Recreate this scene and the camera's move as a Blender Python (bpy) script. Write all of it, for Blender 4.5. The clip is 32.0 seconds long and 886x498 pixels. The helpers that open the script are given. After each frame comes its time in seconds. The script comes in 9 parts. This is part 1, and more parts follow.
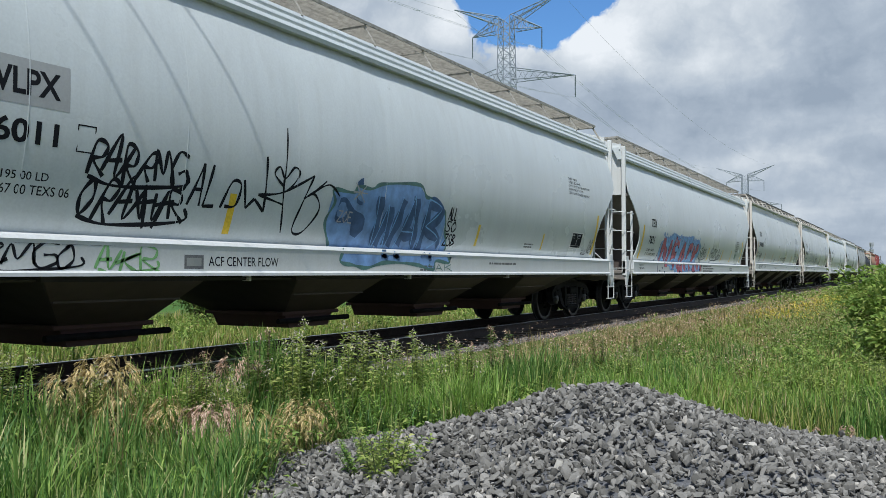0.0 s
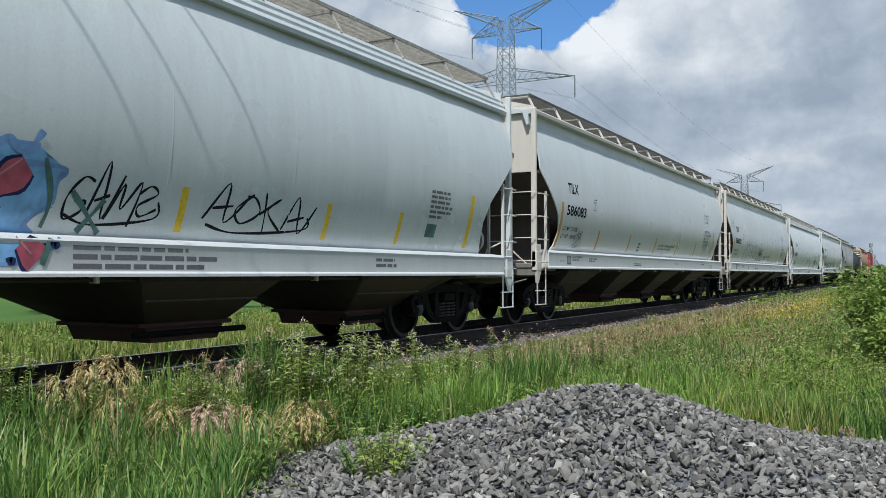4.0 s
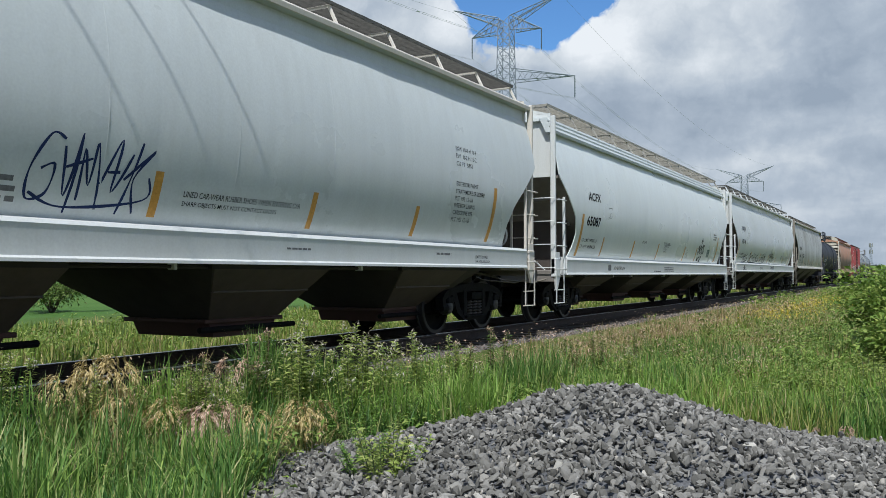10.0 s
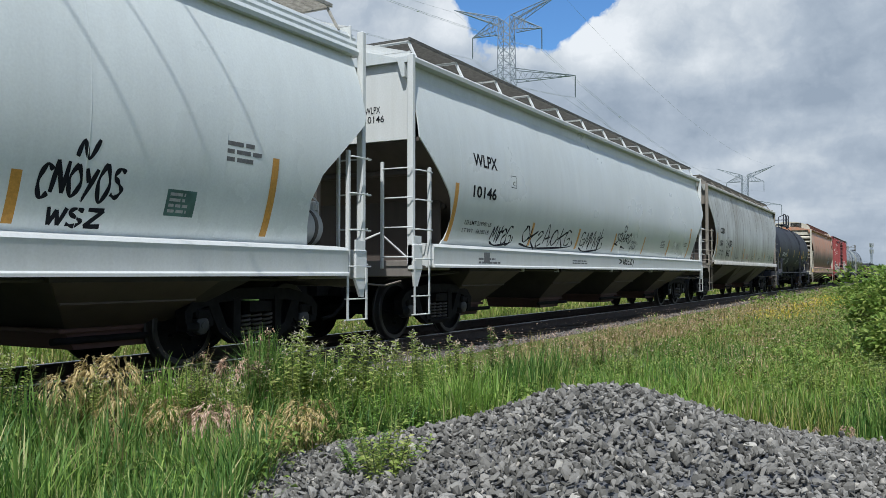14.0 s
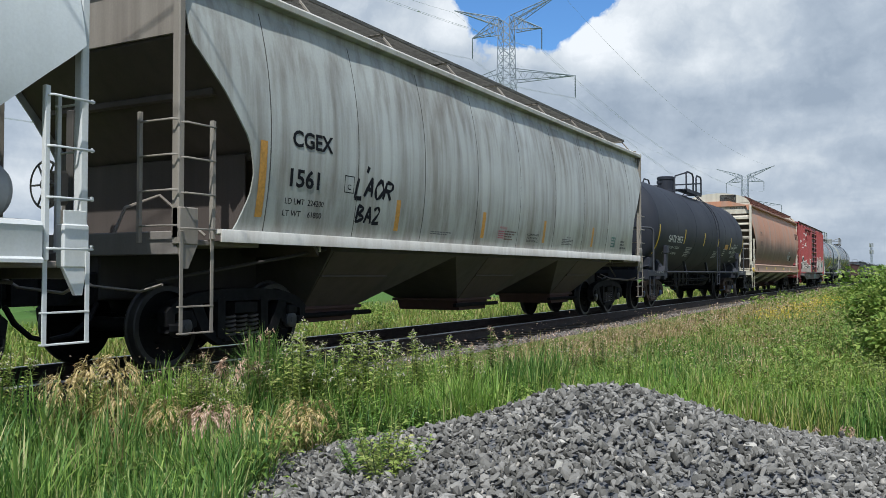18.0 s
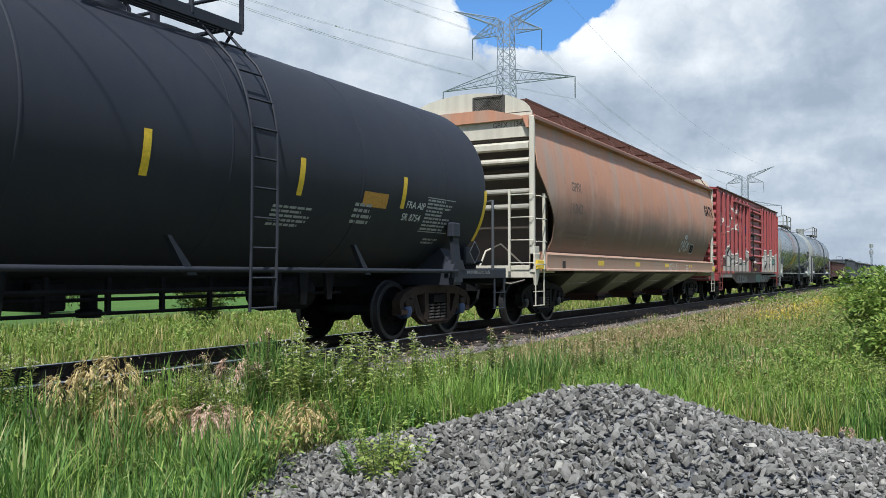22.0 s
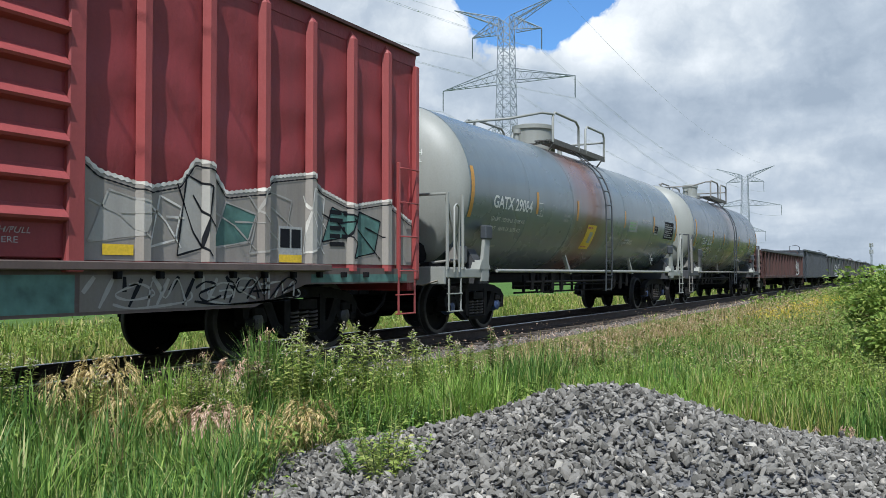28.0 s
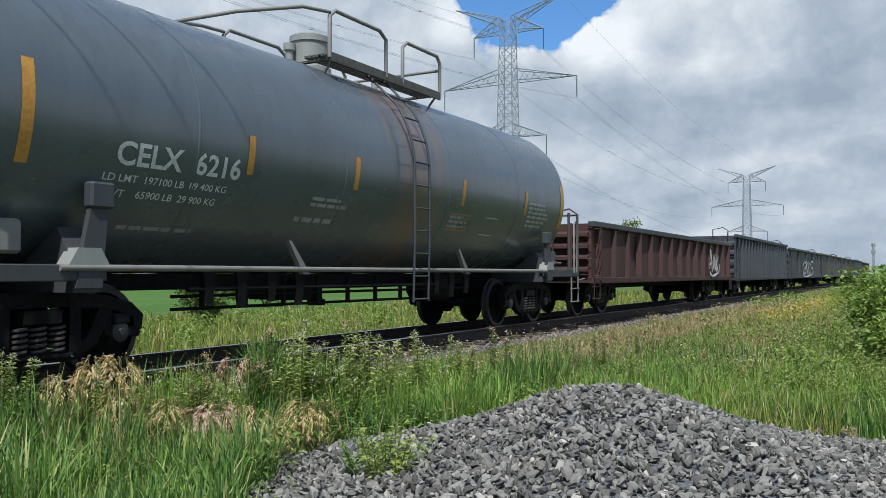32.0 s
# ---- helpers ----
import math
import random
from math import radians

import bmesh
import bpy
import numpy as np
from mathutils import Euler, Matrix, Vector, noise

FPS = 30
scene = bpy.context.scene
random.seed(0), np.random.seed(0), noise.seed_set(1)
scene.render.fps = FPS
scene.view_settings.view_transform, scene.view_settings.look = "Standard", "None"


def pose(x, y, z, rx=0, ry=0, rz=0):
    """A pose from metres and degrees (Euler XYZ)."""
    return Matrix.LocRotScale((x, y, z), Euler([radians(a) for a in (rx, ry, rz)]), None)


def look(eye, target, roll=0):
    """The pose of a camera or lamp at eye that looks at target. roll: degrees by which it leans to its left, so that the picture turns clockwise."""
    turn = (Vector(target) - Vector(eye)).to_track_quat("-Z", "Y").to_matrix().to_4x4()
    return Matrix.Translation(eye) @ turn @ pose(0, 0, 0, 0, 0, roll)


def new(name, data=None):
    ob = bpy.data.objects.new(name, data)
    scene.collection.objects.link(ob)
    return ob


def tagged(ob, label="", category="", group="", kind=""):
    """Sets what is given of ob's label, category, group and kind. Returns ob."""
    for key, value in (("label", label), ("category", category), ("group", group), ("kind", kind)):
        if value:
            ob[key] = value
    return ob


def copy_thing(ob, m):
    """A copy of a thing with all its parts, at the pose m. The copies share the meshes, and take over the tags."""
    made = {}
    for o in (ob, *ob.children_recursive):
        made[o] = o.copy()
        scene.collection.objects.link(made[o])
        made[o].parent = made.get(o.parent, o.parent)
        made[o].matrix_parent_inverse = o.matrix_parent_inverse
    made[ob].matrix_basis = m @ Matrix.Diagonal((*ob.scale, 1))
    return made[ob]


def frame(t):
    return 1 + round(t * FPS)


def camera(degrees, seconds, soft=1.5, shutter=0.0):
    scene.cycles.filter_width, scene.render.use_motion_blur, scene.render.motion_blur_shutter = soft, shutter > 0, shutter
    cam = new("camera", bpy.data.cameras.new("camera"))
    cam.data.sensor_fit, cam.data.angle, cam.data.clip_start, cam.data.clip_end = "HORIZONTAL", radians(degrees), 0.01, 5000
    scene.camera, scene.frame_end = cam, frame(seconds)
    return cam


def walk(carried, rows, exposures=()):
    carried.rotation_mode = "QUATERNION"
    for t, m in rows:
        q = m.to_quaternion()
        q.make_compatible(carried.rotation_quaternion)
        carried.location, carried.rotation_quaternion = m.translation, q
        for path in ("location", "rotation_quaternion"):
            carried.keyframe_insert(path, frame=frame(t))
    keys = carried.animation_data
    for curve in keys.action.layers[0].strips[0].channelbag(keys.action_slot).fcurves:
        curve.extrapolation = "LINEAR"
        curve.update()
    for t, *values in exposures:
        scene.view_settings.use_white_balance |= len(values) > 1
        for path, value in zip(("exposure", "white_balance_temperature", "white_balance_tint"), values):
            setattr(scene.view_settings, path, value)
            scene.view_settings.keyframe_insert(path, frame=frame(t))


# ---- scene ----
# ---- camera: hand-held on the spot, beside a straight track along x ----
EYE = (0.0, 0.0, 1.03)
TRACK_Y = 7.945          # centre line of the track; z = 0 is the top of the rails
SPEED = 6.15             # metres a second, towards -x
YAW, PITCH = 29.1, 1.64  # degrees
cam = camera(55.0, 32.0, soft=0.85)


def view(t, right=0.0, down=0.0):
    """A row of the path: the hand's small turns, in hundredths of a degree."""
    a, b = radians(YAW + right * 0.01), radians(PITCH + down * 0.01)
    way = Vector((math.cos(a) * math.cos(b), math.sin(a) * math.cos(b), math.sin(b)))
    return t, look(EYE, Vector(EYE) + 10 * way)


PATH = [view(0.0, 3, -3), view(1.0), view(3.5, 0, 1), view(6.5, 0, 3), view(9.0, 0, 2), view(11.0, 0, 0),
        view(12.7, 0, -4), view(14.0, 3, 0), view(16.5, 1, 4), view(18.5, 3, 1), view(20.5, 0, 8), view(22.0, 2, 6),
        view(24.0, 2, 3), view(25.5, 1, 1), view(28.0, 2, 1), view(31.0, 1, 2), view(31.5, 8, 1), view(32.0, 13, 1)]
# the clip's camera opens up a little for the darker cars
EXPOSURES = [(t, e, 6050, 8) for t, e in ((0.0, 0.0), (13.0, -0.02), (17.0, 0.06), (20.0, 0.18), (23.0, 0.26), (28.0, 0.24), (30.0, 0.16), (32.0, 0.07))]
walk(cam, PATH, EXPOSURES)
# ---- sky and sun ----
SUN_EL, SUN_AZ = 57.0, 201.0   # degrees; the azimuth is counted from +x towards +y


def heading(u, v):
    """A direction u to the right of the view's middle and v above the horizon, both as slopes."""
    a = radians(YAW)
    return Vector((math.cos(a) + u * math.sin(a), math.sin(a) - u * math.cos(a), v)).normalized()


world = bpy.data.worlds.new("sky")
scene.world = world
world.use_nodes = True
wn, wl = world.node_tree.nodes, world.node_tree.links
wn.clear()


def wnode(kind, inputs, out=0, **props):
    n = wn.new(kind)
    if "operation" in props:
        n.operation = props["operation"]
    for k, v in inputs.items():
        if isinstance(v, bpy.types.NodeSocket):
            wl.new(v, n.inputs[k])
        else:
            n.inputs[k].default_value = v
    return n.outputs[out]


def wramp(fac, stops):
    n = wn.new("ShaderNodeValToRGB")
    el = n.color_ramp.elements
    while len(el) < len(stops):
        el.new(0.5)
    for e, (p, c) in zip(el, stops):
        e.position, e.color = p, (*c, 1)
    wl.new(fac, n.inputs[0])
    return n.outputs[0]


def wmath(op, a, b, c=None):
    return wnode("ShaderNodeMath", {0: a, 1: b} if c is None else {0: a, 1: b, 2: c}, operation=op)


sky = wn.new("ShaderNodeTexSky")
sky.sky_type, sky.sun_disc = "NISHITA", False
sky.sun_elevation, sky.sun_rotation = radians(SUN_EL), radians(90.0 - SUN_AZ)
sky_blue = wnode("ShaderNodeVectorMath", {0: sky.outputs[0], 1: (0.085, 0.125, 0.165)}, operation="MULTIPLY")
gaze = wn.new("ShaderNodeTexCoord").outputs["Generated"]
# clouds lie in a sheet: they crowd together towards the horizon
height = wn.new("ShaderNodeSeparateXYZ")
wl.new(gaze, height.inputs[0])
lift = wmath("ADD", wmath("MAXIMUM", height.outputs[2], 0.0), 0.30)
flat = wnode("ShaderNodeVectorMath", {0: gaze, 3: wmath("DIVIDE", 0.55, lift)}, operation="SCALE")
flat = wnode("ShaderNodeMapping", {"Vector": flat, "Location": (3.1, 1.7, 0.4), "Scale": (1.0, 1.0, 1.6)})
stir = wnode("ShaderNodeTexNoise", {"Vector": gaze, "Scale": 22.0, "Detail": 6.0, "Roughness": 0.6}, 1)
stir = wnode("ShaderNodeVectorMath", {0: stir, 3: 0.055}, operation="SCALE")
stirred = wnode("ShaderNodeVectorMath", {0: gaze, 1: stir}, operation="ADD")
heaps = wn.new("ShaderNodeTexVoronoi")
heaps.feature = "SMOOTH_F1"
wl.new(stirred, heaps.inputs["Vector"])
for key, value in (("Scale", 15.0), ("Detail", 3.0), ("Roughness", 0.55), ("Lacunarity", 2.3), ("Smoothness", 0.35)):
    heaps.inputs[key].default_value = value
puff = wmath("SUBTRACT", 0.9, heaps.outputs["Distance"])
sheet = wnode("ShaderNodeTexNoise", {"Vector": flat, "Scale": 2.4, "Detail": 8.0, "Roughness": 0.55})
lump = wnode("ShaderNodeTexNoise", {"Vector": flat, "Scale": 4.6, "Detail": 7.0, "Roughness": 0.5, "Distortion": 0.25})
cover = wmath("MULTIPLY_ADD", wmath("SUBTRACT", sheet, 0.5), 0.6, 0.66)
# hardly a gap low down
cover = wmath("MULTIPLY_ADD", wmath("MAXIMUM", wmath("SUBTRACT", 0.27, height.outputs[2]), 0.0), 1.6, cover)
cover = wmath("MULTIPLY_ADD", wmath("SUBTRACT", puff, 0.5), 0.30, cover)
thick = wmath("MULTIPLY_ADD", wmath("SUBTRACT", lump, 0.5), 1.15, 0.60)
thick = wmath("MULTIPLY_ADD", wmath("SUBTRACT", puff, 0.5), 0.22, thick)
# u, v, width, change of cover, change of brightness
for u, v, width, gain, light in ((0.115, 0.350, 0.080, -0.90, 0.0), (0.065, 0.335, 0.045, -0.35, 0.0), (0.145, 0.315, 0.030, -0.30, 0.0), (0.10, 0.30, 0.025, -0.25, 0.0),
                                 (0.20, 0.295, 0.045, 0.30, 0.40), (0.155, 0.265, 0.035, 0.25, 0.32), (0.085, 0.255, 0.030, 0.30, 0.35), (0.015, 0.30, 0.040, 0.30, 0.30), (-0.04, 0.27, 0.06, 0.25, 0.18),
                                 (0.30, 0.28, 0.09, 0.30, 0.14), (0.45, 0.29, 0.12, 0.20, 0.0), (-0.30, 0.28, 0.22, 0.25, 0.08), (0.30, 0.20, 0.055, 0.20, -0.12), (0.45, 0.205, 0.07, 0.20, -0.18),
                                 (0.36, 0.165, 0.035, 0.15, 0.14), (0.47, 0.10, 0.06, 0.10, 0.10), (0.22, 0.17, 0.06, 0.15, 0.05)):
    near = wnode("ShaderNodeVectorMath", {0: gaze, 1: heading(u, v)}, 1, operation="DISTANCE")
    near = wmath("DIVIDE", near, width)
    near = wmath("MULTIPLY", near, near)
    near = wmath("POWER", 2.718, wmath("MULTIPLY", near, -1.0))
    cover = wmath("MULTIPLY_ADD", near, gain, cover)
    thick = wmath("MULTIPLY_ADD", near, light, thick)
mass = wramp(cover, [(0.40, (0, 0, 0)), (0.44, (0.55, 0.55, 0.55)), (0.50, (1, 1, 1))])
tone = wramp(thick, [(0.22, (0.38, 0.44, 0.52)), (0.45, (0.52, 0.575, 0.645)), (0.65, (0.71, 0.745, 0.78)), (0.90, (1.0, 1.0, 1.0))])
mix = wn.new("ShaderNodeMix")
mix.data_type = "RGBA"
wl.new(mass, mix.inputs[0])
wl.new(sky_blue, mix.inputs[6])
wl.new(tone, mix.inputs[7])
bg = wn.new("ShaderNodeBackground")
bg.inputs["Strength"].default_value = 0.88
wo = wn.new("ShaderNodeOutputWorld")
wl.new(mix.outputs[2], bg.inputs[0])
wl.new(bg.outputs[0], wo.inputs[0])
sun = new("sun", bpy.data.lights.new("sun", "SUN"))
sun.data.energy, sun.data.angle, sun.data.color = 4.8, radians(0.53), (1.0, 0.97, 0.92)
_e, _a = radians(SUN_EL), radians(SUN_AZ)
sun.matrix_world = look((50 * math.cos(_e) * math.cos(_a), 50 * math.cos(_e) * math.sin(_a), 50 * math.sin(_e)), (0, 0, 0))
# ---- mesh tools ----
class Form:
    """Collects faces for one mesh."""

    def __init__(self):
        self.v, self.f, self.m = [], [], []

    def add(self, verts, faces, mat=0):
        n = len(self.v)
        self.v.extend(tuple(p) for p in verts)
        self.f.extend(tuple(n + i for i in q) for q in faces)
        self.m.extend([mat] * len(faces))
        return self

    def box(self, x0, x1, y0, y1, z0, z1, c=0.008, mat=0):
        """A block with chamfered edges."""
        c = min(c, abs(x1 - x0) * 0.3, abs(y1 - y0) * 0.3, abs(z1 - z0) * 0.3)
        lo, hi, vs = (x0, y0, z0), (x1, y1, z1), []
        for k in range(8):
            s = (k & 1, k >> 1 & 1, k >> 2 & 1)
            for ax in range(3):
                vs.append(tuple((hi[a] if s[a] else lo[a]) + (0 if a == ax else (-c if s[a] else c)) for a in range(3)))
        fs = []
        for ax in range(3):
            a, b = (ax + 1) % 3, (ax + 2) % 3
            for side in (0, 1):
                ring = [(side << ax) | (p << a) | (q << b) for p, q in ((0, 0), (1, 0), (1, 1), (0, 1))]
                fs.append([3 * k + ax for k in ring])
            for p in (0, 1):
                for q in (0, 1):
                    k0 = (p << a) | (q << b)
                    k1 = k0 | (1 << ax)
                    fs.append([3 * k0 + a, 3 * k1 + a, 3 * k1 + b, 3 * k0 + b])
        for k in range(8):
            fs.append([3 * k, 3 * k + 1, 3 * k + 2])
        return self.add(vs, fs, mat)

    def prism(self, poly, y0, y1, mat=0, axis="y"):
        """An outline in x, z drawn out along y (or in y, z along x; x, y along z)."""
        def at(p, d):
            return (p[0], d, p[1]) if axis == "y" else (d, p[0], p[1]) if axis == "x" else (p[0], p[1], d)
        n = len(poly)
        vs = [at(p, y0) for p in poly] + [at(p, y1) for p in poly]
        fs = [list(range(n)), list(range(2 * n - 1, n - 1, -1))] + [[i, (i + 1) % n, n + (i + 1) % n, n + i] for i in range(n)]
        return self.add(vs, fs, mat)

    def tube(self, pts, r, n=6, mat=0, r1=None):
        """A bar along a line of points."""
        pts = [Vector(p) for p in pts]
        vs, side = [], None
        for i, p in enumerate(pts):
            d = (pts[min(i + 1, len(pts) - 1)] - pts[max(i - 1, 0)]).normalized()
            if side is None:
                side = d.cross(Vector((0, 0, 1)) if abs(d.z) < 0.9 else Vector((1, 0, 0))).normalized()
            side = (side - d * side.dot(d)).normalized()
            up = d.cross(side)
            k = r if r1 is None else r + (r1 - r) * i / (len(pts) - 1)
            vs += [p + k * (math.cos(a) * side + math.sin(a) * up) for a in (2 * math.pi * j / n for j in range(n))]
        m = len(pts)
        fs = [[i * n + j, i * n + (j + 1) % n, (i + 1) * n + (j + 1) % n, (i + 1) * n + j] for i in range(m - 1) for j in range(n)]
        fs += [list(range(n - 1, -1, -1)), list(range((m - 1) * n, m * n))]
        return self.add(vs, fs, mat)

    def lathe(self, prof, n=32, centre=(0, 0, 0), axis="y", mat=0, a0=0.0, a1=None):
        """An outline of (radius, height) turned round an axis."""
        full = a1 is None
        a1 = 2 * math.pi if full else a1
        cols = n if full else n + 1
        vs = []
        for r, h in prof:
            for j in range(cols):
                a = a0 + (a1 - a0) * j / n
                p, q = r * math.cos(a), r * math.sin(a)
                o = (p, h, q) if axis == "y" else (h, p, q) if axis == "x" else (p, q, h)
                vs.append(tuple(o[k] + centre[k] for k in range(3)))
        fs = [[i * cols + j, i * cols + (j + 1) % cols, (i + 1) * cols + (j + 1) % cols, (i + 1) * cols + j]
              for i in range(len(prof) - 1) for j in range(n)]
        return self.add(vs, fs, mat)

    def sheet(self, f, nu, nv, mat=0):
        """A surface f(u, v), both from 0 to 1."""
        vs = [f(i / nu, j / nv) for i in range(nu + 1) for j in range(nv + 1)]
        fs = [[i * (nv + 1) + j, (i + 1) * (nv + 1) + j, (i + 1) * (nv + 1) + j + 1, i * (nv + 1) + j + 1] for i in range(nu) for j in range(nv)]
        return self.add(vs, fs, mat)

    def slab(self, f, g, nu, nv):
        """A plate between the surfaces f and g."""
        self.sheet(f, nu, nv).sheet(g, nu, nv)
        for k in range(nu):
            u0, u1 = k / nu, (k + 1) / nu
            for v in (0, 1):
                self.add([f(u0, v), f(u1, v), g(u1, v), g(u0, v)], [[0, 1, 2, 3]])
        for k in range(nv):
            v0, v1 = k / nv, (k + 1) / nv
            for u in (0, 1):
                self.add([f(u, v0), f(u, v1), g(u, v1), g(u, v0)], [[0, 1, 2, 3]])
        return self

    def mesh(self, name, mats, smooth=35.0, tidy=True):
        me = bpy.data.meshes.new(name)
        me.from_pydata(self.v, [], self.f)
        for m in (mats if isinstance(mats, (list, tuple)) else [mats]):
            me.materials.append(m)
        if any(self.m):
            me.polygons.foreach_set("material_index", self.m)
        if tidy:
            bm = bmesh.new()
            bm.from_mesh(me)
            bmesh.ops.remove_doubles(bm, verts=bm.verts, dist=0.0004)
            bmesh.ops.recalc_face_normals(bm, faces=bm.faces)
            bm.to_mesh(me)
            bm.free()
        if smooth:
            me.polygons.foreach_set("use_smooth", [True] * len(me.polygons))
            me.set_sharp_from_angle(angle=radians(smooth))
        me.update()
        return me


def part(name, form, material, parent=None, label="", smooth=35.0, tidy=True):
    """Links a form, or a mesh that is shared, as one object under its thing."""
    ob = new(name, form.mesh(name, material, smooth, tidy) if isinstance(form, Form) else form)
    ob.parent = parent
    return tagged(ob, label)


GLYPHS = {}


def glyphs(text, bold=0.0):
    """A flat text in the unit square: its outline's points and faces."""
    key = (text, bold)
    if key not in GLYPHS:
        cu = bpy.data.curves.new("text", "FONT")
        cu.body, cu.offset, cu.resolution_u = text, bold, 3
        ob = bpy.data.objects.new("text", cu)
        me = bpy.data.meshes.new_from_object(ob)
        v = np.array([p.co[:2] for p in me.vertices])
        f = [tuple(p.vertices) for p in me.polygons]
        v = (v - v.min(0)) / (v.max(0) - v.min(0))
        GLYPHS[key] = v, f
        bpy.data.objects.remove(ob), bpy.data.meshes.remove(me), bpy.data.curves.remove(cu)
    return GLYPHS[key]


CUTS = []   # upright lines at which drawings fold over posts


def decal(name, v2, faces, surface, material, parent, label="", step=0.08):
    """Lays a flat drawing in x, z on a car's side."""
    bm = bmesh.new()
    vs = [bm.verts.new((p[0], 0, p[1])) for p in v2]
    for q in faces:
        try:
            bm.faces.new([vs[i] for i in q])
        except ValueError:
            pass
    if any(len(q) > 4 for q in faces):
        bmesh.ops.triangulate(bm, faces=bm.faces[:])
        x = math.ceil(min(p[0] for p in v2) / 0.15) * 0.15
        while x < max(p[0] for p in v2):
            bmesh.ops.bisect_plane(bm, geom=bm.verts[:] + bm.edges[:] + bm.faces[:], plane_co=(x, 0, 0), plane_no=(1, 0, 0))
            x += 0.15
    for x in CUTS:
        if min(p[0] for p in v2) < x < max(p[0] for p in v2):
            bmesh.ops.bisect_plane(bm, geom=bm.verts[:] + bm.edges[:] + bm.faces[:], plane_co=(x, 0, 0), plane_no=(1, 0, 0))
    z0, z1 = min(p[1] for p in v2), max(p[1] for p in v2)
    z = math.ceil(z0 / step) * step if step else z1
    while step and z < z1:
        bmesh.ops.bisect_plane(bm, geom=bm.verts[:] + bm.edges[:] + bm.faces[:], plane_co=(0, 0, z), plane_no=(0, 0, 1))
        z += step
    for p in bm.verts:
        p.co.y = surface(p.co.x, p.co.z)
    torn = [q for q in bm.faces if max(v.co.y for v in q.verts) - min(v.co.y for v in q.verts) > 0.095]
    bmesh.ops.delete(bm, geom=torn, context="FACES")
    me = bpy.data.meshes.new(name)
    bm.to_mesh(me)
    bm.free()
    me.materials.append(material)
    ob = new(name, me)
    ob.parent = parent
    return tagged(ob, label)


def lettering(text, x0, x1, z0, z1, surface, material, parent, bold=0.0, slant=0.0, name="lettering"):
    v, f = glyphs(text, bold)
    return decal(name, [(x0 + (x1 - x0) * p[0] + slant * (p[1] - 0.5) * (z1 - z0), z0 + (z1 - z0) * p[1]) for p in v], f, surface, material, parent)


def bars(x0, x1, z0, z1, rows, surface, material, parent, seed=0, fill=0.55):
    """Small print that cannot be read: broken bars."""
    rnd = random.Random(seed + int(x0 * 100) + rows)
    v, f, h = [], [], (z1 - z0) / rows
    for k in range(rows):
        zt = z1 - k * h - h * 0.2
        zb = zt - h * fill
        x, end = x0, x0 + (x1 - x0) * rnd.uniform(0.6, 1.0)
        while x < end:
            w = min(rnd.uniform(1.2, 4.5) * h * 0.8, end - x)
            n = len(v)
            v += [(x, zb), (x + w, zb), (x + w, zt), (x, zt)]
            f.append((n, n + 1, n + 2, n + 3))
            x += w + h * 0.4
    return decal("small_print", v, f, surface, material, parent, step=0)


def patch(x0, x1, z0, z1, surface, material, parent, name="stripe", label=""):
    """A stuck-on strip or plate."""
    n, m = max(1, int((z1 - z0) / 0.08)), max(1, int((x1 - x0) / 0.1))
    v = [(x0 + (x1 - x0) * i / m, z0 + (z1 - z0) * k / n) for k in range(n + 1) for i in range(m + 1)]
    f = [(k * (m + 1) + i, k * (m + 1) + i + 1, (k + 1) * (m + 1) + i + 1, (k + 1) * (m + 1) + i) for k in range(n) for i in range(m)]
    return decal(name, v, f, surface, material, parent, label, step=0)


def frame_box(x0, x1, z0, z1, w, surface, material, parent):
    v = [(x0, z0), (x1, z0), (x1, z1), (x0, z1), (x0 + w, z0 + w), (x1 - w, z0 + w), (x1 - w, z1 - w), (x0 + w, z1 - w)]
    return decal("plate_frame", v, [(k, (k + 1) % 4, 4 + (k + 1) % 4, 4 + k) for k in range(4)], surface, material, parent, step=0)


def brush(lines, w, surface, material, parent, name="graffiti", label=""):
    """Painted strokes: ribbons along smooth lines."""
    v, f = [], []
    for line in lines:
        p = [Vector(q) for q in line]
        if len(p) > 2:
            q = []
            for i in range(len(p) - 1):
                a, b, c, d = p[max(i - 1, 0)], p[i], p[i + 1], p[min(i + 2, len(p) - 1)]
                for k in range(6):
                    t = k / 6
                    q.append(0.5 * ((2 * b) + (c - a) * t + (2 * a - 5 * b + 4 * c - d) * t * t + (3 * b - a - 3 * c + d) * t ** 3))
            p = q + [p[-1]]
        else:
            m = max(2, int((p[1] - p[0]).length / 0.06))
            p = [p[0].lerp(p[1], k / m) for k in range(m + 1)]
        n = len(v)
        for i, q in enumerate(p):
            d = p[min(i + 1, len(p) - 1)] - p[max(i - 1, 0)]
            d = Vector((-d.y, d.x)).normalized() * w * 0.5 * (0.75 + 0.25 * math.sin(i * 0.9))
            v += [(q.x - d.x, q.y - d.y), (q.x + d.x, q.y + d.y)]
        f += [(n + 2 * i, n + 2 * i + 2, n + 2 * i + 3, n + 2 * i + 1) for i in range(len(p) - 1)]
    return decal(name, v, f, surface, material, parent, label, step=0)


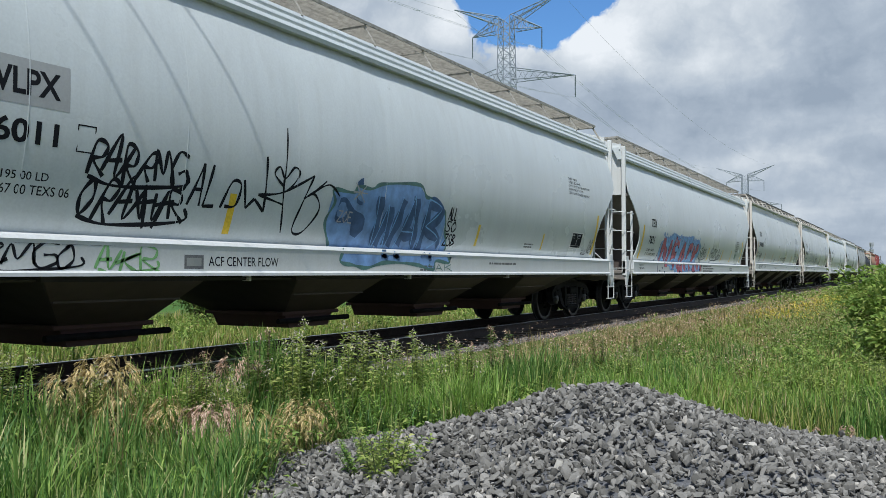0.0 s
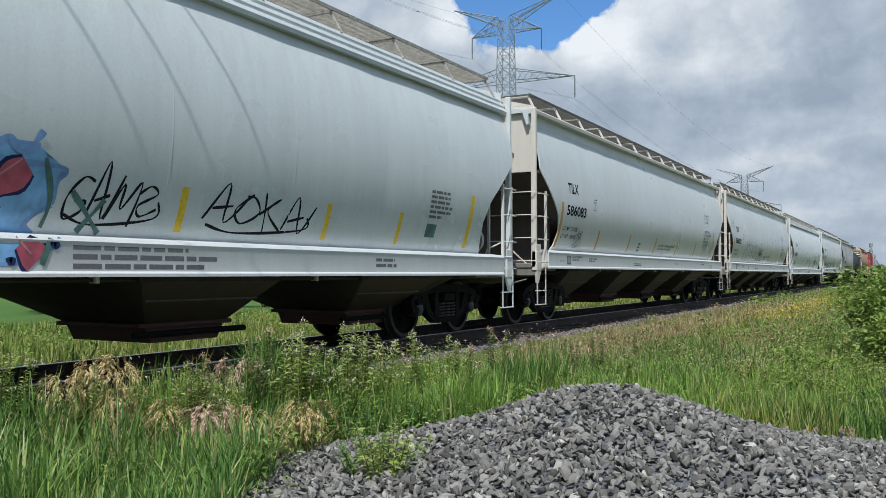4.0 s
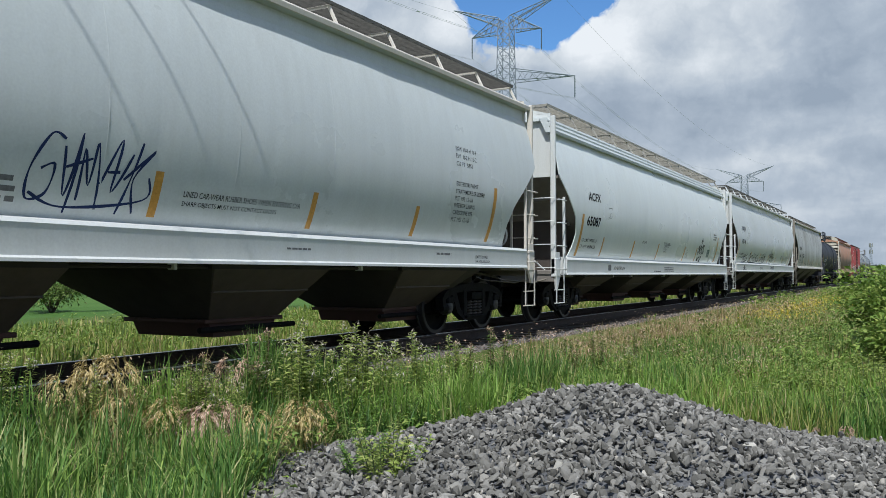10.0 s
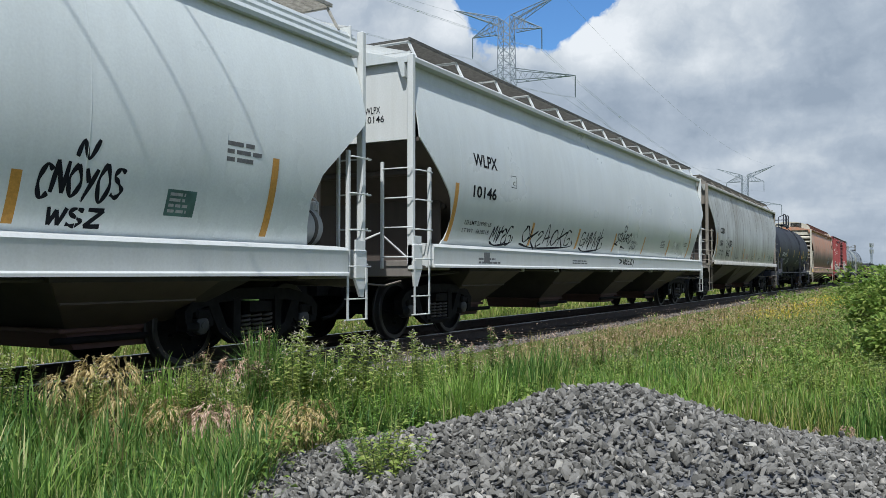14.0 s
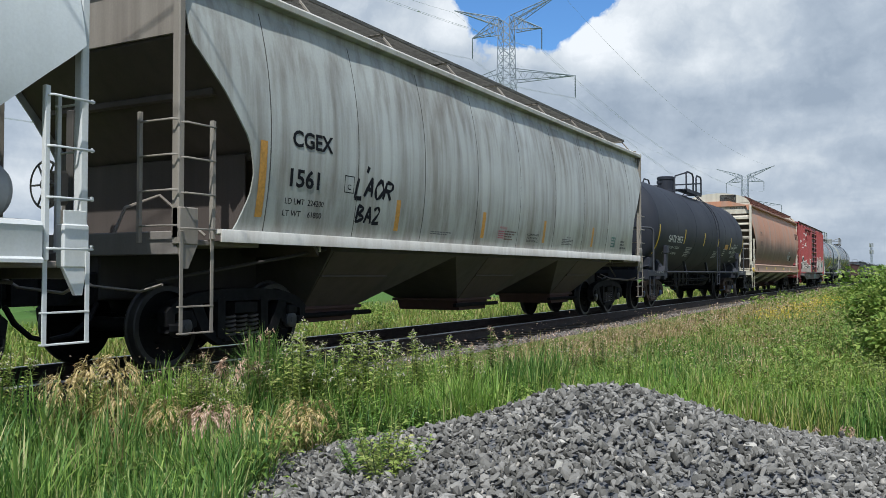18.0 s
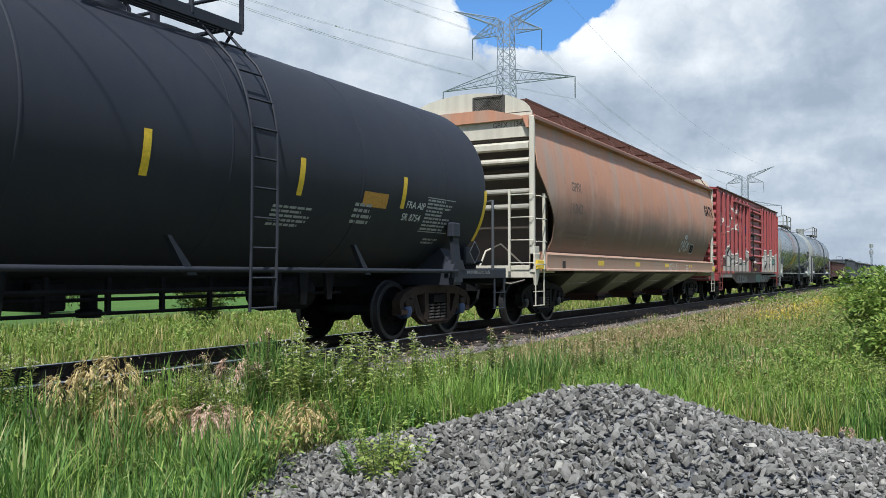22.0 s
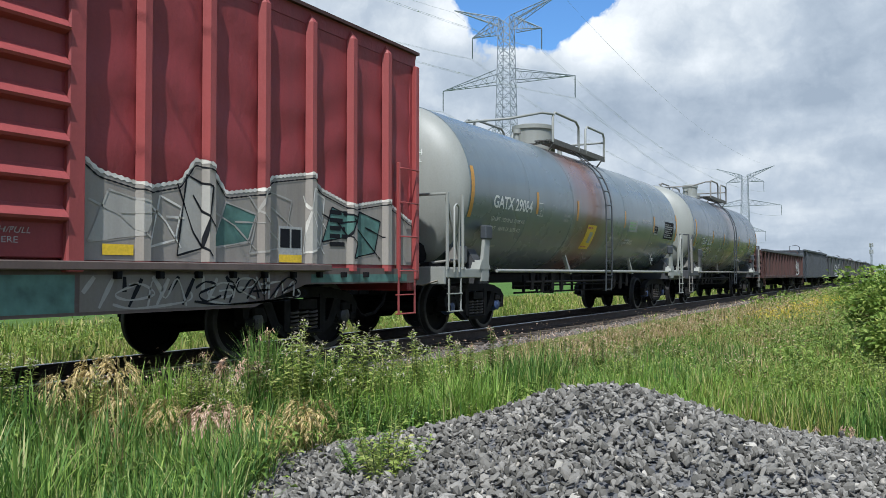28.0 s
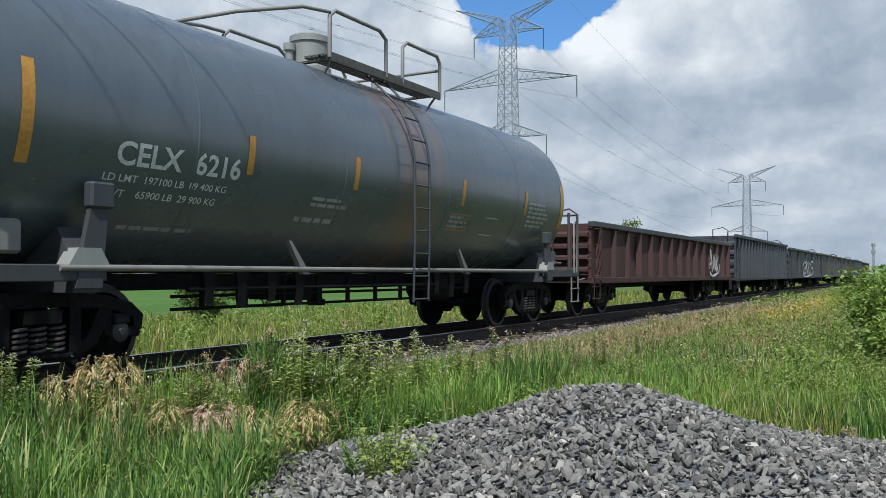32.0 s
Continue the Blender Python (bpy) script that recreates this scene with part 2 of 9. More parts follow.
def scrawl(x0, x1, z0, z1, letters, seed):
    """Lines of a tag that nobody can read: loops, hooks and strokes that lean and overlap."""
    rnd = random.Random(seed)
    shapes = [
        [[(0, 0), (0.1, 0.9), (0.45, 0.25), (0.75, 1.0), (1.05, -0.05)]],
        [[(0.9, 0.95), (0.35, 1.0), (0.0, 0.5), (0.3, 0.0), (0.9, 0.1), (0.85, 0.5), (0.4, 0.45)]],
        [[(0.15, 1.1), (0.2, -0.1)], [(-0.1, 0.4), (0.9, 1.0), (0.3, 0.5), (1.05, -0.15)]],
        [[(0.1, -0.05), (0.15, 1.0), (0.8, 0.9), (0.7, 0.5), (0.2, 0.45), (1.0, -0.1)]],
        [[(0.0, 0.7), (0.3, 1.05), (0.7, 0.8), (0.2, 0.3), (0.5, -0.1), (1.0, 0.2)]],
        [[(0.5, 1.0), (0.05, 0.5), (0.4, 0.0), (0.9, 0.4), (0.6, 0.95), (0.3, 0.9)]],
        [[(0.0, 1.0), (0.4, 0.1), (0.55, 1.2), (0.6, -0.2)], [(0.2, 0.6), (1.1, 0.75)]],
        [[(0.0, 0.1), (0.35, 1.15), (0.7, 0.0), (1.15, 0.9)], [(0.15, 0.4), (0.75, 0.5)]]]
    out, w, h = [], (x1 - x0) / letters, z1 - z0
    for k in range(letters):
        x, lean = x0 + (k + rnd.uniform(-0.1, 0.1)) * w, rnd.uniform(-0.1, 0.35) * h
        b, t = z0 + rnd.uniform(0, 0.22) * h, z1 - rnd.uniform(0, 0.28) * h
        wide = w * rnd.uniform(0.8, 1.25)
        for line in rnd.choice(shapes):
            out.append([(x + p * wide + lean * (q - 0.5), b + (t - b) * q + rnd.uniform(-0.04, 0.04) * h) for p, q in line])
    out.append([(x0, z0 + 0.1 * h), (x0 + 0.3 * (x1 - x0), z0 - 0.06 * h), (x1, z0 + 0.12 * h), (x1 + 0.12 * w, z0 + 0.45 * h)])
    return out


STROKES = {
    "N": [[(0, 0), (0.05, 1)], [(0.05, 1), (0.8, 0)], [(0.8, 0), (0.85, 1)]], "E": [[(0.05, 0), (0, 1)], [(0, 1), (0.8, 0.95)], [(0, 0.52), (0.62, 0.5)], [(0.05, 0.02), (0.85, 0)]],
    "A": [[(0, 0), (0.42, 1)], [(0.42, 1), (0.85, 0)], [(0.18, 0.38), (0.7, 0.38)]], "C": [[(0.85, 0.85), (0.4, 1), (0.05, 0.5), (0.4, 0), (0.88, 0.15)]],
    "K": [[(0, 0), (0, 1)], [(0, 0.45), (0.8, 1)], [(0.25, 0.55), (0.9, 0)]], "L": [[(0, 1), (0.03, 0)], [(0.03, 0), (0.8, 0.02)]], "O": [[(0.45, 1), (0, 0.55), (0.4, 0), (0.9, 0.45), (0.45, 1)]],
    "D": [[(0, 0), (0, 1)], [(0, 1), (0.8, 0.75), (0.8, 0.3), (0, 0)]], "R": [[(0, 0), (0, 1)], [(0, 1), (0.75, 0.9), (0.7, 0.55), (0, 0.48)], [(0.3, 0.5), (0.9, 0)]],
    "W": [[(0, 1), (0.22, 0)], [(0.22, 0), (0.47, 0.85)], [(0.47, 0.85), (0.72, 0)], [(0.72, 0), (0.98, 1)]], "S": [[(0.85, 0.9), (0.4, 1), (0.1, 0.75), (0.5, 0.5), (0.85, 0.25), (0.5, 0), (0.05, 0.1)]],
    "B": [[(0, 0), (0, 1)], [(0, 1), (0.7, 0.85), (0.1, 0.52)], [(0.1, 0.52), (0.9, 0.3), (0, 0)]], "Z": [[(0, 1), (0.9, 1)], [(0.9, 1), (0, 0)], [(0, 0), (0.9, 0.05)]],
    "Y": [[(0, 1), (0.4, 0.5)], [(0.85, 1), (0.2, -0.2)]], "Q": [[(0.7, 0.9), (0.2, 0.95), (0.0, 0.4), (0.5, 0.1), (0.7, 0.9), (0.75, -0.3)]], "2": [[(0, 0.8), (0.4, 1), (0.7, 0.7), (0, 0)], [(0, 0), (0.9, 0.05)]],
    "0": [[(0.4, 1), (0, 0.5), (0.4, 0), (0.75, 0.5), (0.4, 1)]], " ": []}


def drawn(text, x0, x1, z0, z1, lean=0.0, sway=0.0, seed=1):
    """A word in brush strokes, its letters uneven in height."""
    rnd, out = random.Random(seed), []
    w = (x1 - x0) / len(text)
    for k, c in enumerate(text):
        b, t = z0 + rnd.uniform(0, sway), z1 - rnd.uniform(0, sway)
        for line in STROKES[c]:
            out.append([(x0 + (k + p * 0.92) * w + lean * (q - 0.5) * (z1 - z0), b + (t - b) * q) for p, q in line])
    return out
# ---- materials ----
def material(name):
    m = bpy.data.materials.new(name)
    m.use_nodes = True
    nt = m.node_tree
    return m, nt.nodes, nt.links, nt.nodes["Principled BSDF"]


def socket(ns, ls, kind, inputs, out=0, **props):
    n = ns.new(kind)
    for k, v in props.items():
        if k == "operation":
            n.operation = v
        elif k == "blend_type":
            n.blend_type = v
        elif k == "data_type":
            n.data_type = v
        elif k == "feature":
            n.feature = v
    for k, v in inputs.items():
        if isinstance(v, bpy.types.NodeSocket):
            ls.new(v, n.inputs[k])
        else:
            n.inputs[k].default_value = v
    return n.outputs[out]


def ramp(ns, ls, fac, stops):
    n = ns.new("ShaderNodeValToRGB")
    el = n.color_ramp.elements
    while len(el) < len(stops):
        el.new(0.5)
    for e, (p, c) in zip(el, stops):
        e.position, e.color = p, (*c, 1) if len(c) == 3 else c
    ls.new(fac, n.inputs[0])
    return n.outputs[0]


def coords(ns, ls, scale):
    tc = ns.new("ShaderNodeTexCoord")
    return socket(ns, ls, "ShaderNodeMapping", {"Vector": tc.outputs["Object"], "Scale": scale})


def mixed(ns, ls, fac, a, b, mode="MIX"):
    n = ns.new("ShaderNodeMix")
    n.data_type, n.blend_type = "RGBA", mode
    for k, v in ((0, fac), (6, a), (7, b)):
        if isinstance(v, bpy.types.NodeSocket):
            ls.new(v, n.inputs[k])
        else:
            n.inputs[k].default_value = v if k == 0 else (*v, 1)
    return n.outputs[2]


def noise_at(ns, ls, scale3, scale=1.0, detail=5.0, rough=0.55):
    return socket(ns, ls, "ShaderNodeTexNoise", {"Vector": coords(ns, ls, scale3), "Scale": scale, "Detail": detail, "Roughness": rough})


def paint(name, base, dirt, amount=0.5, rough=0.42, streaks=1.0, rust=None, rust_at=0.72, bump=0.05, metal=0.0, spec=0.4, stain=None):
    """Weathered paint: broad stains, run-down streaks, fine specks and some rust."""
    m, ns, ls, bs = material(name)
    broad = ramp(ns, ls, noise_at(ns, ls, (0.35, 0.35, 0.5), 1.0, 6), [(0.35, (0, 0, 0)), (0.75, (1, 1, 1))])
    run = ramp(ns, ls, noise_at(ns, ls, (5.0, 5.0, 0.28), 1.0, 6, 0.6), [(0.42, (0, 0, 0)), (0.78, (1, 1, 1))])
    fine = noise_at(ns, ls, (38, 38, 38), 1.0, 3)
    k = socket(ns, ls, "ShaderNodeMath", {0: broad, 1: amount * 0.7}, operation="MULTIPLY")
    k2 = socket(ns, ls, "ShaderNodeMath", {0: run, 1: amount * streaks}, operation="MULTIPLY")
    k = socket(ns, ls, "ShaderNodeMath", {0: k, 1: k2}, operation="ADD")
    k = socket(ns, ls, "ShaderNodeMath", {0: k, 1: 0.95}, operation="MINIMUM")
    col = mixed(ns, ls, k, base, dirt)
    f2 = ramp(ns, ls, fine, [(0.3, (0.95, 0.95, 0.95)), (0.7, (1.04, 1.04, 1.04))])
    col = mixed(ns, ls, 1.0, col, f2, "MULTIPLY")
    if rust:
        r1 = ramp(ns, ls, noise_at(ns, ls, (1.1, 1.1, 0.55), 1.0, 9, 0.68), [(rust_at, (0, 0, 0)), (rust_at + 0.1, (1, 1, 1))])
        col = mixed(ns, ls, r1, col, rust)
    if stain:
        # spilled product, dried in rings round the dome
        x0, x1, tint = stain
        sep = ns.new("ShaderNodeSeparateXYZ")
        ls.new(ns.new("ShaderNodeTexCoord").outputs["Object"], sep.inputs[0])
        far = socket(ns, ls, "ShaderNodeMath", {0: sep.outputs[0], 1: -(x0 + x1) / 2}, operation="ADD")
        far = socket(ns, ls, "ShaderNodeMath", {0: far}, operation="ABSOLUTE")
        far = socket(ns, ls, "ShaderNodeMath", {0: noise_at(ns, ls, (2.4, 0.5, 0.35), 1.0, 6), 1: 2.2, 2: far}, operation="MULTIPLY_ADD")
        k3 = socket(ns, ls, "ShaderNodeMapRange", {0: far, 1: 1.0 + (x1 - x0) / 2, 2: 0.6 + (x1 - x0) / 4, 3: 0.0, 4: 0.88})
        col = mixed(ns, ls, k3, col, tint)
    ls.new(col, bs.inputs["Base Color"])
    rr = socket(ns, ls, "ShaderNodeMath", {0: broad, 1: 0.2}, operation="MULTIPLY")
    rr = socket(ns, ls, "ShaderNodeMath", {0: rr, 1: rough}, operation="ADD")
    ls.new(rr, bs.inputs["Roughness"])
    bs.inputs["Metallic"].default_value = metal
    bs.inputs["Specular IOR Level"].default_value = spec
    b = socket(ns, ls, "ShaderNodeBump", {"Height": noise_at(ns, ls, (7, 7, 5), 1.0, 4), "Strength": bump, "Distance": 0.02})
    ls.new(b, bs.inputs["Normal"])
    return m


def plain(name, base, rough=0.6, metal=0.0, vary=0.25, scale=14.0, bump=0.2, spec=0.4):
    m, ns, ls, bs = material(name)
    n = noise_at(ns, ls, (scale, scale, scale), 1.0, 6)
    col = mixed(ns, ls, 1.0, base, ramp(ns, ls, n, [(0.3, (1 - vary,) * 3), (0.7, (1 + vary,) * 3)]), "MULTIPLY")
    ls.new(col, bs.inputs["Base Color"])
    bs.inputs["Roughness"].default_value, bs.inputs["Metallic"].default_value = rough, metal
    bs.inputs["Specular IOR Level"].default_value = spec
    b = socket(ns, ls, "ShaderNodeBump", {"Height": n, "Strength": bump, "Distance": 0.01})
    ls.new(b, bs.inputs["Normal"])
    return m


def varied(name, stops, rough=0.6, island=True, translucent=0.0, spec=0.25, patch_scale=0.0):
    """For leaves, blades and stones: a colour for each piece."""
    m, ns, ls, bs = material(name)
    if island:
        r = ns.new("ShaderNodeNewGeometry").outputs["Random Per Island"]
    else:
        r = ns.new("ShaderNodeObjectInfo").outputs["Random"]
    if patch_scale:
        n = noise_at(ns, ls, (patch_scale,) * 3, 1.0, 3)
        n = socket(ns, ls, "ShaderNodeMath", {0: n, 1: 1.3, 2: -0.65}, operation="MULTIPLY_ADD")
        r = socket(ns, ls, "ShaderNodeMath", {0: r, 1: n}, operation="ADD")
    col = ramp(ns, ls, r, stops)
    ls.new(col, bs.inputs["Base Color"])
    bs.inputs["Roughness"].default_value = rough
    bs.inputs["Specular IOR Level"].default_value = spec
    if translucent:
        tr = ns.new("ShaderNodeBsdfTranslucent")
        ls.new(col, tr.inputs[0])
        mx = ns.new("ShaderNodeMixShader")
        mx.inputs[0].default_value = translucent
        ls.new(bs.outputs[0], mx.inputs[1])
        ls.new(tr.outputs[0], mx.inputs[2])
        ls.new(mx.outputs[0], ns["Material Output"].inputs[0])
    return m


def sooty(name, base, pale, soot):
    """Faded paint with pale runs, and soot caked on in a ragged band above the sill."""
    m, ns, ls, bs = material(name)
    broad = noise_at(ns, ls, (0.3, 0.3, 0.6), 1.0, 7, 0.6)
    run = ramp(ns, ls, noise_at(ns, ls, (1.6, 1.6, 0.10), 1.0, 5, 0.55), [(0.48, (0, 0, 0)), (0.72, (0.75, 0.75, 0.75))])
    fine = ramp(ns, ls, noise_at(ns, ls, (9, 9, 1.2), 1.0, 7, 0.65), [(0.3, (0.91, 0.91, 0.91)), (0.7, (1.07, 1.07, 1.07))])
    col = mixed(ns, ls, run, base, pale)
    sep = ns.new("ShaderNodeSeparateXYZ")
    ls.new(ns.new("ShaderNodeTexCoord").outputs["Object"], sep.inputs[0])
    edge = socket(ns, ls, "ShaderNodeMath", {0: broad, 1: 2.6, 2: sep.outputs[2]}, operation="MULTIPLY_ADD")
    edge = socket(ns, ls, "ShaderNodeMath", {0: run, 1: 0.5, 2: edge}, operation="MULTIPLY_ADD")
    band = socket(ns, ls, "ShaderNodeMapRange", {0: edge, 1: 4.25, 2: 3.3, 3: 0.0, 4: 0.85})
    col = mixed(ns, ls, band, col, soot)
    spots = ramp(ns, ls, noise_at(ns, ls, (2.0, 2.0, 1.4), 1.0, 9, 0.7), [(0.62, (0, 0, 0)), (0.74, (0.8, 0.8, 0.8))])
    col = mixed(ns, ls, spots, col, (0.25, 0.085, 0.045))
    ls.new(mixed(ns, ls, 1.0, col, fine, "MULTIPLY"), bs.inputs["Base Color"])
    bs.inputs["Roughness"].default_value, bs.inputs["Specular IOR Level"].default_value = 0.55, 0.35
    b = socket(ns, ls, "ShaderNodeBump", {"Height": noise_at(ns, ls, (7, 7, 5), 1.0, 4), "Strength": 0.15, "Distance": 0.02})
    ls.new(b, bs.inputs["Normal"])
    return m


M_GREY = paint("pale_grey_paint", (0.55, 0.575, 0.565), (0.42, 0.43, 0.41), 0.35, 0.26)
M_GREY_B = paint("pale_grey_paint_dull", (0.57, 0.60, 0.595), (0.44, 0.45, 0.435), 0.4, 0.26)
M_GREY_C = paint("clean_grey_paint", (0.66, 0.69, 0.675), (0.51, 0.52, 0.50), 0.35, 0.26)
M_GREY_OLD = paint("weathered_grey_paint", (0.42, 0.435, 0.405), (0.16, 0.14, 0.112), 0.8, 0.3, 1.1, (0.16, 0.11, 0.07), 0.74)
M_WHITE = paint("white_paint", (0.61, 0.62, 0.605), (0.45, 0.435, 0.39), 0.35, 0.45, 0.8)
M_WHITE_WARM = paint("warm_white_paint", (0.62, 0.57, 0.50), (0.44, 0.40, 0.34), 0.35, 0.45, 0.8)
M_WHITE_OLD = paint("worn_white_paint", (0.62, 0.60, 0.55), (0.36, 0.31, 0.25), 0.6, 0.5, 1.0, (0.22, 0.13, 0.08), 0.74)
M_DUSTY = paint("dusty_brown_trim_paint", (0.27, 0.24, 0.20), (0.13, 0.105, 0.085), 0.7, 0.55, 0.9)
# M_UNDER carries the bays' shade in its colour; M_BAY also serves their lit plates
M_UNDER = paint("shaded_brown_grime", (0.045, 0.04, 0.036), (0.022, 0.019, 0.018), 0.7, 0.7, 0.8)
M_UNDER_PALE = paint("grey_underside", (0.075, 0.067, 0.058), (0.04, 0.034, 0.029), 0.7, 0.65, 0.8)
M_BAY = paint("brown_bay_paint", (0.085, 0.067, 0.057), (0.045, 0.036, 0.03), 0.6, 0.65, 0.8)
M_BAY_LIGHT = paint("pale_dusty_bay_shaded_beam", (0.30, 0.28, 0.235), (0.20, 0.18, 0.15), 0.6, 0.65, 0.8)
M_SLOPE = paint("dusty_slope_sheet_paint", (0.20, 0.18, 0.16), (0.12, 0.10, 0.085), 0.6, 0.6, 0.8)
M_GATE = paint("red_brown_gate_paint", (0.075, 0.036, 0.032), (0.04, 0.025, 0.022), 0.6, 0.7, 0.6)
M_TRUCK = plain("oily_cast_iron", (0.009, 0.0088, 0.0095), 0.75, 0.0, 0.4, 9, 0.5, 0.1)
M_TRUCK_RUST = plain("rusty_cast_iron", (0.034, 0.022, 0.017), 0.75, 0.0, 0.4, 9, 0.5, 0.2)
M_WHEEL = plain("wheel_steel", (0.007, 0.007, 0.0075), 0.7, 0.0, 0.3, 9, 0.3, 0.08)
M_RIM = plain("worn_bright_steel", (0.03, 0.029, 0.029), 0.5, 0.3, 0.2, 20, 0.1)
M_SPRING = plain("dusty_spring_steel", (0.05, 0.042, 0.038), 0.6, 0.0, 0.3, 20, 0.2)
M_CAP_BLUE = plain("blue_bearing_cap", (0.035, 0.06, 0.14), 0.5, 0.0, 0.3)
M_CAP = plain("grey_bearing_cap", (0.03, 0.031, 0.034), 0.5, 0.0, 0.3)
M_BLACK_CAR = paint("black_tank_paint", (0.024, 0.027, 0.037), (0.038, 0.038, 0.042), 0.5, 0.55, 0.8, spec=0.22)
M_TANK_GREY = paint("grey_green_tank_paint", (0.122, 0.155, 0.170), (0.085, 0.098, 0.102), 0.5, 0.2, 0.9, spec=0.8, stain=(5.5, 8.5, (0.17, 0.075, 0.048)))
M_TANK_DARK = paint("dark_grey_tank_paint", (0.09, 0.111, 0.128), (0.064, 0.07, 0.073), 0.55, 0.2, 1.0, spec=0.8, stain=(6.9, 8.9, (0.16, 0.11, 0.088)))
M_TANK_PALE = paint("pale_grey_head_paint", (0.26, 0.27, 0.25), (0.18, 0.175, 0.155), 0.4, 0.4, 0.8)
M_PLATE = paint("dull_grey_patch_paint", (0.36, 0.365, 0.36), (0.28, 0.28, 0.27), 0.4, 0.5)
M_PLATE_DIM = paint("grubby_rail_paint", (0.22, 0.215, 0.20), (0.12, 0.10, 0.085), 0.6, 0.55, 0.8)
M_STAIN = paint("rust_stained_band", (0.27, 0.15, 0.10), (0.24, 0.20, 0.17), 0.8, 0.55, 1.2)
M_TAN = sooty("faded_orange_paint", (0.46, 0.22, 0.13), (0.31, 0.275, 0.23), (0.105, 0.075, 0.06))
M_TAN_SILL = paint("faded_orange_sill_paint", (0.44, 0.24, 0.16), (0.40, 0.32, 0.25), 0.7, 0.5, 0.6)
M_TAN_LIP = paint("rusty_roof_paint", (0.34, 0.17, 0.12), (0.22, 0.11, 0.08), 0.7, 0.55, 0.8)
M_CREAM = paint("cream_end_paint", (0.58, 0.54, 0.44), (0.34, 0.28, 0.22), 0.55, 0.5, 0.9, (0.25, 0.13, 0.08), 0.72)
M_RED = paint("dark_red_paint", (0.245, 0.034, 0.038), (0.155, 0.029, 0.031), 0.55, 0.5, 0.8, (0.12, 0.06, 0.05), 0.70, bump=0.5)
M_RED_LIGHT = paint("faded_red_rib_paint", (0.295, 0.058, 0.056), (0.19, 0.04, 0.04), 0.6, 0.5, 0.8, (0.13, 0.07, 0.055), 0.68, 0.4)
M_BROWN = paint("rusty_brown_paint", (0.072, 0.031, 0.027), (0.045, 0.026, 0.024), 0.8, 0.7, 1.1, (0.11, 0.055, 0.035), 0.70)
M_SLATE = paint("slate_grey_paint", (0.05, 0.058, 0.068), (0.03, 0.031, 0.033), 0.6, 0.55, 1.0)
M_SLATE_DARK = paint("dark_slate_paint", (0.055, 0.058, 0.065), (0.035, 0.035, 0.035), 0.6, 0.55, 1.0)
M_TAUPE = paint("taupe_grey_paint", (0.068, 0.063, 0.063), (0.042, 0.038, 0.037), 0.6, 0.55, 1.0)
M_GRATE = plain("dark_walkway_steel", (0.10, 0.095, 0.085), 0.7, 0.2, 0.3)
M_GRATE_PALE = plain("galvanised_walkway_steel", (0.33, 0.31, 0.27), 0.6, 0.3, 0.3)
M_GRATE_RUST = plain("rusty_walkway_steel", (0.10, 0.045, 0.035), 0.8, 0.0, 0.3)
M_RAIL = plain("rail_web_steel", (0.045, 0.032, 0.026), 0.75, 0.1, 0.3)
M_RAIL_TOP = plain("polished_rail_head", (0.42, 0.41, 0.40), 0.3, 0.95, 0.15, 8, 0.05)
M_TIE = plain("old_tarred_timber", (0.06, 0.048, 0.038), 0.85, 0.0, 0.4, 6, 0.6)
M_INK = plain("black_lettering", (0.014, 0.015, 0.018), 0.85, 0.0, 0.15, 30, 0.0, 0.08)
M_FAINT = plain("faded_lettering", (0.14, 0.14, 0.14), 0.85, 0.0, 0.2, 30, 0.0, 0.1)
M_FAINT_TAN = plain("rubbed_dark_lettering", (0.13, 0.085, 0.065), 0.6, 0.0, 0.3, 30, 0.0)
M_CHALK = plain("white_lettering", (0.62, 0.62, 0.60), 0.6, 0.0, 0.2, 30, 0.0)
M_CHALK_DIM = plain("dull_white_lettering", (0.34, 0.34, 0.33), 0.6, 0.0, 0.2, 30, 0.0)
M_AMBER = plain("amber_reflective_tape", (0.50, 0.25, 0.045), 0.5, 0.0, 0.2, 30, 0.0)
M_YELLOW = plain("yellow_reflective_tape", (0.70, 0.47, 0.03), 0.45, 0.0, 0.15, 30, 0.0)
M_BLUE_SPRAY = plain("blue_spray_paint", (0.16, 0.28, 0.50), 0.5, 0.0, 0.35, 5, 0.0)
M_SKY_SPRAY = plain("pale_blue_spray_paint", (0.19, 0.38, 0.62), 0.5, 0.0, 0.35, 5, 0.0)
M_NAVY_SPRAY = plain("navy_spray_paint", (0.02, 0.032, 0.09), 0.8, 0.0, 0.2, 5, 0.0, 0.1)
M_RED_SPRAY = plain("red_spray_paint", (0.42, 0.085, 0.12), 0.5, 0.0, 0.35, 5, 0.0)
M_GREEN_SPRAY = plain("green_spray_paint", (0.16, 0.34, 0.12), 0.5, 0.0, 0.35, 5, 0.0)
M_SLATE_SPRAY = plain("slate_blue_spray_paint", (0.06, 0.11, 0.21), 0.6, 0.0, 0.35, 5, 0.0, 0.2)
M_TEAL_SPRAY = plain("teal_spray_paint", (0.07, 0.15, 0.13), 0.55, 0.0, 0.4, 5, 0.0)
M_DULL_SPRAY = paint("grey_brown_spray_paint", (0.29, 0.265, 0.235), (0.19, 0.16, 0.14), 0.7, 0.6, 0.9)
M_WHITE_SPRAY = plain("white_spray_paint", (0.58, 0.55, 0.50), 0.55, 0.0, 0.3, 5, 0.0)
M_SKY_PALE = plain("pale_sky_spray_paint", (0.36, 0.42, 0.46), 0.55, 0.0, 0.35, 5, 0.0)
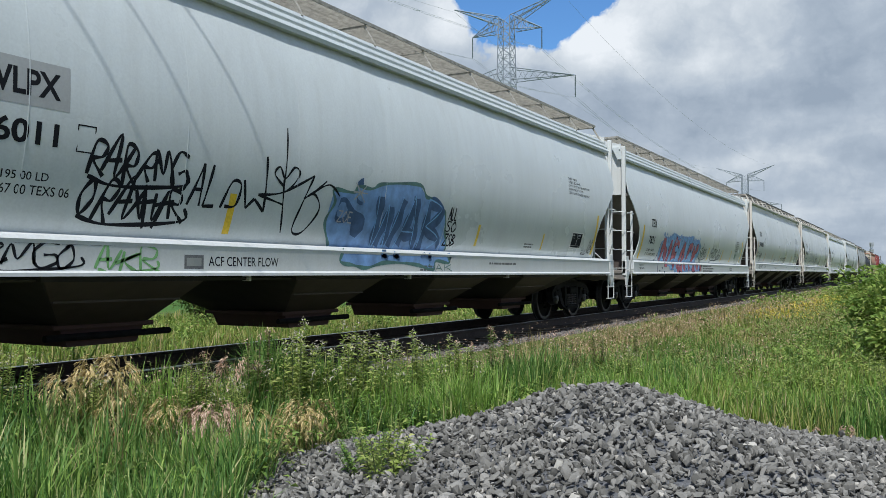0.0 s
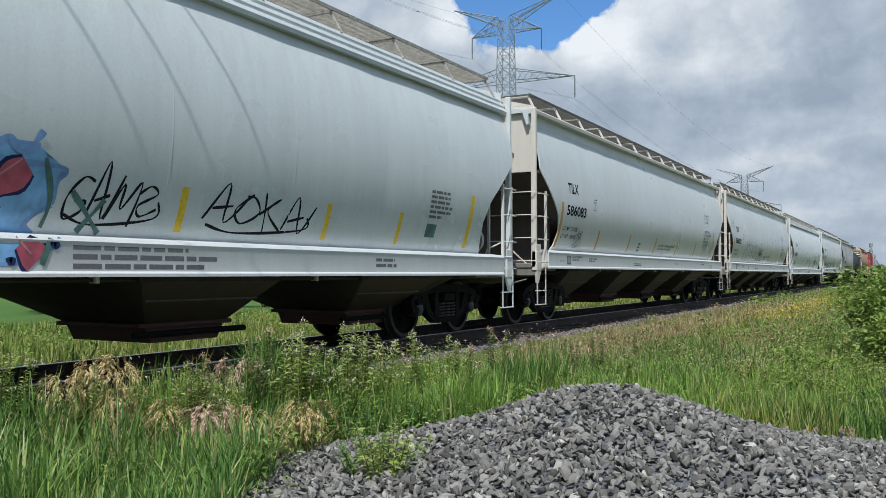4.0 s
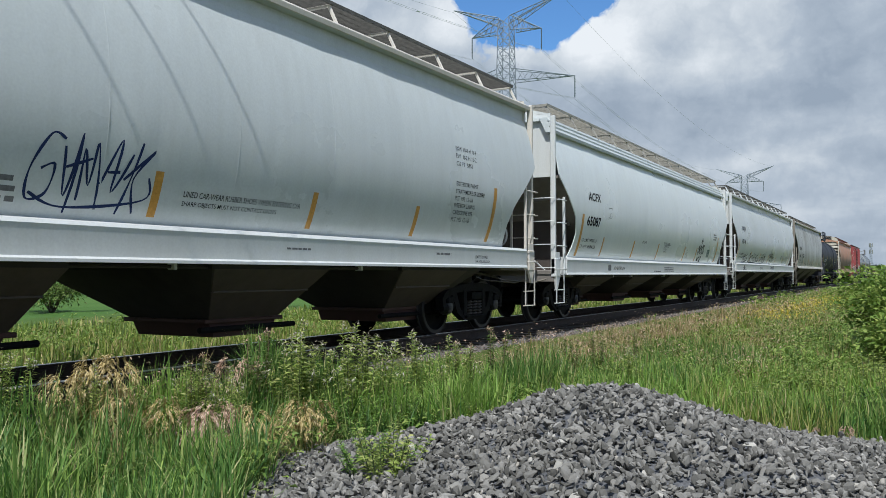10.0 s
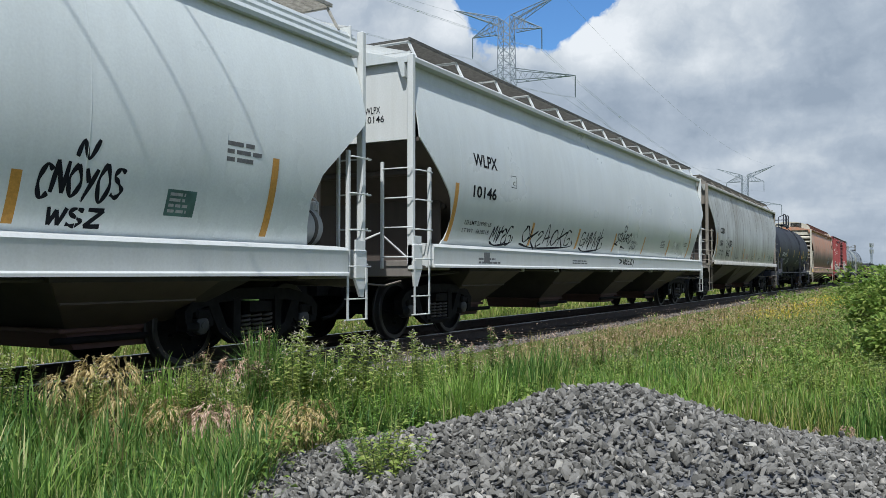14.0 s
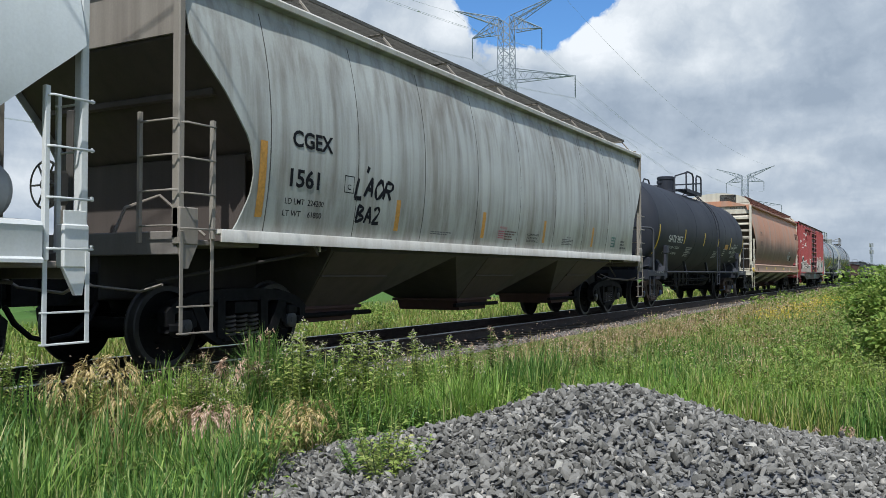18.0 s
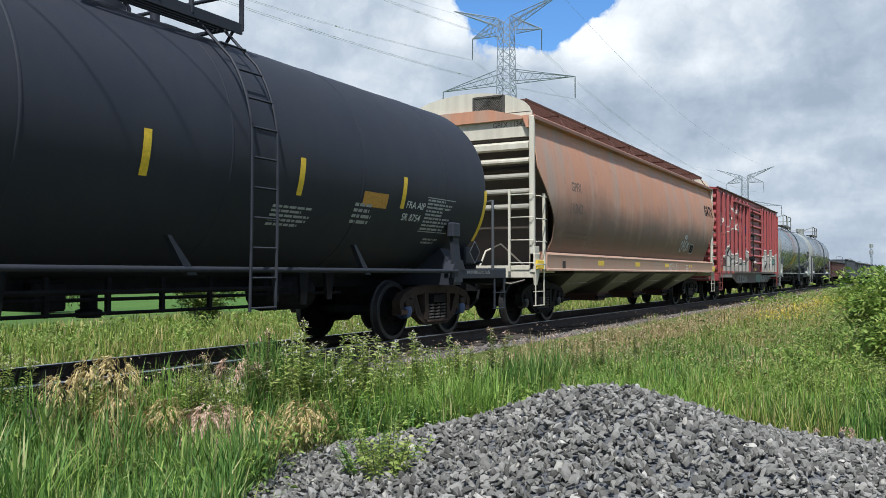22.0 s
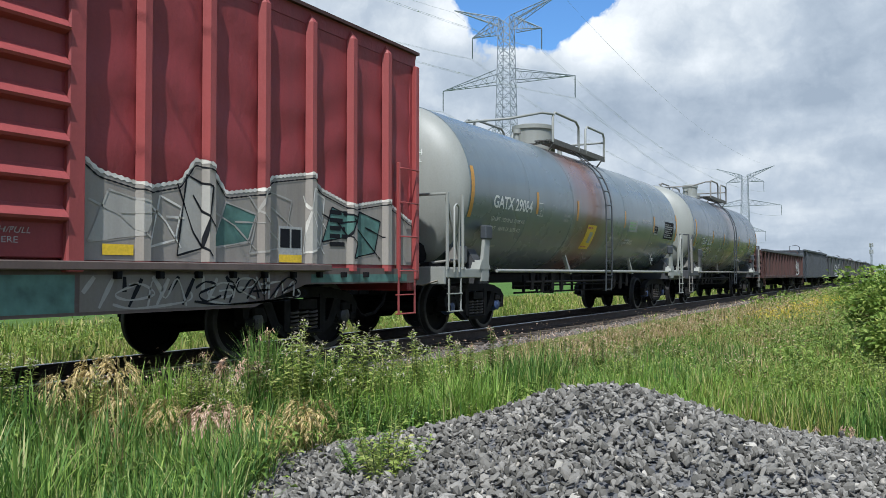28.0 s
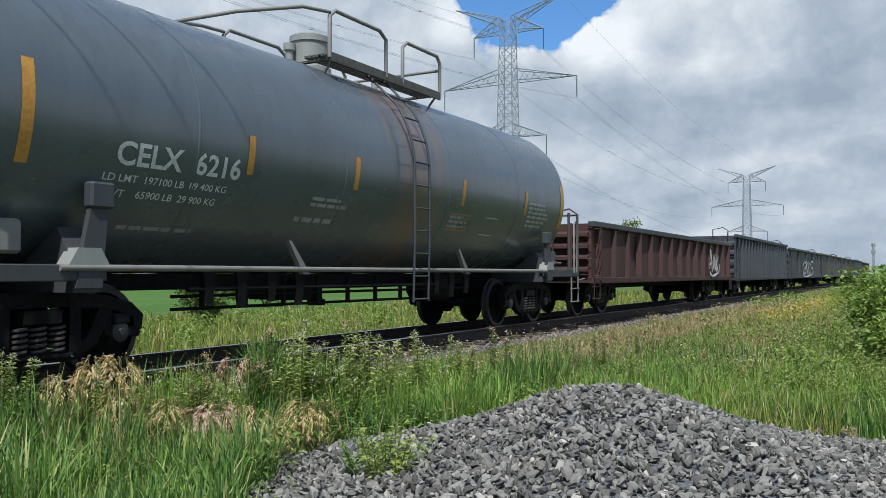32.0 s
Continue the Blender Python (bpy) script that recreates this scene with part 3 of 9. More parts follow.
M_STONE_SPRAY = paint("pale_grey_spray_paint", (0.36, 0.345, 0.315), (0.24, 0.22, 0.20), 0.6, 0.6, 0.8)
M_SILL = paint("grimy_sill_paint", (0.12, 0.09, 0.08), (0.07, 0.05, 0.045), 0.7, 0.6, 0.9, (0.20, 0.18, 0.16), 0.62)
M_PINK_SPRAY = plain("pink_spray_paint", (0.50, 0.22, 0.22), 0.55, 0.0, 0.3, 5, 0.0)
M_GALV = plain("galvanised_lattice_steel", (0.25, 0.28, 0.31), 0.55, 0.3, 0.15, 3, 0.0)
M_WIRE = plain("aluminium_conductor", (0.50, 0.52, 0.54), 0.5, 0.4, 0.1, 3, 0.0)
M_GLASS = plain("glass_insulator", (0.10, 0.13, 0.13), 0.25, 0.0, 0.2, 10, 0.0)
# ---- ground, track bed, rails ----
GRASS_STOPS = [(0.0, (0.07, 0.115, 0.02)), (0.3, (0.145, 0.22, 0.034)), (0.55, (0.22, 0.29, 0.052)), (0.8, (0.325, 0.33, 0.09)), (1.0, (0.46, 0.375, 0.18))]


def smooth(a, b, t):
    t = np.clip((t - a) / (b - a), 0, 1)
    return t * t * (3 - 2 * t)


def bumps(x, y):
    return 0.05 * np.sin(1.3 * x + 0.7 * y) * np.sin(0.9 * y - 0.4 * x + 1.0) + 0.03 * np.sin(2.9 * x + 1.1) * np.sin(2.3 * y)


def ground_z(x, y):
    """Height of the ground: flat land, a shallow ditch, the bank of the track."""
    x, y = np.asarray(x, float), np.asarray(y, float)
    z = -0.50 + bumps(x, y) * (np.abs(y - TRACK_Y) > 2.2)
    d = np.abs(y - TRACK_Y)
    bank = 1 - smooth(1.55, 2.75, d)
    z = z * (1 - bank) + bank * -0.26
    z = z - 0.10 * np.exp(-((y - 4.6) / 0.7) ** 2)
    z = z - 3.2 * smooth(70, 165, y)
    return z


def ground_sheet():
    xs = np.concatenate([[-3000, -1000, -300, -100, -40, -15], np.arange(-6, 30, 0.4), np.arange(30, 80, 2.0), [90, 110, 140, 180, 240, 320, 450, 700, 1200, 3000]])
    ys = np.concatenate([[-3000, -1000, -300, -100, -40, -15], np.arange(-6, 14, 0.3), np.arange(14, 40, 2.0), [45, 55, 70, 85, 100, 120, 140, 165, 200, 300, 450, 700, 1200, 3000]])
    X, Y = np.meshgrid(xs, ys, indexing="ij")
    Z = ground_z(X, Y)
    far = (np.abs(X) > 200) | (np.abs(Y) > 100)
    Z = np.where(far, -0.55 - 3.2 * smooth(70, 165, Y), Z)
    n, m = len(xs), len(ys)
    me = bpy.data.meshes.new("ground")
    i = np.arange(n * m).reshape(n, m)
    q = np.stack([i[:-1, :-1], i[1:, :-1], i[1:, 1:], i[:-1, 1:]], -1).reshape(-1, 4)
    me.from_pydata(np.stack([X, Y, Z], -1).reshape(-1, 3).tolist(), [], q.tolist())
    me.polygons.foreach_set("use_smooth", [True] * len(me.polygons))
    mat, ns, ls, bs = material("meadow_soil")
    g1 = ramp(ns, ls, noise_at(ns, ls, (0.5, 0.5, 0.5), 1.0, 8, 0.6), [(0.3, (0.06, 0.075, 0.022)), (0.5, (0.10, 0.125, 0.032)), (0.7, (0.15, 0.15, 0.055))])
    g2 = ramp(ns, ls, noise_at(ns, ls, (9, 9, 9), 1.0, 6, 0.65), [(0.3, (0.55, 0.55, 0.55)), (0.7, (1.3, 1.3, 1.3))])
    near = mixed(ns, ls, 1.0, g1, g2, "MULTIPLY")
    # the crop field beyond the track, greener and finer
    crop = ramp(ns, ls, noise_at(ns, ls, (0.06, 0.5, 0.5), 1.0, 6, 0.6), [(0.3, (0.055, 0.115, 0.025)), (0.7, (0.085, 0.155, 0.034))])
    sep = ns.new("ShaderNodeSeparateXYZ")
    tc = ns.new("ShaderNodeTexCoord")
    ls.new(tc.outputs["Object"], sep.inputs[0])
    wob = noise_at(ns, ls, (0.1, 0.1, 0.1), 1.0, 3)
    yy = socket(ns, ls, "ShaderNodeMath", {0: wob, 1: 14.0, 2: sep.outputs[1]}, operation="MULTIPLY_ADD")
    k = socket(ns, ls, "ShaderNodeMapRange", {0: yy, 1: 29.0, 2: 33.0})
    ls.new(mixed(ns, ls, k, near, crop), bs.inputs["Base Color"])
    bs.inputs["Roughness"].default_value = 0.9
    bs.inputs["Specular IOR Level"].default_value = 0.1
    b = socket(ns, ls, "ShaderNodeBump", {"Height": noise_at(ns, ls, (6, 6, 6), 1.0, 6), "Strength": 0.8, "Distance": 0.08})
    ls.new(b, bs.inputs["Normal"])
    me.materials.append(mat)
    return tagged(new("ground", me), "grassy meadow ground with bare soil and a crop field", "ground", kind="structure")


ground_sheet()

STONE_STOPS = [(0.0, (0.072, 0.068, 0.060)), (0.4, (0.158, 0.149, 0.134)), (0.75, (0.215, 0.203, 0.183)), (0.955, (0.27, 0.254, 0.23)), (0.965, (0.33, 0.30, 0.26)), (1.0, (0.42, 0.395, 0.35))]
M_STONE = varied("broken_grey_stone", STONE_STOPS, 0.85, spec=0.2)
M_STONE_PART = varied("broken_grey_stone_loose", STONE_STOPS, 0.85, island=False, spec=0.2)
M_BALLAST = varied("dusty_track_ballast", [(0.0, (0.09, 0.075, 0.066)), (0.5, (0.18, 0.155, 0.14)), (1.0, (0.30, 0.27, 0.245))], 0.9, spec=0.15)
M_BED = plain("fine_ballast", (0.12, 0.105, 0.095), 0.95, 0.0, 0.5, 16, 1.0)
M_HEAP = plain("stone_dust", (0.10, 0.10, 0.105), 0.95, 0.0, 0.5, 22, 1.0)


def stone_shapes(n, seed, faces20=True):
    """Angular stones, about one metre across."""
    out, rnd = [], np.random.RandomState(seed)
    for k in range(n):
        bm = bmesh.new()
        if faces20:
            bmesh.ops.create_icosphere(bm, subdivisions=1, radius=0.5)
        else:
            for p in ((1, 0, 0), (-1, 0, 0), (0, 1, 0), (0, -1, 0), (0, 0, 1), (0, 0, -1)):
                bm.verts.new([0.5 * c for c in p])
            bmesh.ops.convex_hull(bm, input=bm.verts[:])
        for v in bm.verts:
            v.co *= rnd.uniform(0.72, 1.25)
        cuts = rnd.normal(size=(6, 3))
        for c in cuts:
            c = Vector(c).normalized()
            for v in bm.verts:
                d = v.co.dot(c)
                if d > 0.26:
                    v.co -= c * (d - 0.26) * 0.92
        s = rnd.uniform(0.85, 1.45), rnd.uniform(0.65, 1.0), rnd.uniform(0.34, 0.6)
        vs = np.array([(v.co.x * s[0], v.co.y * s[1], v.co.z * s[2]) for v in bm.verts])
        bm.verts.index_update()
        fs = np.array([[v.index for v in f.verts] for f in bm.faces if len(f.verts) == 3])
        bm.free()
        out.append((vs, fs))
    return out


def turns(n, rnd, tilt=0.6):
    """Random turns: mostly about the upright, somewhat tilted."""
    a, b, c = rnd.uniform(0, 2 * np.pi, n), rnd.normal(0, tilt, n), rnd.normal(0, tilt, n)
    ca, sa, cb, sb, cc, sc = np.cos(a), np.sin(a), np.cos(b), np.sin(b), np.cos(c), np.sin(c)
    z, o = np.zeros(n), np.ones(n)
    rz = np.stack([ca, -sa, z, sa, ca, z, z, z, o], -1).reshape(n, 3, 3)
    ry = np.stack([cb, z, sb, z, o, z, -sb, z, cb], -1).reshape(n, 3, 3)
    rx = np.stack([o, z, z, z, cc, -sc, z, sc, cc], -1).reshape(n, 3, 3)
    return rz @ ry @ rx


def raw_mesh(name, V, F, mat, flat=False):
    """A mesh of triangles from arrays."""
    me = bpy.data.meshes.new(name)
    me.vertices.add(len(V))
    me.vertices.foreach_set("co", np.ascontiguousarray(V, dtype=np.float32).ravel())
    n = len(F)
    me.loops.add(3 * n)
    me.loops.foreach_set("vertex_index", np.ascontiguousarray(F, dtype=np.int32).ravel())
    me.polygons.add(n)
    me.polygons.foreach_set("loop_start", np.arange(0, 3 * n, 3, dtype=np.int32))
    me.materials.append(mat)
    me.update(calc_edges=True)
    if flat:
        me.polygons.foreach_set("use_smooth", [False] * n)
    return me


def scatter_mesh(name, shapes, places, sizes, rot, mat):
    V, F, n = [], [], 0
    pick = np.arange(len(places)) % len(shapes)
    for k, (vs, fs) in enumerate(shapes):
        sel = np.where(pick == k)[0]
        p = np.einsum("nij,vj->nvi", rot[sel], vs) * sizes[sel][:, None, None] + places[sel][:, None, :]
        f = fs[None] + (np.arange(len(sel)) * len(vs))[:, None, None] + n
        V.append(p.reshape(-1, 3)), F.append(f.reshape(-1, 3))
        n += p.shape[0] * p.shape[1]
    return raw_mesh(name, np.concatenate(V), np.concatenate(F), mat, True)


# ---- the track ----
track = tagged(new("railway_track"), "straight single railway track on grey ballast", "railway track")
part("ballast_bed", Form().prism([(TRACK_Y - 2.15, -0.55), (TRACK_Y - 1.45, -0.225), (TRACK_Y + 1.45, -0.225), (TRACK_Y + 2.15, -0.55)], -60, 1200, axis="x"), M_BED, track)
for s in (-1, 1):
    y = TRACK_Y + s * 0.7525
    f = Form().prism([(y - 0.07, -0.178), (y - 0.07, -0.165), (y - 0.012, -0.145), (y - 0.010, -0.05), (y - 0.037, -0.035), (y - 0.037, -0.008), (y + 0.037, -0.008), (y + 0.037, -0.035), (y + 0.010, -0.05), (y + 0.012, -0.145), (y + 0.07, -0.165), (y + 0.07, -0.178)], -60, 1200, axis="x")
    rail = part("rail", f, M_RAIL, track)
    part("rail_head", Form().prism([(y - 0.036, -0.0085), (y - 0.032, -0.002), (y - 0.02, 0.0), (y + 0.02, 0.0), (y + 0.032, -0.002), (y + 0.036, -0.0085)], -60, 1200, axis="x"), M_RAIL_TOP, rail)
TIE = Form().box(-0.115, 0.115, -1.30, 1.30, -0.335, -0.18, 0.012).mesh("tie", M_TIE)
for k in range(240):
    o = part("tie", TIE, None, track)
    o.location, o.rotation_euler = (-8.0 + 0.52 * k, TRACK_Y + 0.02 * math.sin(k * 2.3), 0.0), (0, 0, 0.012 * math.sin(k * 1.7))
rs = np.random.RandomState(5)
n = 17000
px = 7.0 + 40.0 * rs.rand(n) ** 1.15
py = TRACK_Y - 1.15 - 1.35 * rs.rand(n) ** 0.9
pz = np.interp(TRACK_Y - py, [0, 1.45, 2.15, 2.8], [-0.225, -0.225, -0.46, -0.50])
tagged(part("ballast", scatter_mesh("ballast", stone_shapes(10, 3, False), np.stack([px, py, pz + 0.005], -1), rs.uniform(0.04, 0.085, n), turns(n, rs), M_BALLAST), None, track), kind="stuff")

# ---- the heap of broken stone ----
_a = radians(YAW)


def spot(u, w):
    """World x, y of a point u to the right of and w ahead of the eye."""
    return w * math.cos(_a) + u * math.sin(_a), w * math.sin(_a) - u * math.cos(_a)


def heap_z(u, w):
    ridge = np.interp(u, [-2.6, -1.5, -0.3, 0.28, 0.7, 1.05, 1.4, 1.77, 2.4, 2.9, 3.6, 4.6], [-0.50, -0.42, -0.22, -0.05, 0.12, 0.185, 0.17, 0.085, -0.10, -0.25, -0.34, -0.47])
    d = np.where(w < 6.3, (6.3 - w) / 3.4, (w - 6.3) / 1.5)
    lump = 0.03 * np.sin(2.7 * u + 1.3 * w) * np.sin(2.1 * w - u)
    return -0.52 + (ridge + 0.52) * np.clip(1 - d ** 1.6, 0, 1) + lump * (ridge > -0.45)


heap = Form()
heap.sheet(lambda p, q: (*spot(-2.6 + 7.2 * p, 2.9 + 4.9 * q), float(heap_z(-2.6 + 7.2 * p, 2.9 + 4.9 * q)) - 0.03), 60, 42)
heap = tagged(part("gravel_heap", heap, M_HEAP, None, smooth=80), "low heap of dark grey broken stone beside the track", "gravel heap")
rs = np.random.RandomState(11)
n = 31000
hu, hw = -2.4 + 8.8 * rs.rand(n), 3.0 + 4.6 * rs.rand(n)
hz = np.maximum(heap_z(hu, hw), ground_z(hw * math.cos(_a) + hu * math.sin(_a), hw * math.sin(_a) - hu * math.cos(_a)) + 0.005)
keep = (heap_z(hu, hw) > -0.47 + 0.05 * rs.rand(n)) | (rs.rand(n) < 0.25) | ((hu > 2.3) & (hw < 7.15))
keep &= hw > 3.0 + 0.9 * rs.rand(n) ** 2
hu, hw, hz = hu[keep], hw[keep], hz[keep]
n = len(hu)
hx, hy = hw * math.cos(_a) + hu * math.sin(_a), hw * math.sin(_a) - hu * math.cos(_a)
size = 0.040 + 0.055 * rs.rand(n) ** 1.6
places, rot = np.stack([hx, hy, hz + 0.012 * rs.randn(n)], -1), turns(n, rs, 0.85)
loose = np.where((np.abs(hu - 1.1) < 1.5) & (np.abs(hw - 4.75) < 0.55))[0][:300]
rest = np.setdiff1d(np.arange(n), loose)
SHAPES = stone_shapes(14, 8)
tagged(part("gravel", scatter_mesh("gravel", SHAPES, places[rest], size[rest], rot[rest], M_STONE), None, heap), kind="stuff")
LOOSE = [raw_mesh("stone", v, f, M_STONE_PART, True) for v, f in SHAPES]
for k, i in enumerate(loose):
    o = part("stone", LOOSE[k % len(LOOSE)], None, heap)
    o.matrix_basis = Matrix.LocRotScale(Vector(places[i]) + Vector((0, 0, 0.02)), Matrix(rot[i].tolist()).to_quaternion(), Vector((size[i],) * 3))
# ---- grass and weeds ----
M_GRASS = varied("meadow_grass", GRASS_STOPS, 0.55, translucent=0.3, patch_scale=0.55)
M_LUSH = varied("lush_green_grass", [(0.0, (0.045, 0.11, 0.024)), (0.4, (0.105, 0.21, 0.042)), (0.8, (0.195, 0.295, 0.07)), (0.93, (0.31, 0.35, 0.115)), (1.0, (0.46, 0.42, 0.2))], 0.5, translucent=0.3)
M_DRY = varied("dry_straw", [(0.0, (0.15, 0.15, 0.045)), (0.45, (0.30, 0.235, 0.10)), (1.0, (0.50, 0.38, 0.21))], 0.8, translucent=0.2)
M_GOLD = varied("golden_dry_blades", [(0.0, (0.22, 0.21, 0.07)), (0.3, (0.44, 0.34, 0.14)), (0.7, (0.60, 0.46, 0.23)), (1.0, (0.70, 0.57, 0.35))], 0.8, translucent=0.25)
M_PINKDRY = varied("pinkish_dry_heads", [(0.0, (0.32, 0.20, 0.13)), (0.5, (0.52, 0.35, 0.26)), (1.0, (0.66, 0.50, 0.39))], 0.8, translucent=0.2)
M_LEAF = varied("weed_leaves", [(0.0, (0.07, 0.115, 0.025)), (0.5, (0.13, 0.195, 0.042)), (0.9, (0.21, 0.27, 0.07)), (1.0, (0.33, 0.31, 0.11))], 0.55, translucent=0.3)
M_LEAF_BRIGHT = varied("bright_weed_leaves", [(0.0, (0.10, 0.175, 0.03)), (0.6, (0.21, 0.305, 0.06)), (1.0, (0.34, 0.39, 0.105))], 0.5, translucent=0.35)
M_LEAF_SUN = varied("sunlit_weed_leaves", [(0.0, (0.19, 0.26, 0.05)), (0.6, (0.33, 0.40, 0.10)), (1.0, (0.48, 0.48, 0.18))], 0.5, translucent=0.4)
M_HERB = varied("fresh_herb_leaves", [(0.0, (0.075, 0.165, 0.028)), (0.5, (0.15, 0.275, 0.05)), (0.9, (0.25, 0.365, 0.08)), (1.0, (0.37, 0.40, 0.13))], 0.5, translucent=0.35)
M_STRAW = varied("straw_and_green_blades", [(0.0, (0.10, 0.17, 0.035)), (0.45, (0.21, 0.24, 0.07)), (0.7, (0.40, 0.31, 0.14)), (1.0, (0.56, 0.42, 0.23))], 0.8, translucent=0.25)
M_STEM = plain("green_stem", (0.10, 0.13, 0.05), 0.7, 0.0, 0.2)
M_DRYSTEM = plain("dry_stem", (0.22, 0.16, 0.10), 0.8, 0.0, 0.2)
M_BARK = plain("shrub_bark", (0.11, 0.085, 0.065), 0.85, 0.0, 0.4, 12, 0.6)
M_BLOOM = varied("pale_seed_heads", [(0.0, (0.30, 0.27, 0.20)), (1.0, (0.55, 0.50, 0.42))], 0.8, translucent=0.2)
M_YELLOW_BLOOM = varied("yellow_flowers", [(0.0, (0.50, 0.36, 0.03)), (1.0, (0.65, 0.52, 0.08))], 0.6, translucent=0.2)


def blades(px, py, pz, height, width, lean, rnd):
    """Bent, tapered blades: seven points and five triangles each."""
    n = len(px)
    a = rnd.uniform(0, 2 * np.pi, n)
    d = np.stack([np.cos(a), np.sin(a)], -1)
    s = np.stack([-np.sin(a + rnd.normal(0, 0.5, n)), np.cos(a)], -1)
    rows = []
    for t, w in ((0.0, 0.7), (0.4, 1.0), (0.75, 0.7), (1.0, 0.0)):
        off = lean[:, None] * height[:, None] * d * t ** 2
        z = pz + height * (t - 0.35 * lean ** 2 * t ** 2)
        c = np.stack([px + off[:, 0], py + off[:, 1], z], -1)
        h = np.concatenate([s * (width * w * 0.5)[:, None], np.zeros((n, 1))], -1)
        rows += [c - h, c + h] if w else [c]
    V = np.stack(rows, 1)
    F = np.array([(0, 1, 3), (0, 3, 2), (2, 3, 5), (2, 5, 4), (4, 5, 6)])
    F = F[None] + (np.arange(n) * 7)[:, None, None]
    return V.reshape(-1, 3), F.reshape(-1, 3)


def grass(name, label, mat, zones, seed):
    """zones: x0, x1, y0, y1, blades, height, width."""
    rnd = np.random.RandomState(seed)
    Vs, Fs, n = [], [], 0
    for x0, x1, y0, y1, count, h, w in zones:
        x, y = rnd.uniform(x0, x1, count), rnd.uniform(y0, y1, count)
        # thinner and lower in patches
        lush = 0.5 + 0.5 * np.sin(1.7 * x + 0.9 * np.sin(1.3 * y)) * np.sin(1.9 * y + 0.8 * np.sin(0.9 * x))
        keep = rnd.rand(count) < 0.45 + 0.55 * lush
        u, v = x * math.sin(_a) - y * math.cos(_a), x * math.cos(_a) + y * math.sin(_a)
        keep &= ~((heap_z(u, v) > np.where(u < 0, -0.40, -0.33)) & (u > -2.2) & (u < 4.3) & (v > 2.9) & (v < 7.7))
        keep &= ~((u > 2.2) & (v > 3.4) & (v < 7.15 - 0.25 * rnd.rand(count)) & (u < 6.5))
        keep &= np.abs(y - TRACK_Y) > np.where(x < 8.0, 1.65, 2.05) + 0.5 * rnd.rand(count)
        # bare stony ground between the near grass and the bank
        keep &= ~((u > -2.5) & (u < -0.8) & (v > 6.1) & (v < 7.5)) | (rnd.rand(count) < 0.06)
        if mat is M_GRASS:
            keep &= (y < 4.8) | (y > TRACK_Y) | (x < 7.0) | (rnd.rand(count) < 0.3)
        x, y, lush = x[keep], y[keep], lush[keep]
        k = len(x)
        hh = h * (0.45 + 0.75 * rnd.rand(k)) * (0.65 + 0.5 * lush)
        V, F = blades(x, y, ground_z(x, y) - 0.02, hh, w * (0.6 + 0.8 * rnd.rand(k)), np.abs(rnd.normal(0.25, 0.22, k)), rnd)
        Vs.append(V), Fs.append(F + n)
        n += len(V)
    me = raw_mesh(name, np.concatenate(Vs), np.concatenate(Fs), mat)
    return tagged(new(name, me), label, "grass", kind="stuff")


grass("meadow_grass", "tall green and yellowing meadow grass along the track", M_GRASS, [
    (2.5, 9, 0.6, 6.2, 17000, 0.42, 0.010), (9, 20, -0.6, 6.1, 32000, 0.33, 0.012), (20, 45, -0.5, 6.2, 36000, 0.36, 0.022), (45, 110, -0.5, 6.2, 26000, 0.50, 0.06), (110, 260, 1.0, 6.2, 9000, 0.55, 0.16),
    (4, 24, 10.0, 17.0, 20000, 0.42, 0.018), (24, 60, 10.0, 18.0, 20000, 0.42, 0.035), (10, 60, 17.0, 22.0, 7000, 0.30, 0.05), (-7, 3, -7, 5.6, 14000, 0.22, 0.012), (60, 160, 10.0, 16.0, 12000, 0.5, 0.10)], 1)
grass("lush_grass", "dense lush green grass at the foot of the bank", M_LUSH, [
    (3.0, 5.6, 3.3, 4.7, 6000, 0.58, 0.013), (3.6, 6.0, 4.7, 5.8, 2500, 0.42, 0.012), (4.6, 9.5, 3.5, 5.4, 12500, 0.60, 0.013), (9.5, 16, 2.2, 4.6, 8000, 0.40, 0.014), (3.4, 5.2, 2.6, 3.6, 2200, 0.45, 0.011), (12, 20, 0.2, 2.4, 4000, 0.4, 0.015)], 2)


def turf(name, label, mat, zones, seed):
    """zones: u0, u1, w0, w1 to the right of and ahead of the eye, blades, height, width."""
    rnd = np.random.RandomState(seed)
    Vs, Fs, n = [], [], 0
    for u0, u1, w0, w1, count, h, wide in zones:
        u, w = rnd.uniform(u0, u1, count), rnd.uniform(w0, w1, count)
        x, y = w * math.cos(_a) + u * math.sin(_a), w * math.sin(_a) - u * math.cos(_a)
        clump = 0.5 + 0.5 * np.sin(5.1 * x + 1.3 * np.sin(4 * y)) * np.sin(4.3 * y + 1.7)
        ok = (y < TRACK_Y - 1.75) & (rnd.rand(count) < 0.4 + 0.6 * clump)
        x, y, clump = x[ok], y[ok], clump[ok]
        k = len(x)
        V, F = blades(x, y, ground_z(x, y) - 0.02, h * (0.35 + 0.75 * rnd.rand(k)) * (0.7 + 0.4 * clump), wide * (0.6 + 0.8 * rnd.rand(k)), np.abs(rnd.normal(0.3, 0.27, k)), rnd)
        Vs.append(V), Fs.append(F + n)
        n += len(V)
    return tagged(new(name, raw_mesh(name, np.concatenate(Vs), np.concatenate(Fs), mat)), label, "grass", kind="stuff")


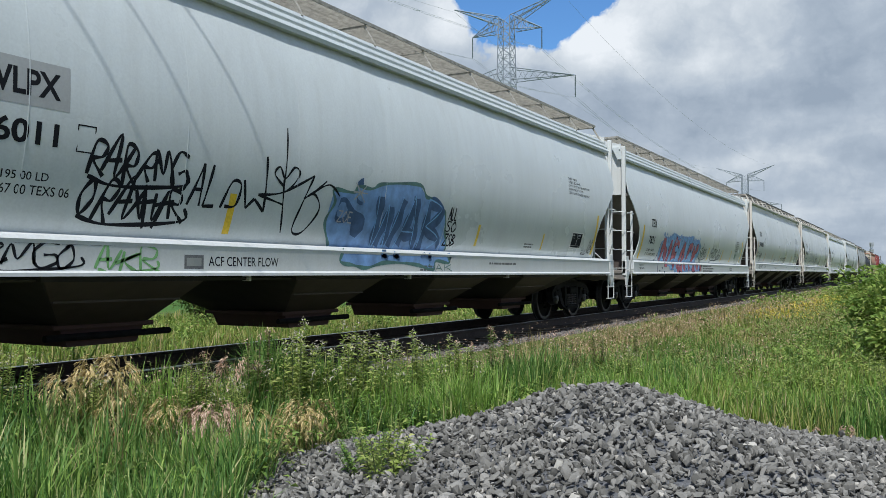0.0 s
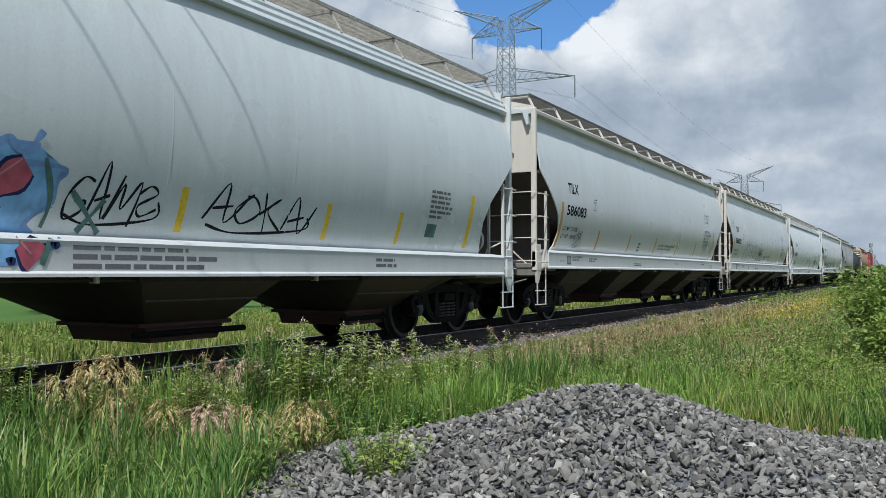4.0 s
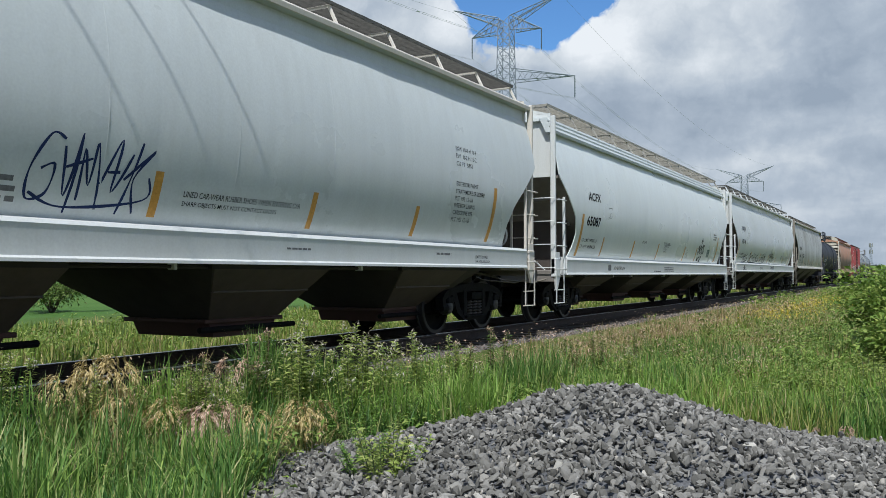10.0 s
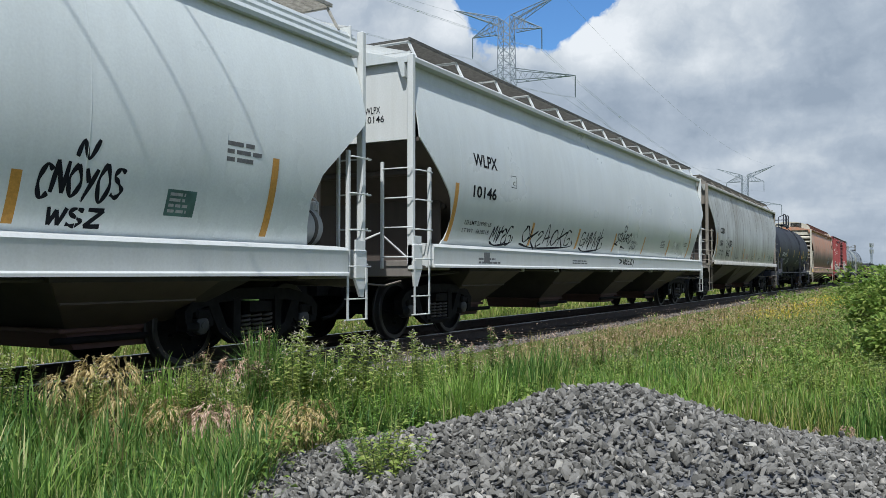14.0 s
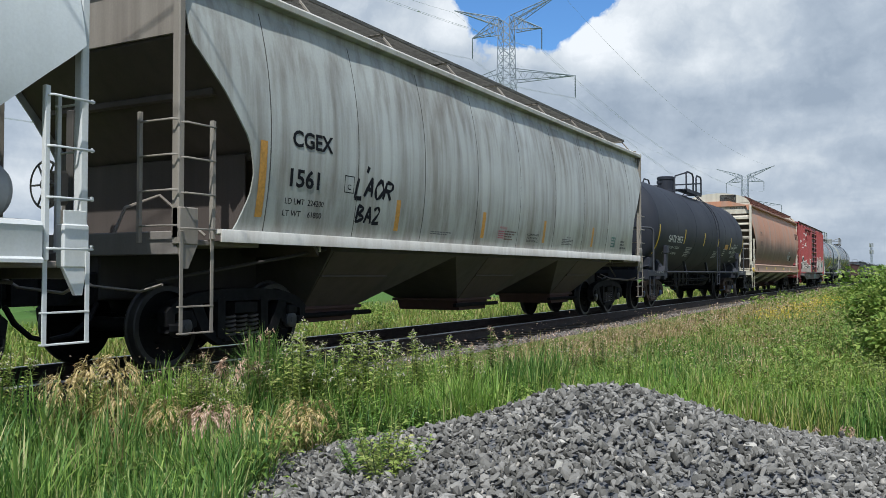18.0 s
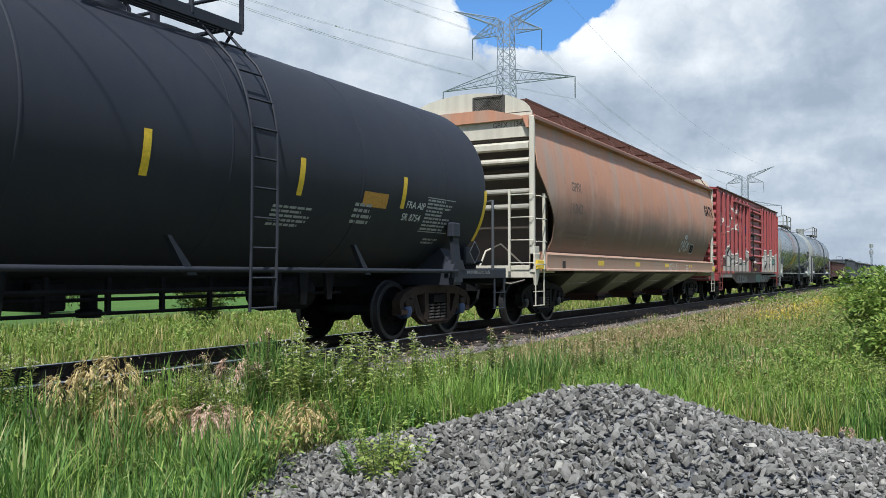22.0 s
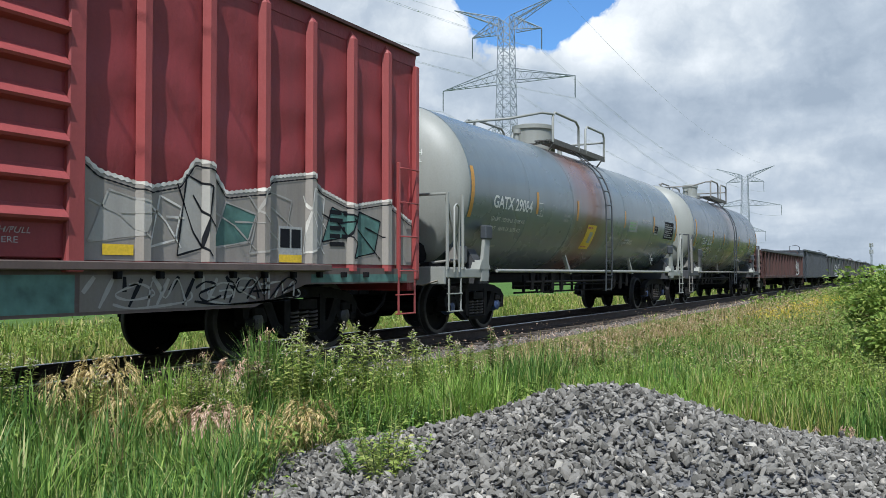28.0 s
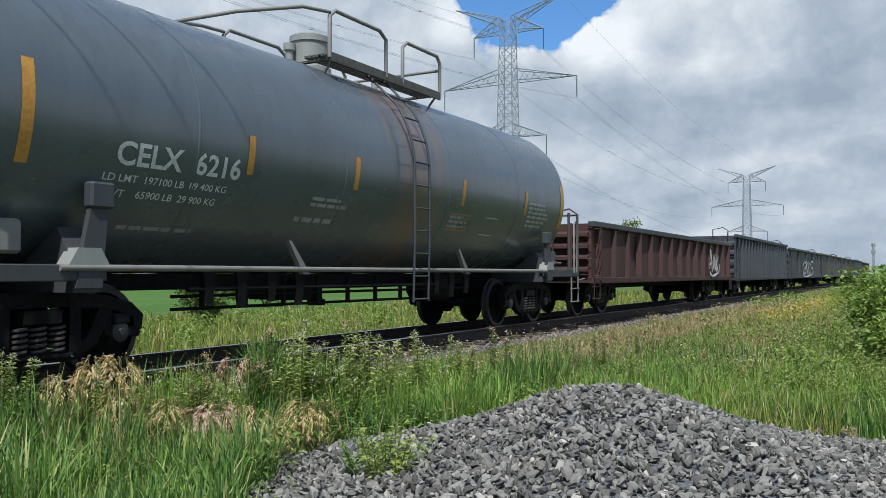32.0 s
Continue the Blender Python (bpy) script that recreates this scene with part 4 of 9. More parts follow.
turf("lush_grass", "tall blue-green grass in the foreground and on the bank", M_LUSH, [
    (-3.7, -2.2, 4.6, 6.5, 3600, 0.74, 0.013), (-2.6, -1.3, 4.3, 6.0, 3200, 0.50, 0.012), (-2.0, -0.85, 7.7, 9.0, 5000, 0.80, 0.013), (-0.9, 0.5, 7.8, 9.6, 4500, 0.62, 0.013), (0.4, 1.9, 8.3, 10.2, 4500, 0.45, 0.013), (3.0, 5.4, 7.6, 9.4, 6500, 0.36, 0.013)], 12)
M_FRESH = varied("fresh_yellow_green_grass", [(0.0, (0.12, 0.215, 0.034)), (0.5, (0.22, 0.36, 0.065)), (0.85, (0.34, 0.46, 0.105)), (1.0, (0.50, 0.48, 0.22))], 0.5, translucent=0.4)
turf("fresh_grass", "bright yellow-green grass on the bank behind the heap", M_FRESH, [
    (-1.3, 0.6, 7.6, 9.2, 6500, 0.72, 0.012), (0.4, 2.6, 8.2, 10.6, 6000, 0.48, 0.012), (-2.9, -1.9, 7.0, 8.3, 1500, 0.62, 0.011), (2.2, 5.6, 8.0, 11.0, 6500, 0.42, 0.013), (-3.6, -1.4, 4.5, 6.3, 1500, 0.62, 0.012)], 13)
grass("dry_grass", "dry straw-coloured grass near the ballast", M_DRY, [
    (3.5, 9, 4.6, 6.0, 1500, 0.6, 0.009), (9, 26, 4.4, 6.1, 12000, 0.42, 0.010), (26, 60, 3.6, 6.1, 8000, 0.45, 0.025), (12, 34, 0.6, 4.5, 9000, 0.4, 0.012), (5, 30, 10, 13, 900, 0.5, 0.012)], 3)


def leaf_cards(places, dirs, size, rnd, curl=0.25, wide=0.17):
    """Folded leaves: four triangles each, pointing along dirs."""
    n = len(places)
    d = dirs / np.linalg.norm(dirs, axis=1, keepdims=True)
    up = np.tile([0.0, 0.0, 1.0], (n, 1)) + rnd.normal(0, 0.35, (n, 3))
    s = np.cross(d, up)
    s /= np.linalg.norm(s, axis=1, keepdims=True)
    nrm = np.cross(s, d)
    L = size[:, None]
    p = places
    V = np.stack([p, p + 0.45 * L * d + wide * L * s + 0.06 * L * nrm, p + 0.5 * L * d - curl * 0.1 * L * nrm, p + 0.45 * L * d - wide * L * s + 0.06 * L * nrm, p + L * d - curl * L * np.array([0, 0, 1.0])], 1)
    F = np.array([(0, 1, 2), (0, 2, 3), (2, 1, 4), (2, 4, 3)])
    return V.reshape(-1, 3), (F[None] + (np.arange(n) * 5)[:, None, None]).reshape(-1, 3)


def weed(name, label, height, stems, leaf, leaf_mat, seed, spread=0.16, bloom=None, stem_mat=None):
    """A leafy weed: stems, each with its leaves, and seed heads on top."""
    rnd = np.random.RandomState(seed)
    root = tagged(new(name), label, "weed", "weeds along the track")
    st, P, D, S, B, BD = Form(), [], [], [], [], []
    for k in range(stems):
        a, l = rnd.uniform(0, 6.28), rnd.uniform(0.2, 1.0)
        h = height * rnd.uniform(0.6, 1.0)
        tip = np.array([math.cos(a) * spread * l * 1.6, math.sin(a) * spread * l * 1.6, h])
        foot = np.array([math.cos(a) * spread * 0.3, math.sin(a) * spread * 0.3, -0.05])
        mid = (foot + tip) / 2 + rnd.normal(0, 0.02, 3)
        st.tube([foot, mid, tip], 0.006, 4, r1=0.003)
        m = int(h / leaf * 9)
        for i in range(m):
            t = 0.15 + 0.85 * (i + rnd.rand()) / m
            q = (1 - t) ** 2 * foot + 2 * t * (1 - t) * mid + t * t * tip
            b = i * 2.4 + rnd.rand()
            P.append(q), D.append((math.cos(b), math.sin(b), rnd.uniform(0.1, 0.8))), S.append(leaf * rnd.uniform(0.7, 1.2) * (1.15 - 0.5 * t))
        if bloom:
            for i in range(14):
                B.append(tip + rnd.normal(0, 0.022, 3) + np.array([0, 0, -0.03 * rnd.rand()])), BD.append(rnd.normal(0, 1, 3) + [0, 0, 0.6])
    part("stem", st, stem_mat or M_STEM, root, smooth=60, tidy=False)
    V, F = leaf_cards(np.array(P), np.array(D, float), np.array(S), rnd)
    tagged(part("foliage", raw_mesh("foliage", V, F, leaf_mat), None, root), kind="stuff")
    if bloom:
        V, F = leaf_cards(np.array(B), np.array(BD), np.full(len(B), 0.035), rnd)
        tagged(part("seed_head", raw_mesh("seed_head", V, F, bloom), None, root), kind="stuff")
    return root


def tuft(name, label, mat, head_mat, count, height, seed):
    """A tuft of dry grass with drooping seed heads."""
    rnd = np.random.RandomState(seed)
    root = tagged(new(name), label, "grass", "dry tufts beside the track")
    x, y = rnd.normal(0, 0.10, count), rnd.normal(0, 0.10, count)
    V, F = blades(x, y, np.full(count, -0.03), height * rnd.uniform(0.4, 0.95, count), np.full(count, 0.013), np.abs(rnd.normal(0.45, 0.3, count)), rnd)
    tagged(part("foliage", raw_mesh("foliage", V, F, mat), None, root), kind="stuff")
    # soft plumes that arch over and hang, each its own way
    m, reps = count // 5, 26
    a, out = rnd.uniform(0, 2 * np.pi, m), rnd.uniform(0.02, 0.20, m) * height
    top, drop = height * rnd.uniform(0.72, 1.05, m), height * rnd.uniform(0.12, 0.30, m)
    t = rnd.rand(m, reps)
    reach = out[:, None] + 0.17 * height * t
    P = np.stack([np.cos(a)[:, None] * reach, np.sin(a)[:, None] * reach, top[:, None] - drop[:, None] * t ** 1.6], -1) + rnd.normal(0, 0.010, (m, reps, 3))
    D = np.stack([np.cos(a)[:, None] * np.ones_like(t), np.sin(a)[:, None] * np.ones_like(t), -1.6 * t], -1) + rnd.normal(0, 0.35, P.shape)
    V, F = leaf_cards(P.reshape(-1, 3), D.reshape(-1, 3), rnd.uniform(0.035, 0.07, m * reps), rnd, wide=0.12)
    tagged(part("seed_head", raw_mesh("seed_head", V, F, head_mat), None, root), kind="stuff")
    return root


def plant_at(kind, u, w, turn, scale):
    """A copy of a plant, u to the right of and w ahead of the eye."""
    x, y = spot(u, w)
    o = copy_thing(kind, Matrix.LocRotScale((x, y, float(ground_z(x, y))), Euler((0, 0, turn)), None))
    o.scale = (scale,) * 3
    return o


WEED_A = weed("weed_plant", "tall leafy weed with pale seed heads beside the rail", 1.12, 11, 0.10, M_LEAF_SUN, 1, 0.2, M_BLOOM)
WEED_B = weed("weed_plant", "bushy bright green weed with pointed leaves", 0.62, 14, 0.10, M_LEAF_SUN, 2, 0.24)
WEED_C = weed("weed_plant", "slender weed with dry seed heads on thin stems", 1.0, 7, 0.08, M_LEAF, 3, 0.14, M_PINKDRY, M_DRYSTEM)
TUFT_A = tuft("grass_tuft", "drooping tuft of straw-coloured seed heads", M_STRAW, M_GOLD, 130, 0.85, 4)
TUFT_B = tuft("grass_tuft", "drooping tuft of pinkish dry seed heads", M_STRAW, M_PINKDRY, 120, 0.80, 5)
WEED_D = weed("weed_plant", "low dense clump of fresh green herb leaves", 0.58, 20, 0.07, M_HERB, 6, 0.26)
for kind, spots_at in (
        (WEED_A, [(-1.40, 8.0, 0, 1.05), (-1.28, 8.1, 2.0, 0.95), (-0.85, 8.0, 1.1, 1.08), (-0.66, 8.2, 2.2, 1.08), (-0.22, 8.5, 3.0, 0.95), (0.18, 8.8, 2.5, 0.85), (-2.85, 6.9, 0.5, 0.6), (-3.35, 6.5, 1.9, 0.72), (-3.9, 6.6, 1.0, 0.6), (-2.05, 7.2, 2.6, 0.72), (-1.85, 7.3, 0.4, 0.66), (1.35, 10.2, 1.9, 0.7), (2.3, 10.4, 2.9, 0.6)]),
        (WEED_B, [(-0.37, 5.55, 0.3, 0.85), (-0.45, 5.85, 1.9, 0.7), (0.3, 7.6, 0.9, 0.7), (-1.6, 6.5, 1.2, 0.8), (4.9, 9.4, 0.4, 0.9), (4.4, 9.9, 2.0, 0.8), (4.0, 8.6, 1.0, 0.8), (5.3, 10.6, 1.0, 1.0), (3.4, 9.0, 2.6, 0.8)]),
        (WEED_C, [(-1.7, 8.0, 0.2, 1.0), (0.55, 9.3, 1.4, 0.95), (0.75, 9.7, 2.7, 0.8), (1.2, 10.4, 0.4, 0.75), (1.65, 11.2, 1.8, 0.75), (2.2, 12.2, 2.2, 0.7), (-2.1, 7.4, 0.9, 0.8), (0.2, 9.0, 2.4, 0.85), (2.9, 13.0, 0.4, 0.7)]),
        (WEED_D, [(-1.12, 7.6, 0.2, 0.9), (-0.92, 7.75, 1.3, 1.0), (-0.72, 7.55, 2.4, 0.9), (-0.55, 7.7, 0.7, 1.0), (-0.35, 7.8, 1.9, 0.9), (-0.15, 7.6, 2.9, 0.8), (-0.6, 8.1, 1.1, 1.0), (0.05, 8.0, 0.5, 0.9), (0.2, 8.4, 1.5, 0.9), (-3.45, 6.3, 1.2, 0.8), (-3.1, 7.0, 2.2, 0.8), (-2.35, 7.4, 0.4, 0.7), (4.4, 8.3, 0.9, 0.9), (5.0, 8.9, 2.6, 1.0), (4.7, 8.0, 0.3, 0.8), (-0.42, 5.7, 1.0, 0.75)]),
        (TUFT_A, [(-2.90, 7.0, 0.2, 0.78), (-2.72, 7.1, 1.6, 0.82), (-3.02, 6.75, 2.2, 0.65), (-2.62, 6.8, 0.7, 0.6), (-1.50, 6.75, 2.0, 0.66), (-1.42, 6.6, 2.9, 0.55), (-1.15, 6.8, 1.5, 0.68), (-1.05, 6.9, 0.4, 0.66), (-2.25, 6.9, 1.1, 0.6), (-2.45, 6.5, 0.3, 0.55), (-1.3, 6.7, 0.9, 0.5), (-2.0, 6.35, 2.4, 0.4)]),
        (TUFT_B, [(-1.85, 6.6, 0.5, 0.72), (-1.78, 6.7, 1.8, 0.75), (-1.65, 6.5, 0.1, 0.52), (-1.60, 6.58, 1.4, 0.50), (-1.95, 8.1, 1.0, 0.8), (3.42, 7.25, 1.2, 0.26), (3.2, 7.4, 0.4, 0.22)])):
    for u, w, turn, scale in spots_at[1:]:
        plant_at(kind, u, w, turn, scale)
    u, w, turn, scale = spots_at[0]
    x, y = spot(u, w)
    kind.matrix_basis = Matrix.LocRotScale((x, y, float(ground_z(x, y))), Euler((0, 0, turn)), Vector((scale,) * 3))


def herbs(name, label, mat, zones, seed):
    """Low leafy herbs in clumps. zones: x0, x1, y0, y1, clumps, leaves, height, leaf."""
    rnd = np.random.RandomState(seed)
    P, S = [], []
    for x0, x1, y0, y1, clumps, leaves, h, leaf in zones:
        cx, cy = rnd.uniform(x0, x1, clumps), rnd.uniform(y0, y1, clumps)
        u, v = cx * math.sin(_a) - cy * math.cos(_a), cx * math.cos(_a) + cy * math.sin(_a)
        ok = ~((heap_z(u, v) > np.where(u < 0, -0.38, -0.33)) & (u > -2.2) & (u < 4.3) & (v > 2.9) & (v < 7.7)) & ~((u > 2.2) & (v > 3.4) & (v < 7.2) & (u < 6.5)) & (np.abs(cy - TRACK_Y) > np.where(cx < 8.0, 1.75, 2.2))
        cx, cy = cx[ok], cy[ok]
        hh = h * rnd.uniform(0.4, 1.15, len(cx))
        x = np.repeat(cx, leaves) + rnd.normal(0, 0.30 * h, len(cx) * leaves)
        y = np.repeat(cy, leaves) + rnd.normal(0, 0.30 * h, len(cx) * leaves)
        z = ground_z(x, y) + np.repeat(hh, leaves) * rnd.rand(len(x)) ** 0.7
        P.append(np.stack([x, y, z], -1)), S.append(leaf * rnd.uniform(0.6, 1.3, len(x)))
    P, S = np.concatenate(P), np.concatenate(S)
    V, F = leaf_cards(P, rnd.normal(0, 1, P.shape) * [1, 1, 0.5] + [0, 0, 0.35], S, rnd)
    return tagged(new(name, raw_mesh(name, V, F, mat)), label, "herbs", kind="stuff")


herbs("meadow_herbs", "low leafy green herbs among the grass", M_LEAF_BRIGHT, [
    (3.6, 9, 3.4, 6.0, 100, 90, 0.42, 0.075), (9, 17, 1.2, 5.0, 300, 80, 0.32, 0.055), (17, 34, 0.0, 4.9, 360, 60, 0.36, 0.075), (34, 80, 0.0, 5.8, 420, 30, 0.5, 0.22),
    (6, 30, 10.2, 18, 260, 40, 0.5, 0.12), (12, 22, -0.4, 2.0, 90, 70, 0.5, 0.10)], 6)
herbs("darker_herbs", "darker leafy weeds among the grass", M_LEAF, [
    (3.6, 9, 3.4, 6.0, 60, 80, 0.45, 0.065), (9, 17, 1.0, 5.8, 90, 60, 0.40, 0.075), (17, 40, 0.0, 5.6, 110, 40, 0.45, 0.12)], 7)
herbs("brown_dock", "reddish brown dry weed heads near the ballast", M_PINKDRY, [
    (9, 30, 4.5, 6.0, 420, 26, 0.5, 0.045), (11, 34, 1.6, 4.6, 330, 22, 0.55, 0.04), (30, 70, 3.4, 6.0, 420, 18, 0.5, 0.09), (4, 9, 5.2, 6.1, 16, 40, 0.6, 0.045)], 8)


def yellow_patch():
    """Yellow flowers among the far grass."""
    rnd = np.random.RandomState(9)
    n = 1700
    x, y = rnd.uniform(23, 46, n), rnd.normal(3.5, 0.55, n)
    P = np.stack([x, y, ground_z(x, y) + rnd.uniform(0.3, 0.55, n)], -1)
    V, F = leaf_cards(P, rnd.normal(0, 1, (n, 3)), rnd.uniform(0.05, 0.09, n), rnd)
    return tagged(new("wild_flowers", raw_mesh("wild_flowers", V, F, M_YELLOW_BLOOM)), "small yellow flowers among the grass", "flowers", kind="stuff")


yellow_patch()


def shrub(name, label, x, y, height, radius, leaves, leaf, mat, seed, category="shrub"):
    """A shrub or tree: forked limbs and a crown of single leaves in uneven clumps."""
    rnd = np.random.RandomState(seed)
    root = tagged(new(name), label, category)
    z = float(ground_z(x, y))
    root.location = (x, y, z)
    limbs, tips = Form(), []
    for k in range(9):
        a, l = rnd.uniform(0, 6.28), rnd.uniform(0.35, 1.0)
        h = height * rnd.uniform(0.55, 0.95)
        tip = np.array([math.cos(a) * radius * l, math.sin(a) * radius * l, h])
        mid = np.array([tip[0] * 0.35, tip[1] * 0.35, h * 0.5])
        limbs.tube([(0, 0, -0.1), mid, tip], 0.022 * height, 5, r1=0.005 * height)
        tips.append(tip)
        for j in range(3):
            t2 = mid + (tip - mid) * rnd.uniform(0.2, 0.9) + rnd.normal(0, 0.25, 3) * radius * [1, 1, 0.6]
            t2[2] = max(t2[2], 0.12 * height)
            limbs.tube([mid + (tip - mid) * 0.2, t2], 0.009 * height, 4, r1=0.003 * height)
            tips.append(t2)
    part("branchwork", limbs, M_BARK, root, smooth=60, tidy=False)
    tips = np.array(tips)
    c = tips[rnd.randint(len(tips), size=leaves)]
    P = c + rnd.normal(0, 0.15 * radius, (leaves, 3)) * [1, 1, 0.85]
    P[:, 2] = np.clip(P[:, 2], 0.04 * height, height * 1.06)
    D = P - [0, 0, height * 0.35] + rnd.normal(0, 0.5 * radius, (leaves, 3))
    V, F = leaf_cards(P, D, leaf * rnd.uniform(0.7, 1.2, leaves), rnd, wide=0.27)
    tagged(part("crown", raw_mesh("crown", V, F, mat), None, root), kind="stuff")
    return root


for k, (u, w, h, r) in enumerate([(6.98, 12.8, 1.32, 1.05), (7.7, 13.6, 1.48, 1.15), (6.95, 12.0, 1.1, 0.8), (10.4, 18.0, 1.6, 1.2)]):
    x, y = spot(u, w)
    shrub("shrub", "bright green leafy shrub at the edge of the meadow", x, y, h, r, 8000, 0.105, M_LEAF_BRIGHT, 20 + k)
for k, (x, y, h, r) in enumerate([(9.0, 19.0, 1.3, 0.9), (14.5, 24.0, 1.6, 1.2), (22.0, 30.0, 1.8, 1.4), (17.0, 17.0, 1.5, 0.9), (30.0, 26.0, 1.7, 1.3), (45.0, 40.0, 2.2, 1.8)]):
    shrub("shrub", "dark green rounded shrub in the field beyond the track", x, y, h, r, 3600, 0.13, M_LEAF, 40 + k)
for k, (x, y, h, r) in enumerate([(150.0, 45.0, 11.0, 3.0), (156.0, 47.0, 12.0, 2.6), (120.0, 46.0, 5.0, 2.2)]):
    shrub("tree", "thin-crowned tree far behind the train", x, y, h, r, 1500, 0.5, M_LEAF, 60 + k, "tree")


def far_woods():
    """A ragged line of trees along the horizon."""
    rnd = np.random.RandomState(4)
    P = []
    for x0, y0, x1, y1, count, h in ((900, 30, 1500, -160, 60, 9), (300, 420, 900, 520, 90, 8), (120, 300, 300, 430, 40, 7), (1100, 60, 900, 500, 50, 8)):
        for k in range(count):
            t = rnd.rand()
            cx, cy, hh = x0 + (x1 - x0) * t, y0 + (y1 - y0) * t, h * rnd.uniform(0.6, 1.2)
            m = 60
            q = rnd.normal(0, 1, (m, 3)) * [hh * 0.45, hh * 0.45, hh * 0.28] + [0, 0, hh * 0.5]
            q[:, 2] = np.abs(q[:, 2]) - 0.5 - (3.2 if cy > 150 else 0.0)
            P.append(q + [cx, cy, 0])
    P = np.concatenate(P)
    V, F = leaf_cards(P, rnd.normal(0, 1, P.shape), rnd.uniform(2.0, 4.0, len(P)), rnd)
    return tagged(new("far_woods", raw_mesh("far_woods", V, F, M_LEAF)), "far line of dark green trees on the horizon", "woods", kind="stuff")


far_woods()
# ---- power line ----
def lattice(f, a, b, w0, w1, n, r):
    """A square lattice column from a to b."""
    a, b = Vector(a), Vector(b)

    def corner(t, k):
        w = (w0 + (w1 - w0) * t) / 2
        return a + (b - a) * t + Vector((w * (1 if k in (0, 1) else -1), w * (1 if k in (0, 3) else -1), 0))
    for k in range(4):
        f.tube([corner(0, k), corner(1, k)], r, 4)
        for i in range(n):
            t0, t1 = i / n, (i + 1) / n
            f.tube([corner(t0, k), corner(t1, (k + 1) % 4)], r * 0.62, 3).tube([corner(t0, (k + 1) % 4), corner(t1, k)], r * 0.62, 3)
            f.tube([corner(t1, k), corner(t1, (k + 1) % 4)], r * 0.55, 3)


def arm(f, y0, z0, y1, z1, rise, w, n, r):
    """A tapering cross arm from the body out to its tip."""
    tip = Vector((0, y1, z1))
    for s in (-1, 1):
        lo, hi = Vector((s * w, y0, z0)), Vector((s * w, y0, z0 + rise))
        f.tube([lo, tip], r, 4).tube([hi, tip], r, 4)
        for i in range(n):
            t0, t1 = i / n, (i + 0.5) / n
            f.tube([lo.lerp(tip, t0), hi.lerp(tip, t1)], r * 0.6, 3).tube([hi.lerp(tip, t1), lo.lerp(tip, min(1, (i + 1) / n))], r * 0.6, 3)
    for i in range(1, n):
        t = i / n
        f.tube([Vector((-w, y0, z0)).lerp(tip, t), Vector((w, y0, z0)).lerp(tip, t)], r * 0.6, 3)


ARMS = [(8.1, 52.8, 3.0), (15.4, 42.0, 2.6), (8.7, 30.4, 2.4)]   # reach, height at the tip, depth at the body


def pylon(x, y, drop, label):
    root = tagged(new("power_pylon"), label, "power pylon", "lattice pylons of the line")
    root.location = (x, y, -0.6 - drop)
    f = Form()
    lattice(f, (0, 0, 56.0), (0, 0, 27.0), 2.5, 3.7, 14, 0.105)
    lattice(f, (0, 0, 27.0), (0, 0, drop), 3.7, 9.0, 7, 0.13)
    part("body", f, M_GALV, root, smooth=0, tidy=False)
    for s in (-1, 1):
        f = Form()
        arm(f, s * 1.4, 54.4, s * 12.6, 59.6, 1.7, 1.3, 5, 0.10)
        part("peak_arm", f, M_GALV, root, smooth=0, tidy=False)
        for reach, z, rise in ARMS:
            f = Form()
            arm(f, s * 1.7, z + 0.3, s * reach, z, rise, 1.5, 5, 0.10)
            a = part("cross_arm", f, M_GALV, root, smooth=0, tidy=False)
            g = Form()
            g.tube([(0, s * reach, z), (0, s * reach, z - 4.5)], 0.10, 6)
            for k in range(12):
                g.lathe([(0.09, 0.05), (0.17, 0.0), (0.09, -0.05)], 8, (0, s * reach, z - 0.5 - 0.32 * k), "z")
            part("insulator", g, M_GLASS, a, smooth=60, tidy=False)
    return root


P1, P2 = (163.8, 75.8), (400.8, 67.4)
pylon(*P1, 0.0, "tall grey steel lattice power pylon behind the train")
pylon(*P2, 10.0, "grey steel lattice power pylon, second in the line")
step_x, step_y = P2[0] - P1[0], P2[1] - P1[1]


def conductor(a, b, sag, r, twin):
    f = Form()
    for k in range(2 if twin else 1):
        off = (k - 0.5) * 0.5 if twin else 0.0
        f.tube([(a[0] + (b[0] - a[0]) * t, a[1] + (b[1] - a[1]) * t + off, a[2] + (b[2] - a[2]) * t - sag * 4 * t * (1 - t)) for t in (i / 28 for i in range(29))], r, 4)
    if twin:
        for t in (0.2, 0.35, 0.5, 0.65, 0.8):
            p = [a[i] + (b[i] - a[i]) * t for i in range(3)]
            p[2] -= sag * 4 * t * (1 - t)
            f.box(p[0] - 0.06, p[0] + 0.06, p[1] - 0.3, p[1] + 0.3, p[2] - 0.06, p[2] + 0.06, 0.01)
    return tagged(part("power_cable", f, M_WIRE, None, smooth=60, tidy=False), "thin aluminium power cable strung between pylons", "power cable", "cables of the power line")


for s in (-1, 1):
    for reach, z, rise in ARMS + [(12.6, 63.7, 0)]:
        twin, h = reach != 12.6, z - 4.6 - 0.6
        a, b = (P1[0], P1[1] + s * reach, h), (P2[0], P2[1] + s * reach, h - 10.0)
        c = (P1[0] - step_x, P1[1] - step_y + s * reach, h)
        conductor(a, b, 7.0, 0.024, twin)
        conductor(c, a, 7.0, 0.024, twin)

